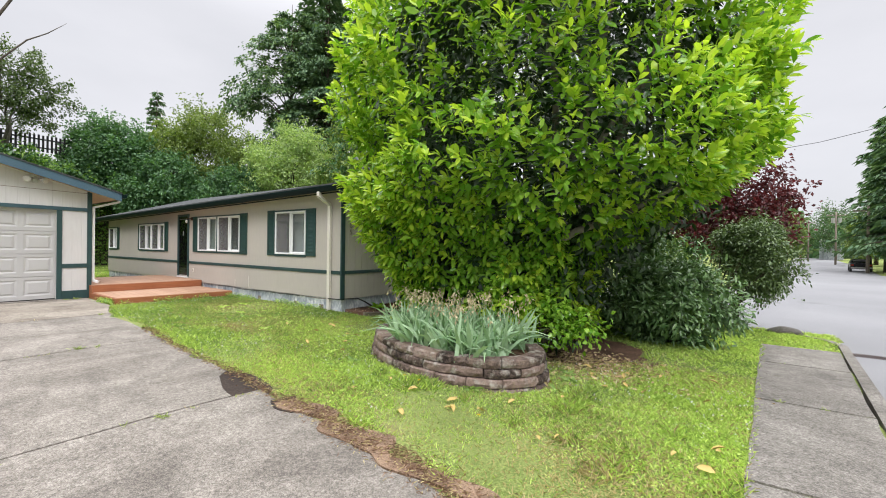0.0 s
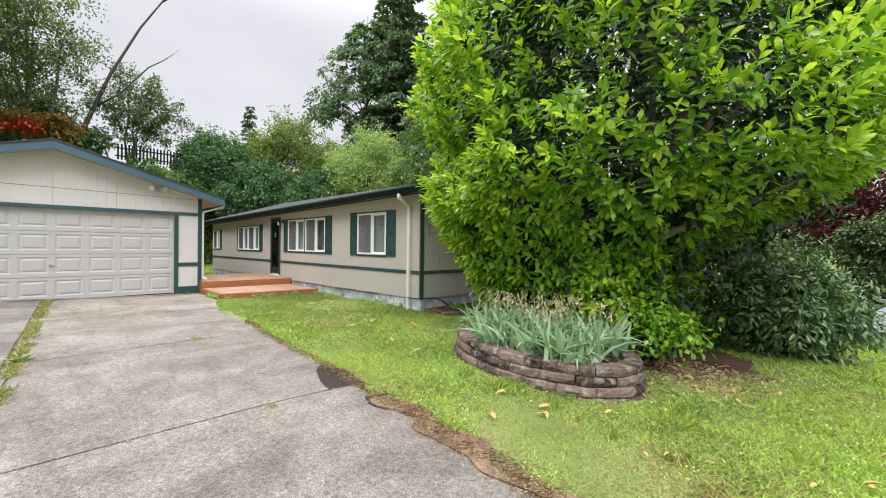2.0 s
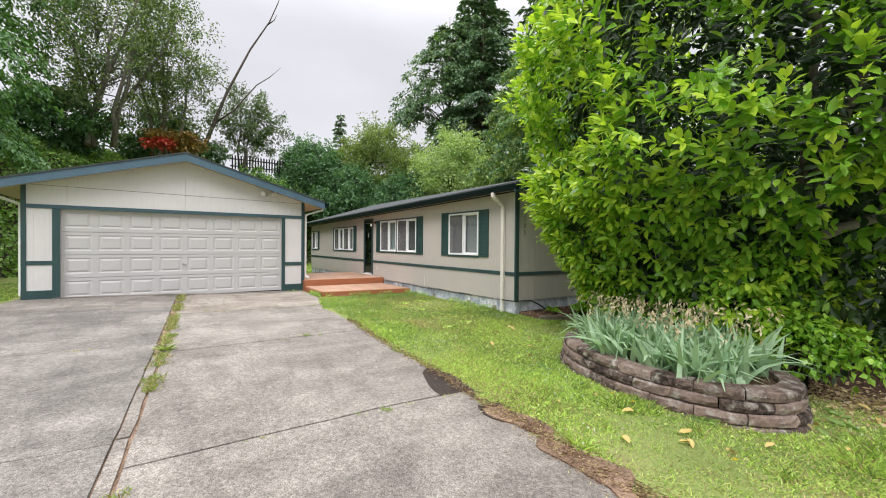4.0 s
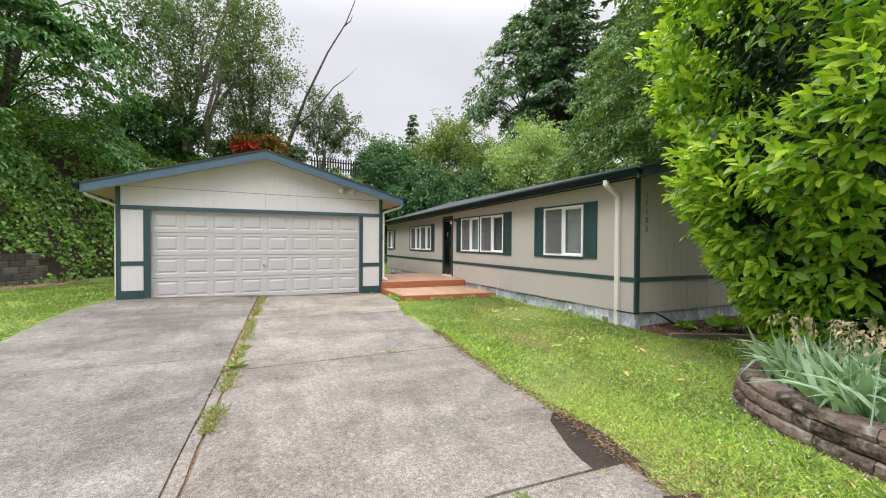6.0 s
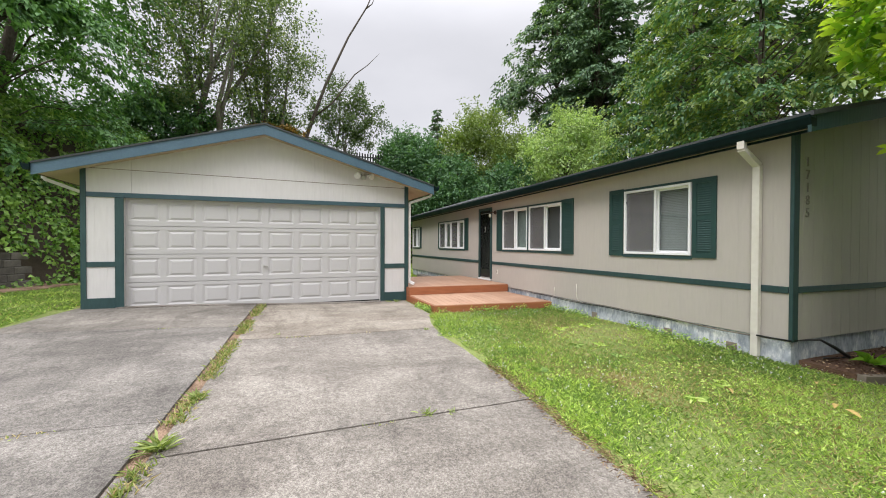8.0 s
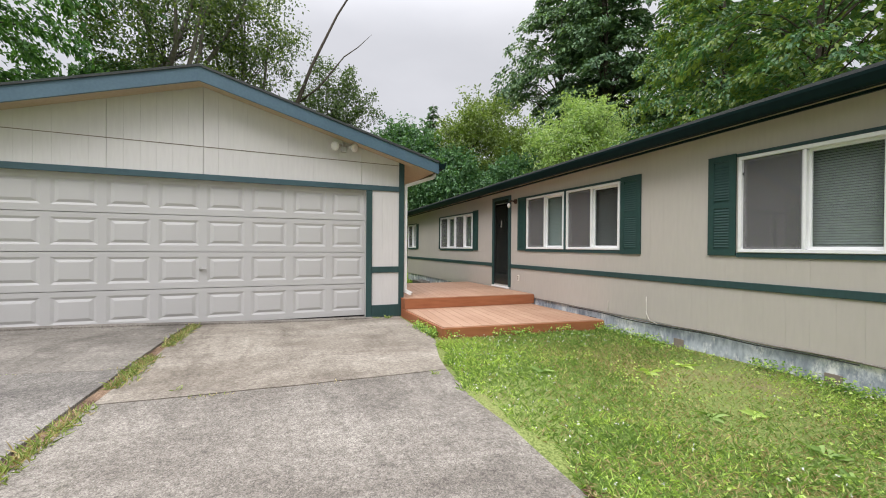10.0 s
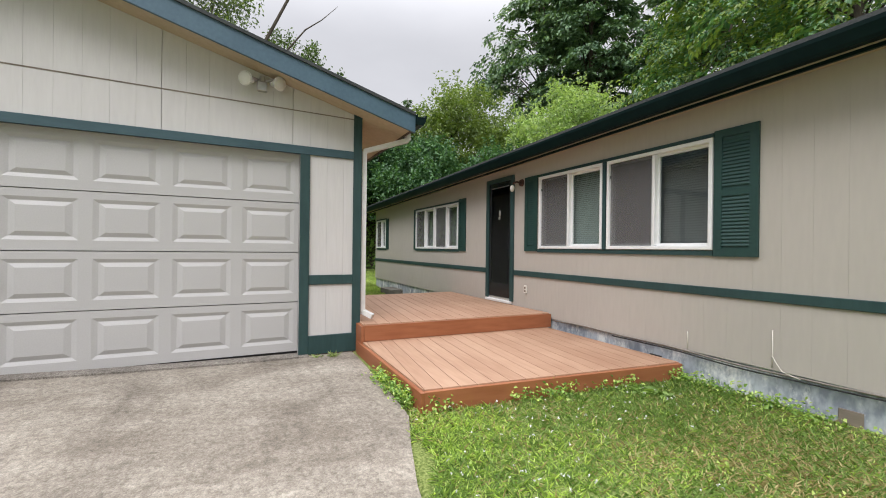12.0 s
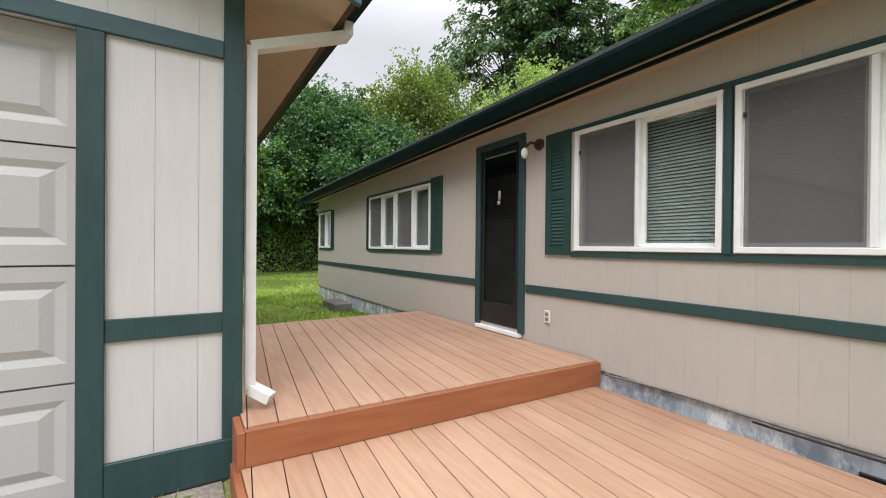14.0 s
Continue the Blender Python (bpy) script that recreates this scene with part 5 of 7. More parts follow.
def conifer(name, base, height, spread, low, n_whorls, label, mat="fir", droop=0.25, spray=0.42, per=12):
    """A fir: straight trunk, whorls of drooping branches, flat sprays along each."""
    t = thing(name, base, label, "tree")
    base = Vector(base)
    bm = bmesh.new()
    tube(bm, [base + Vector((0, 0, -0.3)), base + Vector((0, 0, height * 0.5)), base + Vector((0, 0, height))], [height * 0.014, height * 0.009, 0.02], 8)
    P, D = [], []
    for w in range(n_whorls):
        f = (w + rng.random()) / n_whorls
        z = low + (height - low) * f
        L0 = spread * ((1 - f) ** 0.75) * (0.75 + 0.5 * rng.random()) + 0.25
        for b in range(rng.integers(4, 7)):
            a = rng.uniform(0, 2 * math.pi)
            L = L0 * rng.uniform(0.55, 1.1)
            way = Vector((math.cos(a), math.sin(a), 0))
            p0 = base + Vector((0, 0, z))
            tipz = -droop * L + 0.12 * L * rng.random()
            tube(bm, [p0, p0 + way * L * 0.55 + Vector((0, 0, tipz * 0.35)), p0 + way * L + Vector((0, 0, tipz))], [0.012 * L + 0.01, 0.008 * L + 0.006, 0.006], 4)
            m = int(per * L) + 6
            u = rng.random(m) ** 0.7
            side = Vector((-way.y, way.x, 0))
            sg = rng.choice([-1, 1], m)
            Q = np.array(p0) + np.outer(u * L, way) + np.outer(rng.normal(size=m) * 0.1 * L * (1.1 - u), side)
            Q[:, 2] += tipz * u ** 1.5 + rng.normal(size=m) * 0.06
            P.append(Q)
            D.append(np.array(way) * 0.8 + np.outer(sg * rng.uniform(0.2, 0.9, m), side) + np.array([0, 0, -0.28]) + rng.normal(size=(m, 3)) * 0.15)
    P, D = np.concatenate(P), unit(np.concatenate(D))
    part("trunk", bm, M["bark"], t)
    n = len(P)
    leaf_mesh("crown", P, D, rng.uniform(spray * 0.7, spray * 1.4, n), rng.uniform(spray * 0.28, spray * 0.5, n), [M[mat]], None, t, up=np.tile([0.1, 0.1, 1.0], (n, 1)) + rng.normal(size=(n, 3)) * 0.25)
    return t


# thicket behind the house and garage
SM = (0.10, 0.18)
broadleaf("thicket_tree", (-34.0, 9.0, 4.5), 10.0, (-33.2, 8.9, 6.4), (2.8, 3.0, 3.5), 30000, 0.19, ("bushy", "bushy"), "rounded bushy green tree behind the house", clumps=230, rad=SM)
broadleaf("thicket_tree", (-33.0, 13.0, 4.5), 11.8, (-31.8, 14.1, 7.5), (2.9, 4.1, 4.4), 32000, 0.19, ("olive", "olive"), "yellow-green bushy tree behind the house", clumps=240, rad=SM)
broadleaf("thicket_tree", (-27.2, 17.4, 1.5), 10.6, (-26.4, 18.0, 6.2), (2.7, 4.2, 4.5), 32000, 0.18, ("lime", "lime"), "pale lime-green bushy tree behind the house", clumps=230, rad=SM)
broadleaf("thicket_tree", (-31.0, 10.8, 2.0), 7.5, (-30.4, 10.8, 4.3), (2.5, 3.3, 3.2), 20000, 0.2, ("bushy", "bushy"), "dark green thicket behind the house", clumps=170, rad=SM)
broadleaf("thicket_tree", (-32.2, 5.0, 1.0), 6.6, (-31.9, 5.0, 4.2), (1.9, 3.2, 2.5), 22000, 0.19, ("bushy", "ivy"), "dark green thicket on the bank", clumps=180, rad=SM)
broadleaf("thicket_tree", (-28.6, 14.0, 0.5), 7.4, (-28.2, 14.2, 4.0), (2.2, 2.9, 3.1), 20000, 0.19, ("bushy", "bushy"), "green thicket behind the house", clumps=160, rad=SM)
layered("hornbeam_tree", (-19.6, 20.0, 0.0), 15.0, (-19.3, 19.7, 7.8), (3.5, 3.5, 7.0), 150, 15, 14, 0.2, ("bushy", "olive"), "tall dense green tree with layered boughs behind the house")
layered("hornbeam_tree", (-14.6, 17.2, 0.0), 16.0, (-14.4, 16.9, 8.4), (3.6, 3.2, 7.4), 150, 15, 14, 0.2, ("bushy", "olive"), "tall yellow-green tree with layered boughs behind the house")
layered("hornbeam_tree", (-8.5, 18.5, -0.2), 16.0, (-8.5, 18.2, 8.4), (3.5, 3.2, 7.4), 110, 12, 12, 0.26, ("olive", "lime"), "tall yellow-green tree beyond the laurel")
layered("dark_maple_tree", (-37.5, 24.6, 5.0), 26.0, (-37.2, 24.8, 15.6), (4.8, 4.7, 10.0), 130, 13, 13, 0.34, ("cedar_leaf", "dark_maple"), "tall dark green tree with heavy boughs beyond the thicket", trunk=0.35)
layered("dark_maple_tree", (-33.5, 26.0, 3.0), 24.0, (-33.0, 26.0, 14.0), (4.4, 4.6, 9.8), 110, 12, 12, 0.36, ("cedar_leaf", "fir"), "tall dark tree with heavy boughs beyond the thicket", trunk=0.35)
conifer("fir_tree", (-35.0, 27.5, 3.0), 36.0, 6.4, 3.0, 66, "very tall dark fir beyond the thicket", per=15, spray=0.6)
conifer("fir_tree", (-28.5, 30.5, 1.0), 33.0, 6.0, 4.0, 58, "tall dark fir beyond the thicket", per=14, spray=0.6)
conifer("fir_tree", (-22.0, 31.0, 0.0), 30.0, 5.6, 4.0, 50, "tall dark fir behind the house", per=12, spray=0.6)
conifer("fir_tree", (-58.0, 20.4, 6.0), 14.2, 2.6, 1.0, 30, "slim far fir above the thicket", per=9, spray=0.5)
conifer("fir_tree", (-62.0, 24.0, 6.0), 9.0, 2.2, 1.0, 22, "small far fir above the thicket", per=9, spray=0.5)

# trees on the bank behind the garage
layered("maple_tree", (-25.5, -10.4, 5.8), 17.0, (-24.0, -8.6, 11.2), (5.0, 4.8, 5.8), 84, 14, 17, 0.2, ("maple", "maple"), "large broad-leaved maple overhanging the bank", sag=0.3, trunk=0.24)
layered("maple_tree", (-22.5, -9.6, 4.0), 10.2, (-21.2, -8.2, 6.8), (3.5, 3.4, 3.4), 66, 14, 17, 0.19, ("maple", "maple"), "low maple boughs hanging over the bank", sag=0.32, trunk=0.14)
layered("maple_tree", (-19.5, -13.0, 6.0), 16.0, (-18.0, -11.8, 9.6), (4.4, 4.2, 6.0), 80, 14, 15, 0.21, ("maple", "bushy"), "dark green maple on the bank", sag=0.3, trunk=0.22)
broadleaf("alder_tree", (-28.4, -3.8, 6.7), 19.0, (-27.8, -3.2, 12.6), (3.4, 4.4, 6.8), 18000, 0.155, ("alder", "olive"), "slender alders with thin leafy crowns on the bank", clumps=170, trunk=0.12, bark="bark_pale", stems=7, rad=(0.08, 0.15), hollow=0.1)
broadleaf("alder_tree", (-30.2, -0.6, 6.9), 17.5, (-29.6, -0.6, 12.0), (2.8, 3.2, 5.6), 11000, 0.15, ("alder", "olive"), "slender alder with a thin crown on the bank", clumps=130, trunk=0.10, bark="bark_pale", stems=5, rad=(0.08, 0.15), hollow=0.1)
broadleaf("willow_tree", (-33.6, 4.0, 6.8), 12.6, (-32.6, 4.2, 9.8), (2.0, 3.0, 3.0), 8000, 0.16, "alder", "small grey-green tree with a thin crown behind the fence", clumps=110, trunk=0.07, bark="bark_pale", stems=4, rad=(0.09, 0.17), hollow=0.1)
broadleaf("thicket_tree", (-32.6, -0.5, 6.5), 9.6, (-31.6, -0.2, 7.6), (1.6, 3.6, 1.9), 10000, 0.2, ("bushy", "alder"), "leafy undergrowth on top of the bank", clumps=90, trunk=0.08, rad=(0.12, 0.2))
broadleaf("thicket_tree", (-29.5, -5.5, 6.5), 9.4, (-28.6, -5.6, 7.4), (1.7, 3.2, 1.9), 10000, 0.2, ("bushy", "maple"), "leafy undergrowth on top of the bank", clumps=90, trunk=0.08, rad=(0.12, 0.2))
snag = thing("dead_tree", (-31.2, 1.4, 6.8), "leaning bare dead tree with a forked trunk", "tree")
bm = bmesh.new()
tube(bm, [(-31, 1.2, 6.6), (-31, 1.6, 8.1), (-31, 2.7, 11.3), (-31, 4.1, 14.5), (-31, 5.3, 16.7), (-31, 5.9, 18.3), (-31, 6.1, 19.6)], [0.15, 0.13, 0.085, 0.06, 0.042, 0.028, 0.01], 7)
part("trunk", bm, M["bark"], snag)
bm = bmesh.new()
tube(bm, [(-31, 2.0, 9.2), (-31, 3.1, 10.2), (-31, 4.5, 12.2), (-31, 5.3, 12.9), (-31, 6.1, 13.8)], [0.06, 0.05, 0.036, 0.026, 0.008], 6)
part("branch", bm, M["bark"], snag)
bm = bmesh.new()
tube(bm, [(-31, 5.2, 16.5), (-31, 5.6, 16.9), (-31, 5.8, 17.4)], [0.05, 0.03, 0.01], 5)
part("branch", bm, M["bark"], snag)
t = thing("red_shrub", (-28.3, -0.5, 6.5), "shrub with bright red and rusty leaves behind the garage", "shrub")
part("trunk", tube(bmesh.new(), [(-28.3, -0.5, 6.2), (-28.3, -0.4, 7.4)], [0.06, 0.02], 5), M["bark"], t)
P, V, C = crown_points(2000, (-28.0, -0.2, 7.05), (0.7, 1.7, 0.5), 26)
idx = np.where((P[:, 1] < -0.2) & (P[:, 2] < 7.05), 0, 1)
leaf_mesh("crown", P, unit(V + rng.normal(size=V.shape) * 0.5), 0.2, 0.12, [M["redleaf"], M["orangeleaf"]], idx, t)
fence = thing("picket_fence", (-33.4, 5, 6.7), "dark picket fence on top of the bank", "fence")
for k in range(18):
    y = 3.3 + 0.19 * k
    bm = boxed(-33.42, -33.39, y, y + 0.10, 6.75, 7.72 + 0.03 * (k % 2), bevel=0.008)
    part("picket", bm, M["black"], fence)
for z in (6.95, 7.45):
    part("rail", boxed(-33.47, -33.425, 3.2, 6.8, z, z + 0.08), M["black"], fence)
for k, (i, z) in enumerate((i, z) for z in range(5) for i in range(9)):
    if k == 0:
        retaining = thing("retaining_wall", (-18.6, -8.0, 0.1), "low mossy block retaining wall half hidden by ivy", "wall")
    bm = boxed(-0.24, 0.24, -0.16, 0.16, 0, 0.20, bevel=0.015)
    ob = part("block", bm, M["stone_wall"], retaining)
    q = 0.5 * (z % 2) + i
    ob.location = (-19.9 + 0.44 * q, -6.95 - 0.20 * q - 0.04 * z, 0.1 + 0.205 * z)
    ob.rotation_euler = (0, 0, radians(-24 + rng.normal() * 2))


# ---- the cherry laurel ----
laurel = thing("cherry_laurel", (-3.7, 6.0, -0.2), "huge glossy cherry laurel with bright yellow-green new shoots", "shrub")
LZ = [0.15, 0.7, 1.2, 1.6, 2.0, 2.5, 3.0, 3.5, 4.2, 5.2, 6.2, 7.0, 7.5]
LR = [1.45, 1.75, 2.05, 2.35, 2.7, 3.15, 3.4, 3.58, 3.58, 3.3, 2.6, 1.55, 0.3]
LCX = [-3.6, -3.75, -3.85, -3.8, -3.45, -3.1, -3.0, -3.05, -3.05, -3.0, -3.0, -3.0, -3.0]
LCY = [6.2, 6.3, 6.4, 6.55, 6.6, 6.6, 6.55, 6.65, 6.65, 6.6, 6.5, 6.45, 6.4]


def laurel_at(z, a, f):
    """Places in the laurel: height z, bearing a, and f of the way to its skin."""
    r = np.interp(z, LZ, LR) * f
    return np.stack([np.interp(z, LZ, LCX) + r * np.cos(a), np.interp(z, LZ, LCY) + r * np.sin(a), z], -1)


n_sh = 7800
z = rng.choice(np.linspace(0.2, 7.45, 400), n_sh, p=(lambda w: w / w.sum())(np.interp(np.linspace(0.2, 7.45, 400), LZ, LR) * np.interp(np.linspace(0.2, 7.45, 400), [0, 2.0, 3.0, 8], [1.9, 1.7, 1.0, 0.9])))
z = z + rng.normal(size=n_sh) * 0.02
a = rng.uniform(0, 2 * math.pi, n_sh)
Q0 = laurel_at(z, a, 1.0)
bump = np.array([noise.noise((q[0] * 0.75, q[1] * 0.75, q[2] * 0.75)) + 0.5 * noise.noise((q[0] * 1.7, q[1] * 1.7, q[2] * 1.7)) for q in Q0])
# Recessed shoots, all given the dark tone that stands in for inner shade.
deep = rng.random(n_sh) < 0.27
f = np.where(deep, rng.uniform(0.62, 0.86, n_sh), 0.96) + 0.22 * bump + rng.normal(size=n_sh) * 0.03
Q = laurel_at(z, a, f)
keep = (bump > -0.36) | deep | (z < 1.9)
Q, a, z, bump, deep = Q[keep], a[keep], z[keep], bump[keep], deep[keep]
n_sh = len(Q)
radial = np.stack([np.cos(a), np.sin(a), 0.15 + 0.5 * step(z, 3.5, 7)], -1)
hang_low = 1 - step(z, 1.2, 3.2)
axis_dir = unit(radial + np.array([0, 0, 1.0]) * (0.45 - 0.40 * hang_low)[:, None] + rng.normal(size=(n_sh, 3)) * 0.35)
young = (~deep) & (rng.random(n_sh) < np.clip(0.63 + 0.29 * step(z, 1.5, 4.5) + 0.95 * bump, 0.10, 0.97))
per = 9
L, W, PP, DD, II = [], [], [], [], []
for k in range(per):
    u = (k + 0.5) / per
    size = np.where(young, rng.uniform(0.145, 0.205, n_sh), rng.uniform(0.15, 0.205, n_sh)) * (1.05 - 0.32 * u)
    roll = k * 2.4 + rng.random(n_sh) * 0.8
    s = unit(np.cross(axis_dir, np.array([0.31, 0.2, 0.93])))
    w = np.cross(axis_dir, s)
    open_ = np.where(young, 1.15 - 0.75 * u, 1.5 - 0.5 * u)
    d = unit(axis_dir * np.where(young, 0.35 + 0.9 * u, 0.25 + 0.5 * u)[:, None] + (s * np.cos(roll)[:, None] + w * np.sin(roll)[:, None]) * open_[:, None] + np.array([0, 0, -0.12]) - np.array([0, 0, 0.22]) * hang_low[:, None])
    PP.append(Q + axis_dir * ((u - 0.8) * 0.27)[..., None] if np.ndim(u) else Q + axis_dir * (u - 0.8) * 0.27)
    DD.append(d)
    L.append(size)
    W.append(size * rng.uniform(0.38, 0.48, n_sh))
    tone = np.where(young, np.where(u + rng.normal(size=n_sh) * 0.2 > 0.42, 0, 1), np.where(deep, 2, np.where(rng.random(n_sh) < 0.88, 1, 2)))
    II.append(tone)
leaf_mesh("crown", np.concatenate(PP), np.concatenate(DD), np.concatenate(L), np.concatenate(W), [M["laurel_new"], M["laurel_mid"], M["laurel_old_shaded"]], np.concatenate(II), laurel, fold=0.10, curl=0.20, fine=True, up=np.tile(radial * 0.7 + np.array([0, 0, 0.9]), (per, 1)) + rng.normal(size=(n_sh * per, 3)) * 0.4)
# Inner fill in the same dark tone, so the crown's hollows look shaded.
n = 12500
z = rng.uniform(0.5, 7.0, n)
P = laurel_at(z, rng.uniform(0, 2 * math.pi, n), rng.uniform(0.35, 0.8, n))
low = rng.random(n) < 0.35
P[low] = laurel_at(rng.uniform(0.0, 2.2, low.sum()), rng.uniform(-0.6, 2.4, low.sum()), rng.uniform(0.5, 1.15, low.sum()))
leaf_mesh("inner_leaves", P, unit(rng.normal(size=(n, 3)) + np.array([0, 0, -0.3])), rng.uniform(0.13, 0.2, n), 0.075, [M["laurel_old_shaded"]], None, laurel, fold=0.12)
bm = bmesh.new()
for k in range(9):
    q = rng.uniform(0, 2 * math.pi)
    pts = [(-3.9 + 0.3 * math.cos(q), 6.0 + 0.3 * math.sin(q), -0.3)]
    for hz, ff in ((1.0, 0.3), (2.2, 0.5), (3.8, 0.65), (5.4, 0.75)):
        pts.append(tuple(laurel_at(np.array([hz]), np.array([q + rng.normal() * 0.2]), np.array([ff]))[0]))
    part("stem", tube(bmesh.new(), pts, [0.10, 0.085, 0.06, 0.045, 0.015], 6), M["bark_pale"], laurel)
tube(bm, [(-3.6, 6.0, 0.7), (-2.8, 5.6, 1.35), (-1.9, 5.2, 1.75), (-1.3, 5.35, 1.98), (-0.7, 5.6, 2.35)], [0.08, 0.07, 0.055, 0.045, 0.02], 7)
part("stem", bm, M["bark_pale"], laurel, "bare grey limb")


def shrub(name, base, centre, radii, n, leaf, mat, label, width=0.36):
    t = thing(name, base, label, "shrub")
    P, V, C = crown_points(n, centre, radii, 70, (0.2, 0.32), hollow=0.35, squash=0.8, shoots=0.06, loose=0.2)
    bm = bmesh.new()
    for c in C[::6]:
        m = Vector(base).lerp(Vector(c), 0.5)
        bm = bmesh.new()
        tube(bm, [Vector(base) + Vector((rng.normal() * 0.08, rng.normal() * 0.08, -0.1)), m + Vector((0, 0, 0.15)), c], [0.04, 0.025, 0.008], 5)
        part("stem", bm, M["bark"], t)
    D = unit(V * 0.9 + rng.normal(size=(n, 3)) * 0.45 + np.array([0, 0, -0.35]))
    leaf_mesh("crown", P, D, rng.uniform(leaf * 0.75, leaf * 1.25, n), leaf * width, [M[mat]], None, t, fold=0.12, fine=leaf > 0.09, up=V * 0.6 + np.array([0, 0, 0.9]) + rng.normal(size=(n, 3)) * 0.5)
    return t


shrub("rhododendron", (-1.1, 8.7, -0.35), (-1.15, 8.6, 0.5), (1.28, 1.1, 0.95), 11500, 0.13, "rhodo", "dull dark green rhododendron beside the laurel", 0.34)
shrub("photinia", (-0.55, 11.3, -0.5), (0.36, 11.7, 1.36), (0.84, 0.9, 1.15), 15000, 0.085, "photinia", "green rounded shrub with reddish tips by the street", 0.5)
# The second rhododendron is an added filler for a gap that is mere shade.
shrub("rhododendron", (-2.6, 9.7, -0.4), (-2.5, 9.7, 0.95), (1.9, 0.8, 1.45), 9000, 0.13, "rhodo", "rhododendron added to fill the shaded gap behind the laurel", 0.34)
broadleaf("purple_maple", (0.0, 13.0, -0.6), 4.4, (0.0, 13.1, 2.65), (1.6, 0.9, 1.55), 8500, 0.12, "purple", "dark purple-leaved maple by the street", trunk=0.05, clumps=60)


# ---- planter with irises ----
PC, PA, PB, PT = (-3.35, 4.22), 1.37, 0.76, -0.238


def ring_at(t, a, b):
    """A place on the planter's oval: bearing t, half axes a and b."""
    u, v = a * math.cos(t), b * math.sin(t)
    return PC[0] + u * math.cos(PT) - v * math.sin(PT), PC[1] + u * math.sin(PT) + v * math.cos(PT)



planter = thing("planter", (-3.35, 4.22, -0.15), "curved planter ring of weathered brown concrete blocks", "planter")
per_ring = 18
turn = np.linspace(0, 2 * math.pi, 721)
arc = np.r_[0, np.cumsum(np.hypot(np.diff(PA * np.cos(turn)), np.diff(PB * np.sin(turn))))]
# each block bends with the ring: a rough split face outside, worn rounded edges
FACE = ((-0.095, 0.0), (0.082, 0.0), (0.097, 0.012), (0.104, 0.05), (0.096, 0.090), (0.078, 0.103), (-0.095, 0.103))
for c in range(5):
    for k in range(per_ring):
        a0 = (k + 0.5 * (c % 2) + rng.normal() * 0.008) / per_ring * arc[-1]
        a1 = a0 + arc[-1] / per_ring - 0.009
        out, drop, lump = 0.022 * c + rng.normal() * 0.004, rng.normal() * 0.003, rng.uniform(0, 50)
        bm = bmesh.new()
        rows = []
        for j in range(8):
            t = float(np.interp((a0 + (a1 - a0) * j / 7) % arc[-1], arc, turn))
            x, y = ring_at(t, PA + out, PB + out)
            nx, ny = ring_at(t, PA + out + 1.0, PB + out + PA / PB)
            nl = math.hypot(nx - x, ny - y)
            nx, ny = (nx - x) / nl, (ny - y) / nl
            row = []
            for e, hgt in FACE:
                w = noise.noise((x * 17 + lump, y * 17, hgt * 34)) * (0.020 if e > 0 else 0.004) - (0.016 if e > 0 and j in (0, 7) else 0)
                row.append(bm.verts.new((x + nx * (e + w), y + ny * (e + w), 0.235 - 0.106 * (c + 1) + hgt + drop + 0.005 * noise.noise((x * 7, y * 7, lump)))))
            rows.append(row)
        m = len(FACE)
        for p, q in zip(rows[:-1], rows[1:]):
            for j in range(m):
                bm.faces.new((p[j], p[(j + 1) % m], q[(j + 1) % m], q[j]))
        bm.faces.new(rows[0])
        bm.faces.new(rows[-1])
        bmesh.ops.recalc_face_normals(bm, faces=bm.faces[:])
        part("block", bm, M["block"], planter)
bm = bmesh.new()
ring = [bm.verts.new((*ring_at(t, PA - 0.05, PB - 0.05), 0.16)) for t in np.linspace(0, 2 * math.pi, 40, endpoint=False)]
mid = bm.verts.new((PC[0], PC[1], 0.20))
for k in range(40):
    bm.faces.new((ring[k], ring[(k + 1) % 40], mid))
part("soil", bm, M["soil"], planter, "dry crumbly planter soil")


def blades(P, D, L, W, bend, segs=4):
    """Long strap leaves: each a strip that bends over under its weight."""
    N = len(P)
    S = unit(np.cross(D, np.array([0, 0, 1.0]) + rng.normal(size=(N, 3)) * 0.35))
    rows = []
    flat = D.copy()
    flat[:, 2] = 0
    flat = unit(flat + 1e-6)
    for k in range(segs + 1):
        u = k / segs
        c = P + D * (L * u)[:, None] + flat * (bend * L * u ** 2.2)[:, None] - np.array([0, 0, 1.0]) * (bend * L * u ** 2.6 * 0.8)[:, None]
        w = (W * (1 - u ** 2.2) * 0.5 + 0.0008)[:, None]
        rows += [c + S * w, c - S * w]
    V = np.stack(rows, 1).reshape(-1, 3)
    k = 2 * (segs + 1)
    F = np.concatenate([[2 * j, 2 * j + 1, 2 * j + 3, 2 * j + 2] for j in range(segs)])
    return V, (F[None, :] + (np.arange(N) * k)[:, None]).ravel()


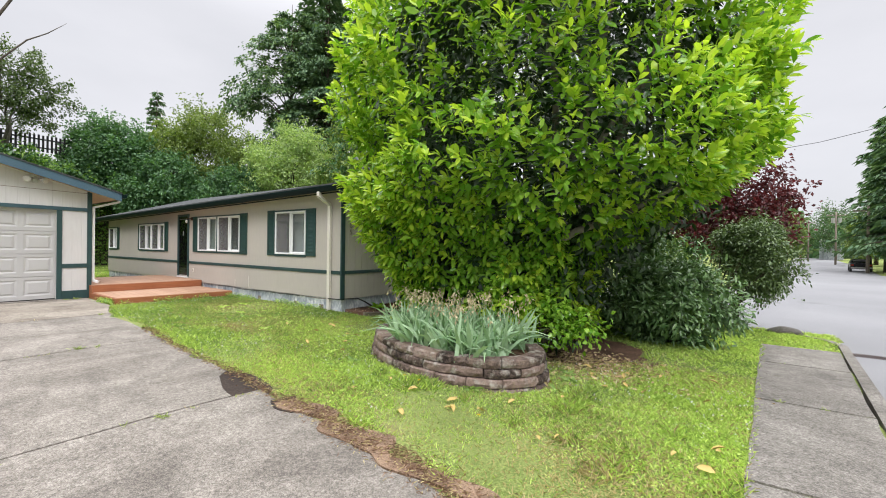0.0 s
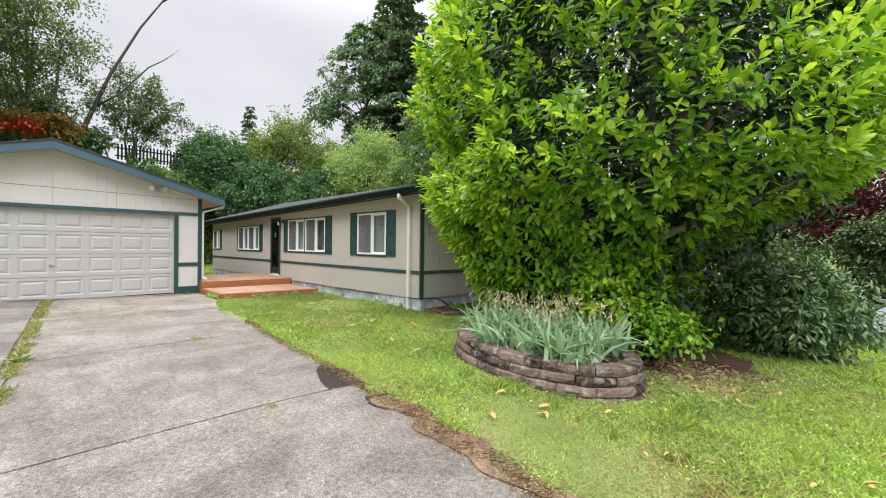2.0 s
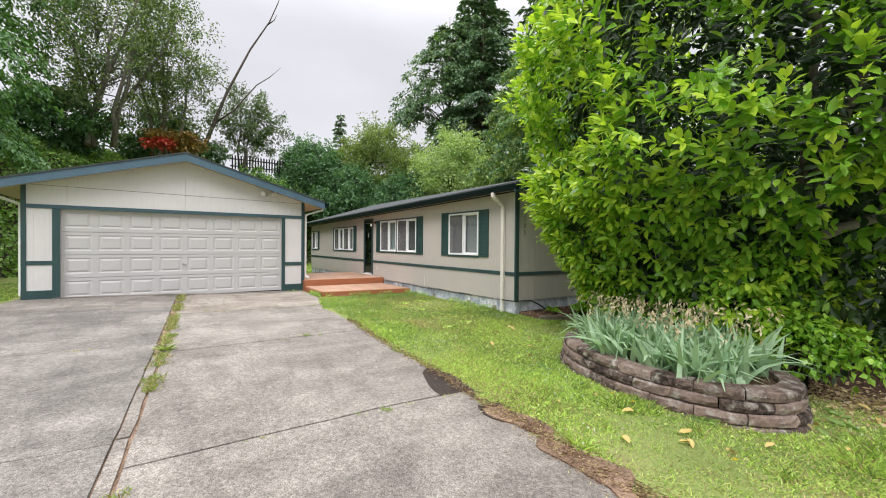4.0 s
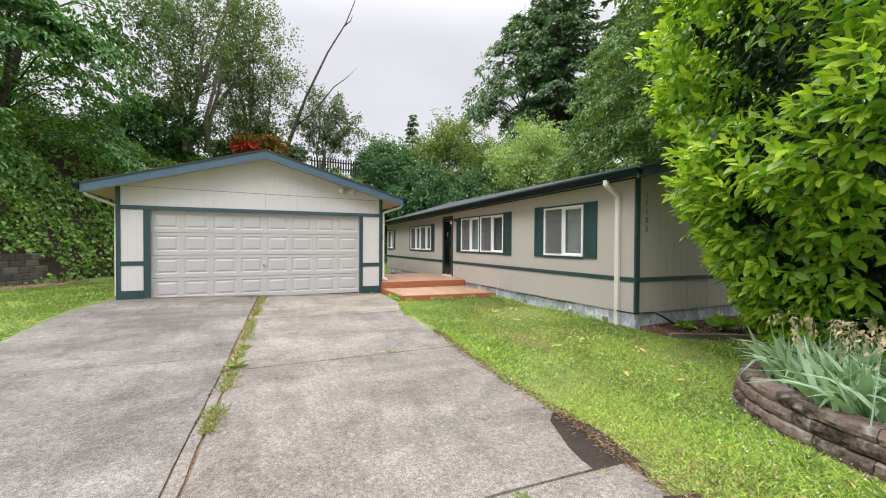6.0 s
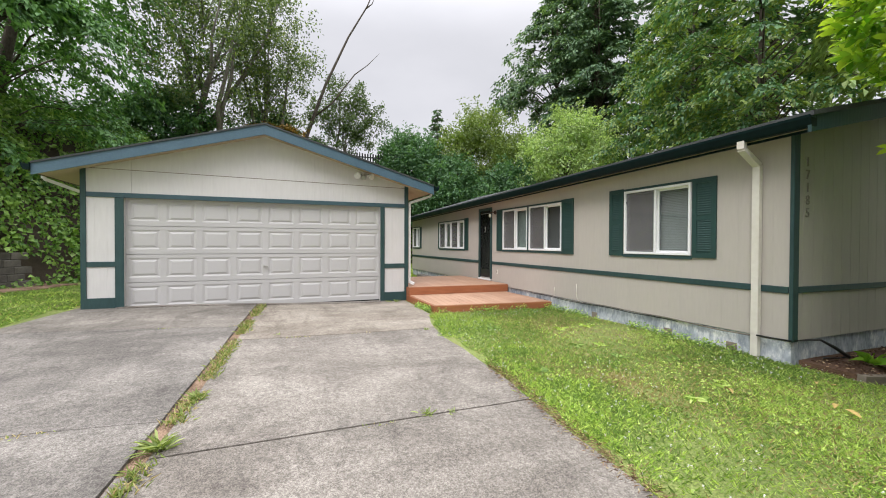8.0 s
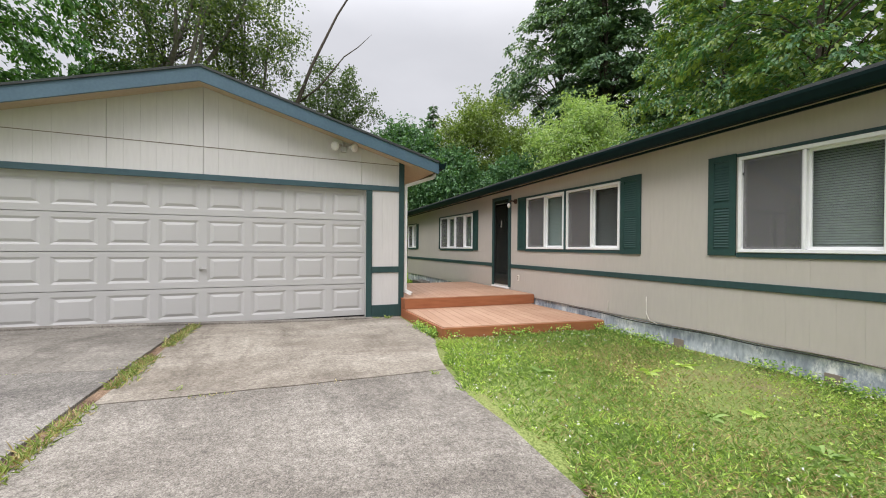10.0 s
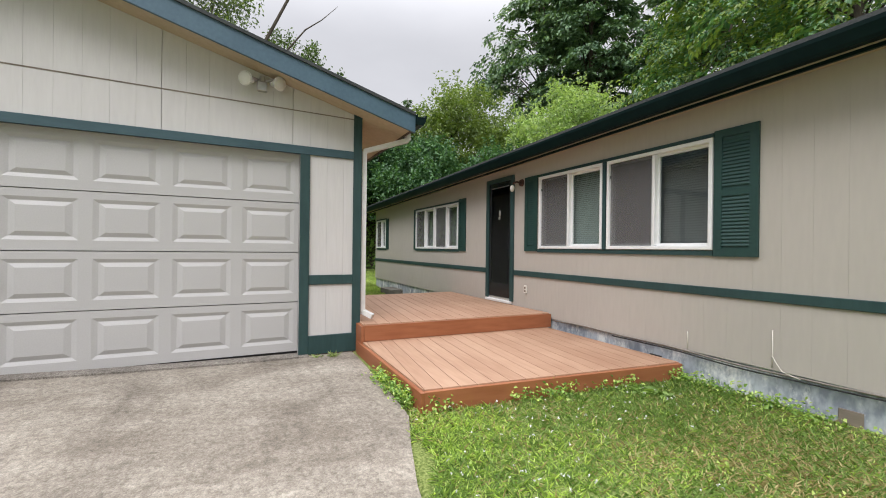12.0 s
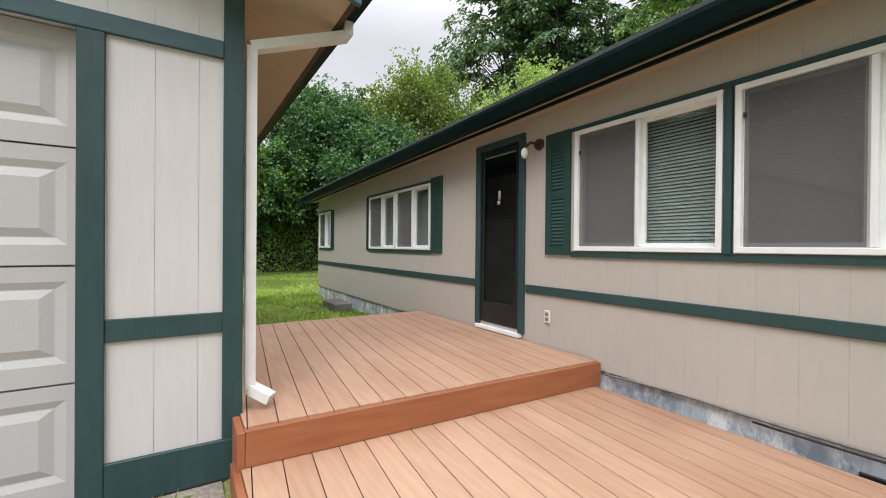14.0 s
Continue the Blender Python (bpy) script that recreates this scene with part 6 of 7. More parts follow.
for k in range(20):
    t = 2.4 * k
    r = math.sqrt((k + 0.5) / 20) * 0.92
    cx, cy = ring_at(t, PA * 0.92 * r, PB * 0.92 * r)
    clump = thing("iris_clump", (cx, cy, 0.18), "clump of grey-green iris blades with faded blooms", "iris", "irises in the planter")
    N = 44
    fan = rng.uniform(0, 2 * math.pi, N)
    D = unit(np.stack([np.cos(fan) * 0.42, np.sin(fan) * 0.42, np.ones(N)], 1) + rng.normal(size=(N, 3)) * 0.12)
    P = np.array([cx, cy, 0.16]) + np.c_[rng.normal(size=(N, 2)) * 0.10, np.zeros(N)]
    V, F = blades(P, D, rng.uniform(0.36, 0.66, N), rng.uniform(0.045, 0.075, N), rng.uniform(0.02, 0.5 + 0.45 * r, N) ** 1.5)
    tagged(raw_mesh("leaf_fan", V, F, 4, [M["iris"]], None, clump), kind="stuff")
    N = 7
    D = unit(np.c_[rng.normal(size=(N, 2)) * 0.16, np.ones(N)])
    P = np.array([cx, cy, 0.16]) + np.c_[rng.normal(size=(N, 2)) * 0.13, np.zeros(N)]
    H = rng.uniform(0.50, 0.72, N)
    V, F = blades(P, D, H, np.full(N, 0.009), np.full(N, 0.02), 2)
    tagged(raw_mesh("stalk_tuft", V, F, 4, [M["iris"]], None, clump), kind="stuff")
    tips = P + D * H[:, None]
    B = np.repeat(tips, 5, 0) + rng.normal(size=(N * 5, 3)) * np.array([0.014, 0.014, 0.045])
    tagged(leaf_mesh("spent_bloom", B, unit(rng.normal(size=B.shape) * 0.6 + np.array([0, 0, -0.7])), 0.055, 0.024, [M["bloom"]], None, clump), "dry tan spent blooms", kind="stuff")
bramble = shrub("bramble", (-2.5, 5.25, -0.1), (-2.5, 5.15, 0.40), (1.15, 0.35, 0.42), 1500, 0.085, "laurel_mid", "light green leafy bramble at the planter's back", 0.75)


# ---- lawn, weeds and litter ----
def lawn_ok(x, y):
    """Where grass grows: off the slabs, buildings, deck, planter and bed."""
    drive = (x < 0.95) & (x > -14.2) & (y < right_y(x) + 0.05 + 0.12 * step(x, -4.2, -3.4) + 0.10 * np.sin(x * 5.1) * np.sin(x * 2.3)) & (y > -4.0)
    walk_ = (x > -0.13 + 0.055 * y) & (x < kerb_x(y) + 0.16) & (y < 10.05) | (x > kerb_x(y) + 0.0)
    house_ = (x > HX0 - 0.05) & (x < HX1 + 0.03) & (y > HY0 - 0.0)
    garage_ = (x < FX + 0.05) & (x > -20.7) & (y > GY0 - 0.05) & (y < GY1 + 0.1)
    deck_ = (x > -16.88) & (x < -12.22 + 0.115 * (y - 2.93)) & (y > 2.9) & (y < 5.6)
    pu, pv = (x - PC[0]) * math.cos(PT) + (y - PC[1]) * math.sin(PT), (y - PC[1]) * math.cos(PT) - (x - PC[0]) * math.sin(PT)
    ring = (pu / (PA + 0.09)) ** 2 + (pv / (PB + 0.09)) ** 2 < 1
    bed = (x > HX1) & (x < -5.3) & (y > 5.72) & (x < -6.6 + 0.36 * (y - 5.8)) & (y < 9)
    notch = (x > -5.0) & (x < -4.0) & (y < 1.96) & (y > 1.3)
    under = ((x + 3.4) / 2.2) ** 2 + ((y - 6.6) / 1.7) ** 2 < 1
    foot_strip = (x < -14.0) & (y < -8.9 - (x + 14.4) * 0.667 + 0.15 * np.sin(x * 3.0)) & (y > -12)
    return ~(foot_strip | drive | walk_ | house_ | garage_ | deck_ | ring | bed | notch | under | in_road(x, y))


def patch(x, y):
    return np.array([noise.noise((a * 0.55, b * 0.55, 3.3)) + 0.5 * noise.noise((a * 1.9, b * 1.9, 8.1)) for a, b in zip(x, y)])


PX, PY = [], []
for x0, x1, y0, y1, per in ((-7.0, 0.8, 0.9, 6.3, 6200), (-14.5, -7.0, 1.8, 5.7, 5600), (-7.0, 2.3, 6.3, 13.0, 1300), (-19.5, -7.0, -9.5, -3.8, 1100), (-33, -16.6, 2.6, 5.7, 1500), (-25, -20.6, -6, 3, 150), (-33, -22.2, 5.6, 8.5, 700)):
    n = int((x1 - x0) * (y1 - y0) * per)
    PX.append(rng.uniform(x0, x1, n))
    PY.append(rng.uniform(y0, y1, n))
PX, PY = np.concatenate(PX), np.concatenate(PY)
ok = lawn_ok(PX, PY)
PX, PY = PX[ok], PY[ok]
pat = patch(PX, PY)
worn = np.exp(-(((PX + 7.4) / 0.6) ** 2 + ((PY - 3.3) / 0.28) ** 2)) + 0.4 * np.exp(-(((PX + 9.9) / 0.9) ** 2 + ((PY - 4.4) / 0.4) ** 2)) + 0.6 * np.exp(-(((PX + 0.9) / 0.8) ** 2 + ((PY - 2.0) / 0.5) ** 2))
thin = rng.random(len(PX)) < np.clip(1.1 + 0.6 * pat - 0.8 * worn, 0.35, 1)
PX, PY, pat, worn = PX[thin], PY[thin], pat[thin], worn[thin]
n = len(PX)
P = np.stack([PX, PY, land(PX, PY) - 0.01], 1)
tuft = step(np.array([noise.noise((a * 2.6, b * 2.6, 5.5)) for a, b in zip(PX, PY)]), 0.05, 0.45) * step(PX, -4.6, -2.6) * (1 - step(PY, 3.4, 5.0))
D = unit(rng.normal(size=(n, 3)) * np.array([0.95, 0.95, 0.1]) * (1 - 0.3 * tuft)[:, None] + np.array([0, 0, 1.0]))
far = np.where((PY < -3.5) | (PX < -15) | (PY > 6.5), 0.7, 0.0)
long_ = rng.uniform(0.03, 0.075, n) * (1 + 0.35 * np.clip(pat, -1, 1)) * (1 + 0.6 * far) * (1 + 0.8 * tuft)
dry = (rng.random(n) < np.clip((0.15 - 0.38 * pat) * (1 - 1.3 * far) + 0.9 * worn + 0.05 * step(-PX, 7.5, 9.5), 0.02, 0.9)).astype(int)
# Random clover patches; the x term colours in weaker light towards the house.
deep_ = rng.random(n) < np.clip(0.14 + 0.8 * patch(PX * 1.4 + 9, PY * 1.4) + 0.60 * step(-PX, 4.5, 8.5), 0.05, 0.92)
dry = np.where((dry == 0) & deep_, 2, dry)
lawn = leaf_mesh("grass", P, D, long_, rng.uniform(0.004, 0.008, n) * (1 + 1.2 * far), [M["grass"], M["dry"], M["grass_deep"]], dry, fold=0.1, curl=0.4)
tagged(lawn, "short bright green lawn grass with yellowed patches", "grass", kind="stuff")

n = 3400
x, y = rng.uniform(-14, 0.5, n), rng.uniform(1.6, 7.0, n)
keep = lawn_ok(x, y) & (patch(x, y) > 0.0)
x, y = x[keep], y[keep]
P = np.repeat(np.stack([x, y, land(x, y) + rng.uniform(0.035, 0.06, len(x))], 1), 3, 0)
tagged(leaf_mesh("clover_flowers", P, unit(rng.normal(size=P.shape) + np.array([0, 0, 0.6])), 0.013, 0.011, [M["petal"]]), "tiny white clover flowers in the lawn", "flowers", kind="stuff")
n = 5200
x, y = rng.uniform(-14, 0.5, n), rng.uniform(1.6, 6.5, n)
keep = lawn_ok(x, y) & (patch(x * 1.3 + 5, y * 1.3) > 0.05)
x, y = x[keep], y[keep]
P = np.stack([x, y, land(x, y) + 0.015], 1)
P = np.repeat(P, 3, 0) + rng.normal(size=(len(P) * 3, 3)) * np.array([0.015, 0.015, 0.008])
D = unit(rng.normal(size=P.shape) * np.array([1, 1, 0.3]) + np.array([0, 0, 0.45]))
tagged(leaf_mesh("clover_leaves", P, D, rng.uniform(0.018, 0.035, len(P)), 0.02, [M["grass"]]), "low clover leaves among the grass", "clover", kind="stuff")


def rosette(name, at, n, length, label, category, mat="grass", width=0.22, lift=0.55, group=""):
    t = thing(name, at, label, category, group)
    a = np.arange(n) * 2.4 + rng.random(n)
    D = unit(np.stack([np.cos(a), np.sin(a), rng.uniform(0.2, 1.3, n) * lift], 1))
    L = rng.uniform(0.6, 1.0, n) * length
    leaf_mesh("leaves", np.array(at) + rng.normal(size=(n, 3)) * np.array([0.02, 0.02, 0.004]), D, L, L * width, [M[mat]], None, t, fine=True, curl=0.35)
    return t


for x, y, s, k in ((-7.60, -0.80, 0.17, 60), (-8.55, -0.72, 0.13, 40), (-7.5, 1.10, 0.09, 26), (-7.44, 1.32, 0.07, 16), (-10.95, -0.07, 0.06, 12), (-10.68, 2.22, 0.08, 16), (-4.05, 0.85, 0.07, 26), (-4.1, 0.6, 0.05, 14), (0.35, 5.26, 0.06, 16), (0.75, 5.26, 0.06, 18), (0.6, 7.86, 0.05, 12), (-13.98, 2.62, 0.10, 40), (-14.02, 2.45, 0.08, 26)):
    rosette("weed", (x, y, float(land(x, y)) + 0.005), k, s, "green weed tuft growing from a concrete joint", "weed", "joint_green", width=0.14, lift=1.1, group="weeds in the joints")
for k in range(26):
    x, y = rng.uniform(-12, -1), rng.uniform(2.4, 5.2)
    if bool(lawn_ok(np.array([x]), np.array([y]))[0]):
        rosette("lawn_weed", (x, y, float(land(x, y)) + 0.015), int(rng.integers(8, 14)), rng.uniform(0.09, 0.17), "flat broad-leaved weed in the lawn", "weed", "grass_deep" if k % 3 else "grass", 0.3, 0.5, "weeds in the lawn")
n = 4200
x = rng.uniform(-14.0, -3.0, n)
gap = np.array([noise.noise((v * 1.1, 2.2, 0)) for v in x])
keep = (gap > -0.2) & ((x < -7.0) | (gap > 0.15))
x = x[keep]
P = np.stack([x, mid_y(x) + rng.normal(size=len(x)) * 0.04, land(x, mid_y(x)) - 0.0], 1)
D = unit(rng.normal(size=P.shape) * np.array([0.7, 0.7, 0.1]) + np.array([0, 0, 0.9]))
tagged(leaf_mesh("joint_grass", P, D, rng.uniform(0.04, 0.10, len(x)), 0.010, [M["joint_green"], M["dry"]], (rng.random(len(x)) < 0.3).astype(int)), "tufts of grass along the driveway's centre joint", "grass", kind="stuff")
n = 1500
jx = rng.choice([-10.66, -7.36, -4.02, -11.72, -8.12], n)
jy = np.where(jx < -11, rng.uniform(-3.5, -0.7, n), np.where(jx == -8.12, rng.uniform(-3.7, -0.9, n), rng.uniform(-0.5, 2.1, n)))
keep = np.array([noise.noise((a * 3.0, b * 2.2, 5)) for a, b in zip(jx, jy)]) > 0.18
jx, jy = jx[keep], jy[keep]
P = np.stack([jx - 0.07 + rng.normal(size=len(jx)) * 0.018, jy, land(jx, jy) + 0.0], 1)
tagged(leaf_mesh("joint_moss", P, unit(rng.normal(size=P.shape) * np.array([0.9, 0.9, 0.1]) + np.array([0, 0, 0.8])), rng.uniform(0.02, 0.05, len(jx)), 0.010, [M["joint_green"], M["dry"]], (rng.random(len(jx)) < 0.5).astype(int)), "sparse weeds in the driveway's cross joints", "weeds", kind="stuff")
n = 1500
x = np.concatenate([rng.uniform(-13.9, -12.2, 500), rng.uniform(-12.2, -11.8, 400), rng.uniform(-11.8, -7.5, 600)])
y = np.where(x < -12.2, 2.86 + rng.normal(size=n) * 0.03, np.where(x < -11.8, rng.uniform(2.9, 5.5, n), 5.56 - np.abs(rng.normal(size=n)) * 0.08))
x = np.where((x > -12.2) & (x < -11.8), -12.12 + 0.115 * (y - 2.93) + np.abs(rng.normal(size=n)) * 0.08, x)
keep = np.array([noise.noise((a * 2.0, b * 2.0, 1.7)) for a, b in zip(x, y)]) > -0.12
P = np.repeat(np.stack([x, y, land(x, y) + rng.uniform(0.01, 0.09, n)], 1)[keep], 3, 0)
P += rng.normal(size=P.shape) * 0.025
tagged(leaf_mesh("edge_weeds", P, unit(rng.normal(size=P.shape) * np.array([1, 1, 0.4]) + np.array([0, 0, 0.5])), rng.uniform(0.02, 0.048, len(P)), rng.uniform(0.014, 0.03, len(P)), [M["ivy"], M["grass"]], (rng.random(len(P)) < 0.4).astype(int)), "leafy weeds along the deck and the foundation", "weeds", kind="stuff")
# dry litter along the lawn's edge
n = 7500
x = np.concatenate([rng.uniform(-8.5, 0.6, 4000), rng.uniform(-3.7, 0.3, 3500)])
y = right_y(x) + rng.normal(size=n) * np.where(x > -3.7, 0.075, 0.045) + np.where(x > -3.7, 0.07, 0.02)
P = np.stack([x, y, land(x, y) + rng.uniform(0.014, 0.036, n)], 1)
tagged(leaf_mesh("edge_litter", P, unit(rng.normal(size=P.shape) * np.array([1, 1, 0.15]) + np.array([0, 0, 0.1])), rng.uniform(0.02, 0.06, n), 0.006, [M["dry"], M["brown_litter"]], (rng.random(n) < 0.72).astype(int)), "dry clippings and needles along the driveway's edge", "litter", kind="stuff")
slab("edge_soil", [(-3.74, 1.66), (-3.5, 1.61), (-3.3, 1.62), (-3.3, 1.80), (-3.72, 1.86)], 0.018, 0.05, M["wet"], driveway, "dark damp soil at the lawn's edge", grid=0.08, rough_edge=0.10)
slab("edge_soil", [(-5.1, 1.80), (-4.66, 1.58), (-4.24, 1.44), (-4.0, 1.44), (-3.95, 1.74), (-4.1, 1.94), (-4.55, 2.03), (-5.0, 2.06)], 0.004, 0.05, M["wet"], driveway, "dark damp soil at the lawn's edge", rough_edge=0.05)
xs = np.linspace(-3.6, 0.4, 14)
slab("edge_soil", [(x, float(right_y(x)) - 0.03) for x in xs] + [(x, float(right_y(x)) + 0.16 + 0.06 * math.sin(x * 7)) for x in xs[::-1]], 0.024, 0.07, M["needles"], driveway, "dry brown debris at the lawn's edge", grid=0.06, rough_edge=0.13)

leaf_variants = []
for k in range(4):
    ob = leaf_mesh("fallen_leaf", np.array([[-0.05, 0, 0]]), np.array([[1.0, 0, 0.12]]), 0.10, 0.045, [M["fallen"]], None, None, fold=0.3, curl=0.3 * k / 3, fine=True, up=np.array([[0.0, 0.2, 1.0]]))
    leaf_variants.append(ob.data)
    bpy.data.objects.remove(ob)
spots = [(-2.9, 2.81), (-3.37, 2.41), (-3.35, 2.94), (-1.12, 4.65), (-0.35, 4.94), (-0.16, 3.23), (-1.29, 4.39), (-2.37, 2.83), (-0.83, 5.38), (-5.6, 4.3), (-6.4, 4.6), (-5.2, 3.9)]
spots += [(rng.uniform(-2.6, -0.1), rng.uniform(2.2, 6.4)) for _ in range(34)] + [(rng.uniform(-7.0, -4.8), rng.uniform(3.2, 5.6)) for _ in range(12)]
for x, y in spots:
    if bool(lawn_ok(np.array([x]), np.array([y]))[0]):
        ob = new("fallen_leaf", leaf_variants[int(rng.integers(0, 4))])
        s = rng.uniform(0.7, 1.25)
        ob.matrix_basis = Matrix.LocRotScale((x, y, float(land(x, y)) + 0.045), Euler((rng.normal() * 0.25, rng.normal() * 0.25, rng.uniform(0, 6.28))), (s, s, s))
        tagged(ob, "yellowed fallen laurel leaf on the grass", "leaf", "fallen leaves on the lawn")
shade = slab("bare_soil", [(-2.6, 5.4), (-1.9, 5.05), (-1.2, 5.3), (-1.0, 6.0), (-1.3, 7.4), (-2.4, 8.4), (-5.2, 8.6), (-6.0, 7.0), (-5.0, 5.9)], 0.022, 0.05, M["soil"], None, "", grid=0.12, rough_edge=0.3)
tagged(shade, "bare brown soil in the laurel's shade", "soil", kind="structure")
strip = slab("bare_soil", [(-14.6, -10.2), (-14.2, -8.9), (-16.8, -7.1), (-18.6, -6.0), (-20.2, -5.8), (-20.6, -6.9), (-18.3, -7.9)], 0.03, 0.08, M["needles"], None, "", rough_edge=0.15)
tagged(strip, "bare brown soil along the foot of the ivy bank", "soil", kind="structure")
n = 2000
x, y = rng.normal(-1.75, 0.5, n), rng.normal(5.5, 0.45, n)
P = np.stack([x, y, land(x, y) + 0.02], 1)
tagged(leaf_mesh("leaf_litter", P, unit(rng.normal(size=P.shape) * np.array([1, 1, 0.25])), rng.uniform(0.04, 0.09, n), 0.035, [M["tan"], M["redleaf"], M["dry"]], rng.choice([0, 0, 2, 2, 2], n)), "brown dry leaf litter under the shrubs", "litter", kind="stuff")
for x, y in ((-2.95, 2.98), (-3.2, 3.02), (-12.3, 5.2), (-1.9, 2.5), (-3.9, 2.6)):
    t = thing("dandelion", (x, y, float(land(x, y))), "small yellow dandelion flower", "flower", "dandelions")
    V, F = blades(np.array([[x, y, float(land(x, y))]]), np.array([[0, 0.05, 1.0]]), np.array([0.09]), np.array([0.005]), np.array([0.02]), 2)
    raw_mesh("stem", V, F, 4, [M["grass"]], None, t)
    leaf_mesh("petals", np.tile([x, y + 0.004, float(land(x, y)) + 0.09], (14, 1)), unit(np.c_[np.cos(np.arange(14) * 0.9), np.sin(np.arange(14) * 0.9), np.full(14, 0.35)]), 0.018, 0.009, [M["yellow"]], None, t)

# mulch bed by the end wall
bed = slab("mulch_bed", [(-7.27, 5.72), (-6.75, 5.80), (-6.28, 7.2), (-5.9, 8.8), (-7.27, 8.8)], 0.07, 0.12, M["soil"], None, "", rough_edge=0.03)
tagged(bed, "brown bark mulch bed along the end wall", "flower bed", kind="structure")
n = 2200
x, y = rng.uniform(-7.2, -5.6, n), rng.uniform(5.8, 8.6, n)
keep = x < -6.72 + 0.36 * (y - 5.8)
P = np.stack([x, y, land(x, y) + 0.078], 1)[keep]
tagged(leaf_mesh("bark_chips", P, unit(rng.normal(size=P.shape) * np.array([1, 1, 0.2])), rng.uniform(0.03, 0.07, len(P)), 0.02, [M["soil"], M["tan"]], (rng.random(len(P)) < 0.18).astype(int)), "coarse bark chips and dry leaves on the bed", "mulch", kind="stuff")
edging = part("timber_edging", sweep(bmesh.new(), [(-0.05, -0.12), (0.05, -0.12), (0.05, 0.03), (-0.05, 0.03)], (-6.72, 5.78, 0.0), (-6.2, 7.3, -0.06)), M["timber"])
tagged(edging, "weathered grey timber edging of the bed", "edging")
for x, y, s, k in ((-6.85, 6.35, 0.22, 14), (-6.6, 7.0, 0.30, 18), (-6.35, 7.5, 0.32, 18), (-6.9, 7.4, 0.28, 14), (-6.1, 8.1, 0.3, 14)):
    rosette("bed_plant", (x, y, 0.05), k, s, "leafy green plant in the bark bed", "plant", "laurel_mid", 0.42, 0.9, "plants in the bed")

# ---- fixtures on the house and garage ----
def flood_light():
    t = thing("flood_light", (-14.1, 1.85, 3.0), "twin-head white outdoor flood light on the garage", "flood light")
    part("junction_box", boxed(-14.138, -14.08, 1.80, 1.90, 2.93, 3.03, bevel=0.008), M["steel"], t)
    part("mount", boxed(-14.138, -14.105, 1.825, 1.875, 3.03, 3.10, bevel=0.006), M["steel"], t)
    for s in (-1, 1):
        y = 1.85 + 0.17 * s
        head = bmesh.new()
        m = look((-13.99, y + 0.0, 3.0), (-13.2, y + 0.45 * s, 2.8))
        for r1, r2, d, o in ((0.035, 0.075, 0.09, 0.05), (0.03, 0.035, 0.05, 0.115)):
            bmesh.ops.create_cone(head, cap_ends=True, segments=20, radius1=r2, radius2=r1, depth=d, matrix=m @ Matrix.Translation((0, 0, o)))
        h = part("lamp_head", head, M["white"], t)
        lens = bmesh.new()
        bmesh.ops.create_uvsphere(lens, u_segments=18, v_segments=8, radius=0.07, matrix=m @ Matrix.Diagonal((1, 1, 0.3, 1)))
        part("lens", lens, M["lens"], h, "clear ribbed lens")
        part("arm", tube(bmesh.new(), [(-14.09, 1.85 + 0.04 * s, 3.04), (-14.07, 1.85 + 0.10 * s, 3.05), (-14.05, y - 0.02 * s, 3.02)], [0.013, 0.012, 0.013], 6), M["steel"], t)
    return t


flood_light()
t = thing("wall_lamp", (-14.55, 5.55, 2.28), "small brown wall lamp with a bare bulb by the door", "lamp")
bm = bmesh.new()
bmesh.ops.create_cone(bm, cap_ends=True, segments=18, radius1=0.058, radius2=0.05, depth=0.03, matrix=pose(-14.50, HY0 - 0.016, 2.30, 90, 0, 0))
part("backplate", bm, M["brown_dark"], t)
part("arm", tube(bmesh.new(), [(-14.50, 5.60, 2.30), (-14.52, 5.52, 2.31), (-14.55, 5.48, 2.28)], [0.016, 0.014, 0.02], 7), M["brown_dark"], t)
bm = bmesh.new()
bmesh.ops.create_uvsphere(bm, u_segments=14, v_segments=10, radius=0.036, matrix=pose(-14.56, 5.475, 2.21) @ Matrix.Diagonal((1, 1, 1.5, 1)))
part("bulb", bm, M["lens"], t, "white glass bulb")
t = thing("outdoor_outlet", (-14.37, 5.61, 0.64), "small beige outdoor outlet on the siding", "outlet")
part("cover", boxed(-14.405, -14.335, HY0 - 0.022, HY0 - 0.001, 0.58, 0.70, bevel=0.006), M["spout"], t)
part("socket", boxed(-14.39, -14.35, HY0 - 0.026, HY0 - 0.022, 0.60, 0.632, bevel=0.002), M["timber"], t)
part("socket", boxed(-14.39, -14.35, HY0 - 0.026, HY0 - 0.022, 0.648, 0.68, bevel=0.002), M["timber"], t)
cable = bmesh.new()
pts = [(x, HY0 - 0.018 - 0.012 * math.sin(x * 3), 0.285 + 0.02 * noise.noise((x * 1.3, 0, 0)) - 0.012 * (1 + math.sin(x * 2.1))) for x in np.linspace(-13.75, -7.5, 60)]
tube(cable, pts, [0.009] * 60, 5)
tagged(part("cable", cable, M["cable"]), "grey cable running along the foundation's top edge", "cable")
cable = bmesh.new()
tube(cable, [(x, y - 0.02, z - 0.02) for x, y, z in pts[10:48]], [0.007] * 38, 5)
tagged(part("cable", cable, M["black"]), "thin dark cable running along the foundation", "cable")
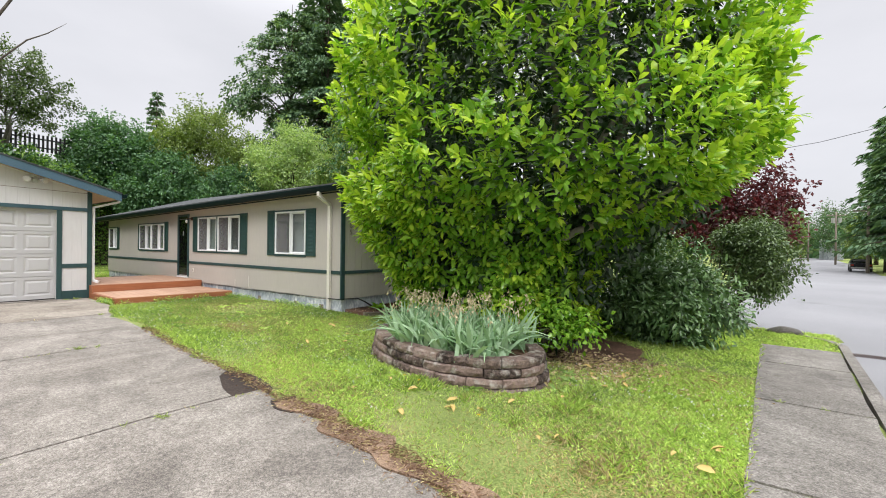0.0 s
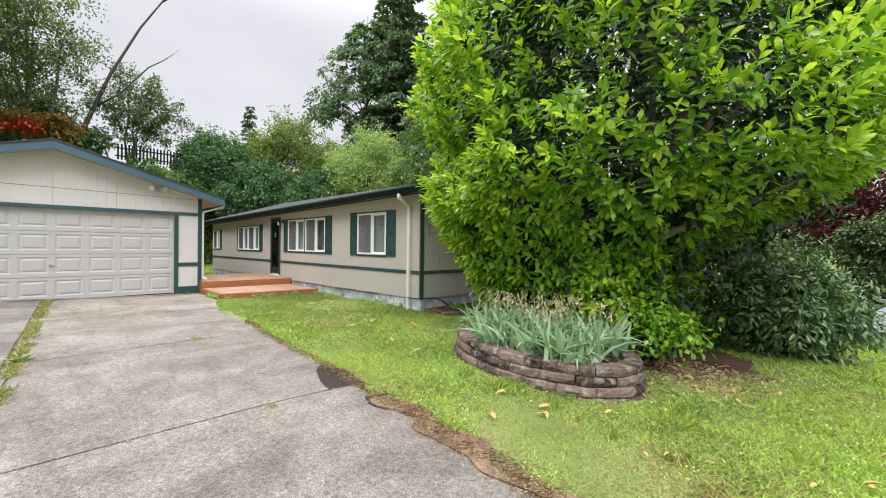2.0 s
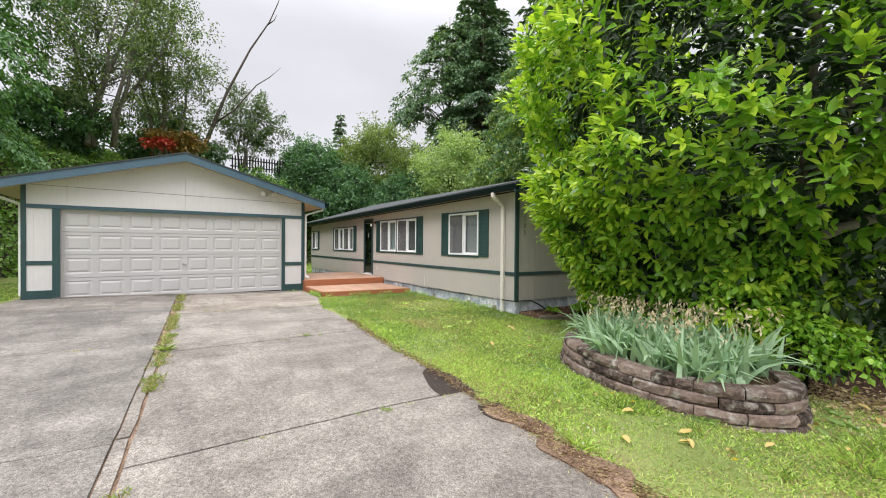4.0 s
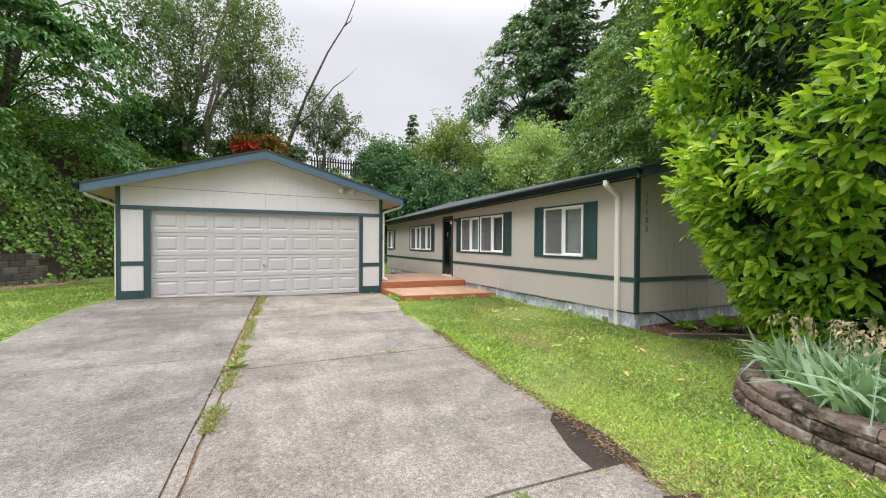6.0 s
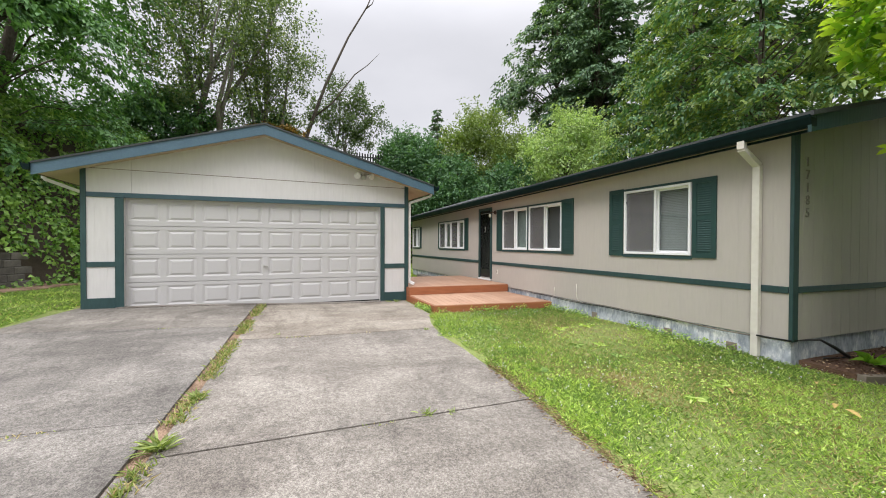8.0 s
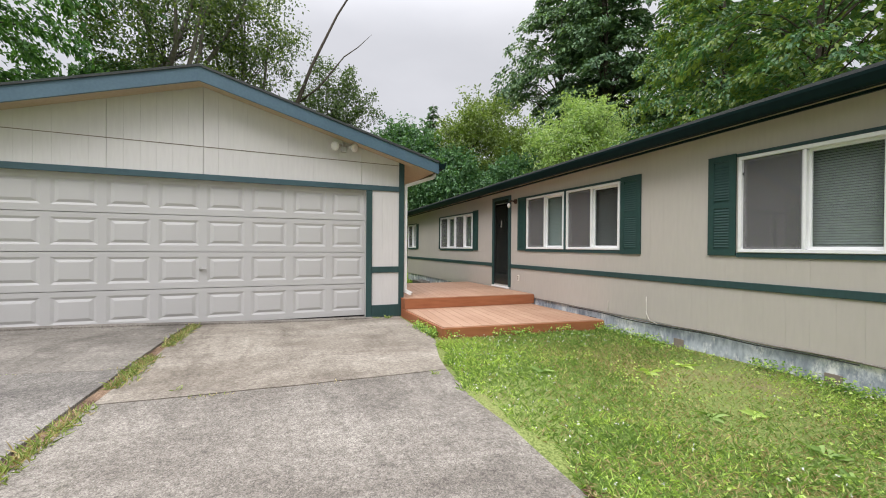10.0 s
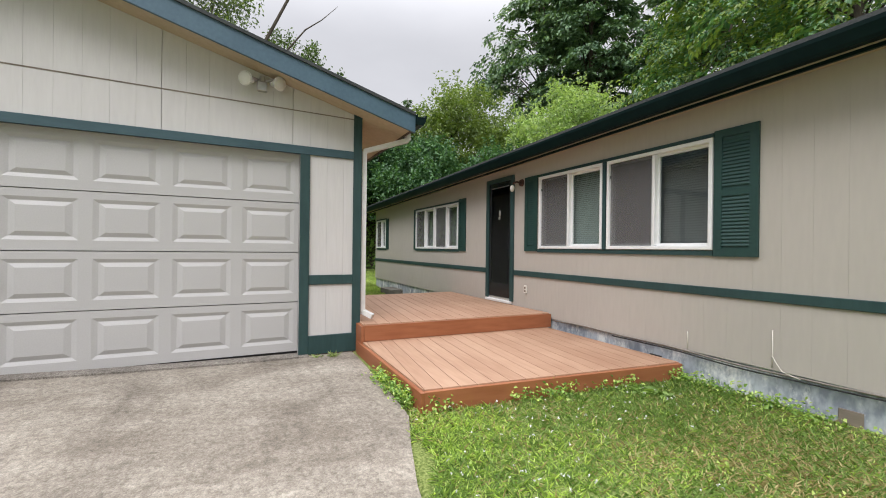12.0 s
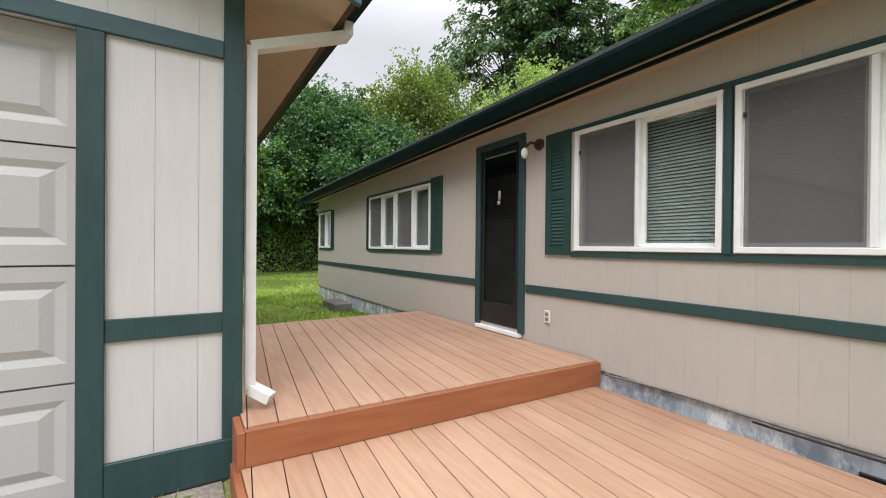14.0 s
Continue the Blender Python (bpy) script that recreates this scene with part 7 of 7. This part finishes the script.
for x, z in ((-11.80, 0.47), (-11.08, 0.61)):
    stub = bmesh.new()
    tube(stub, [(x, HY0 - 0.012, 0.30), (x + 0.005, HY0 - 0.014, 0.40), (x, HY0 - 0.012, z)], [0.004, 0.004, 0.005], 5)
    if x > -11.5:
        tube(stub, [(x, HY0 - 0.014, 0.40), (x + 0.03, HY0 - 0.03, 0.36), (x + 0.08, HY0 - 0.035, 0.29), (x + 0.2, HY0 - 0.03, 0.26)], [0.0045] * 4, 5)
    tagged(part("cable_stub", stub, M["spout"]), "short pale cable coming out of the siding", "cable")
hose = bmesh.new()
tube(hose, [(-7.62, 5.53, 0.29), (-7.28, 5.57, 0.29), (-7.235, 5.85, 0.29), (-7.22, 6.05, 0.28), (-7.17, 6.25, 0.18), (-7.1, 6.42, 0.06)], [0.012, 0.012, 0.012, 0.014, 0.02, 0.022], 6)
tube(hose, [(-7.1, 6.42, 0.07), (-7.14, 6.3, 0.05), (-7.2, 6.1, 0.06), (-7.18, 5.95, -0.02)], [0.01] * 4, 6)
tagged(part("drain_hose", hose, M["black"]), "black drain hose along the foundation corner", "hose")
slabstone = part("stepping_block", boxed(-20.2, -19.4, 5.15, 5.5, -0.05, 0.17, bevel=0.01), M["concrete_w"])
tagged(slabstone, "flat concrete block on the back lawn", "block")

# ---- the street ----
def street_car(at, turn):
    t = thing("parked_car", (0, 0, 0), "dark pickup-like car parked by the kerb", "car")
    bm = bmesh.new()
    prof = [(-2.2, 0.35), (2.2, 0.35), (2.25, 0.75), (1.2, 0.95), (0.75, 1.42), (-0.75, 1.45), (-1.3, 1.0), (-2.25, 0.95)]
    rings = []
    for y, s in ((-0.88, 1.0), (0.88, 1.0)):
        rings.append([bm.verts.new((x, y * (0.82 if z > 1.1 else 1), z)) for x, z in prof])
    bm.faces.new(rings[0])
    bm.faces.new(list(reversed(rings[1])))
    for i in range(len(prof)):
        j = (i + 1) % len(prof)
        bm.faces.new((rings[0][i], rings[1][i], rings[1][j], rings[0][j]))
    bmesh.ops.recalc_face_normals(bm, faces=bm.faces[:])
    bmesh.ops.bevel(bm, geom=bm.edges[:], offset=0.05, segments=2, affect="EDGES")
    part("body", bm, M["black_door"], t)
    for x in (-1.4, 1.4):
        for y in (-0.82, 0.82):
            bm = bmesh.new()
            bmesh.ops.create_cone(bm, cap_ends=True, segments=20, radius1=0.34, radius2=0.34, depth=0.2, matrix=pose(x, y, 0.34, 90, 0, 0))
            part("wheel", bm, M["black"], t)
    part("rear_window", boxed(-1.06, -1.03, -0.6, 0.6, 1.08, 1.36), M["asphalt"], t)
    part("bumper", boxed(-2.34, -2.24, -0.85, 0.85, 0.4, 0.56, bevel=0.03), M["steel"], t)
    for y in (-0.72, 0.72):
        part("tail_light", boxed(-2.30, -2.25, y - 0.12, y + 0.12, 0.72, 0.86, bevel=0.01), M["redleaf"], t)
    t.matrix_basis = pose(*at, 0, 0, turn)
    return t


street_car((11.9, 66.0, -0.672), 83)


def utility_pole(x, y, h, drum=False):
    t = thing("utility_pole", (x, y, -0.7), "weathered wooden utility pole with a crossarm", "pole", "utility poles")
    part("pole", tube(bmesh.new(), [(x, y, -0.9), (x, y, h)], [0.16, 0.11], 8), M["timber"], t)
    part("crossarm", boxed(x - 1.2, x + 1.2, y - 0.06, y + 0.06, h - 0.7, h - 0.55), M["timber"], t)
    for k in (-1.1, -0.5, 0.5, 1.1):
        part("insulator", boxed(x + k - 0.04, x + k + 0.04, y - 0.04, y + 0.04, h - 0.55, h - 0.4, bevel=0.01), M["white"], t)
    if drum:
        for k in (-0.45, 0.45):
            bm = bmesh.new()
            bmesh.ops.create_cone(bm, cap_ends=True, segments=14, radius1=0.26, radius2=0.26, depth=0.9, matrix=pose(x + k, y - 0.25, h - 1.5))
            part("transformer", bm, M["steel"], t)


utility_pole(11.6, 61.0, 6.6)
utility_pole(14.6, 98.0, 8.6, True)
utility_pole(14.0, 125.0, 8.8)
for z in (6.0, 5.2):
    w = bmesh.new()
    tube(w, [(11.6, 61, z), (20, 40, z + 0.6), (40, 10, z + 4)], [0.02, 0.02, 0.02], 4)
    tagged(part("overhead_wire", w, M["black"]), "thin overhead wire above the street", "wire")
w = bmesh.new()
tube(w, [(-6, 24, 5.5), (3, 24, 6.4), (14, 24, 8.6)], [0.012, 0.012, 0.012], 4)
tagged(part("overhead_wire", w, M["black"]), "thin overhead wire above the street", "wire")
t = thing("far_house", (24.6, 169, -0.6), "small pale blue house far up the street", "house")
bm = boxed(22.4, 26.8, 168, 176, -0.7, 5.0)
part("wall", bm, M["found"], t)
bm = bmesh.new()
rr = [[bm.verts.new((x, y, z)) for x, z in ((22.0, 4.9), (24.6, 7.0), (27.2, 4.9))] for y in (167.6, 176.4)]
bm.faces.new(rr[0])
bm.faces.new(rr[1])
for i in range(3):
    j = (i + 1) % 3
    bm.faces.new((rr[0][i], rr[1][i], rr[1][j], rr[0][j]))
bmesh.ops.recalc_face_normals(bm, faces=bm.faces[:])
part("roof", bm, M["white"], t)
for x in (23.2, 25.1):
    part("window", boxed(x, x + 0.9, 167.93, 168.02, 1.9, 3.2), M["asphalt"], t)
for x, y, h, s in ((13.2, 62, 17, 4.4), (14.2, 58, 21, 4.6), (15.8, 66, 24, 4.8), (20, 54, 22, 4.2), (16, 74, 20, 3.4), (22, 80, 25, 4.0), (20, 100, 22, 4)):
    conifer("street_fir", (x, y, -0.7), h, s, 2.5, 34, "tall dark fir beside the street", per=7, spray=0.75)
for x, y, h, r, m in ((17.5, 90, 7, 3.2, "olive"), (21, 112, 8, 4, "bushy"), (9.5, 128, 9, 4.5, "olive"), (2, 112, 10, 5, "bushy"), (-5, 82, 11, 5, "olive"), (-4, 58, 9, 4.2, "bushy"), (5.5, 150, 13, 6, "bushy"), (24, 160, 14, 7, "bushy"), (-6, 40, 8, 3.6, "olive"), (14.8, 50, 3.5, 2.0, "olive"), (15.8, 68, 4.5, 2.4, "bushy"), (14.5, 170, 12, 6, "olive")):
    broadleaf("street_tree", (x, y, -0.7), h, (x, y, h * 0.55), (r, r, h * 0.5), 8000, 0.5, (m, "photinia"), "leafy green tree beside the street", trunk=0.15, clumps=40)
n = 42000
th = rng.uniform(radians(-80), radians(70), n)
rr_ = rng.uniform(190, 260, n)
zz = rng.random(n) ** 1.3
x, y = rr_ * np.sin(th), rr_ * np.cos(th)
hgt = 16 + 6 * np.sin(th * 31) + 4 * np.sin(th * 83 + 1)
P = np.stack([x, y, zz * hgt - 1], 1)
tagged(leaf_mesh("far_woods", P, unit(rng.normal(size=P.shape) + np.array([0, 0, -0.3])), rng.uniform(2.0, 3.6, n), rng.uniform(1.4, 2.4, n), [M["bushy"], M["cedar_leaf"], M["photinia"]], rng.choice([0, 1, 1, 2], n)), "distant mixed woods beyond the street", "woods", kind="stuff")
bm = bmesh.new()
bmesh.ops.create_icosphere(bm, subdivisions=3, radius=0.32, matrix=pose(0.95, 12.5, -0.50) @ Matrix.Diagonal((1.15, 0.7, 0.42, 1)))
for v in bm.verts:
    v.co += noise.noise_vector(v.co * 3) * 0.06
tagged(part("boulder", bm, M["stone_wall"]), "grey boulder on the corner grass", "rock")
grate = thing("storm_drain", (2.0, 10.8, -0.56), "dark iron storm drain grate by the kerb", "drain")
gzr = float(land(2.0, 10.8)) - 0.11
part("frame", boxed(1.72, 2.42, 10.62, 11.0, gzr - 0.02, gzr + 0.006, bevel=0.004), M["black"], grate)
for k in range(12):
    part("bar", boxed(1.76 + 0.053 * k, 1.78 + 0.053 * k, 10.65, 10.97, gzr + 0.006, gzr + 0.016), M["brown_dark"], grate)
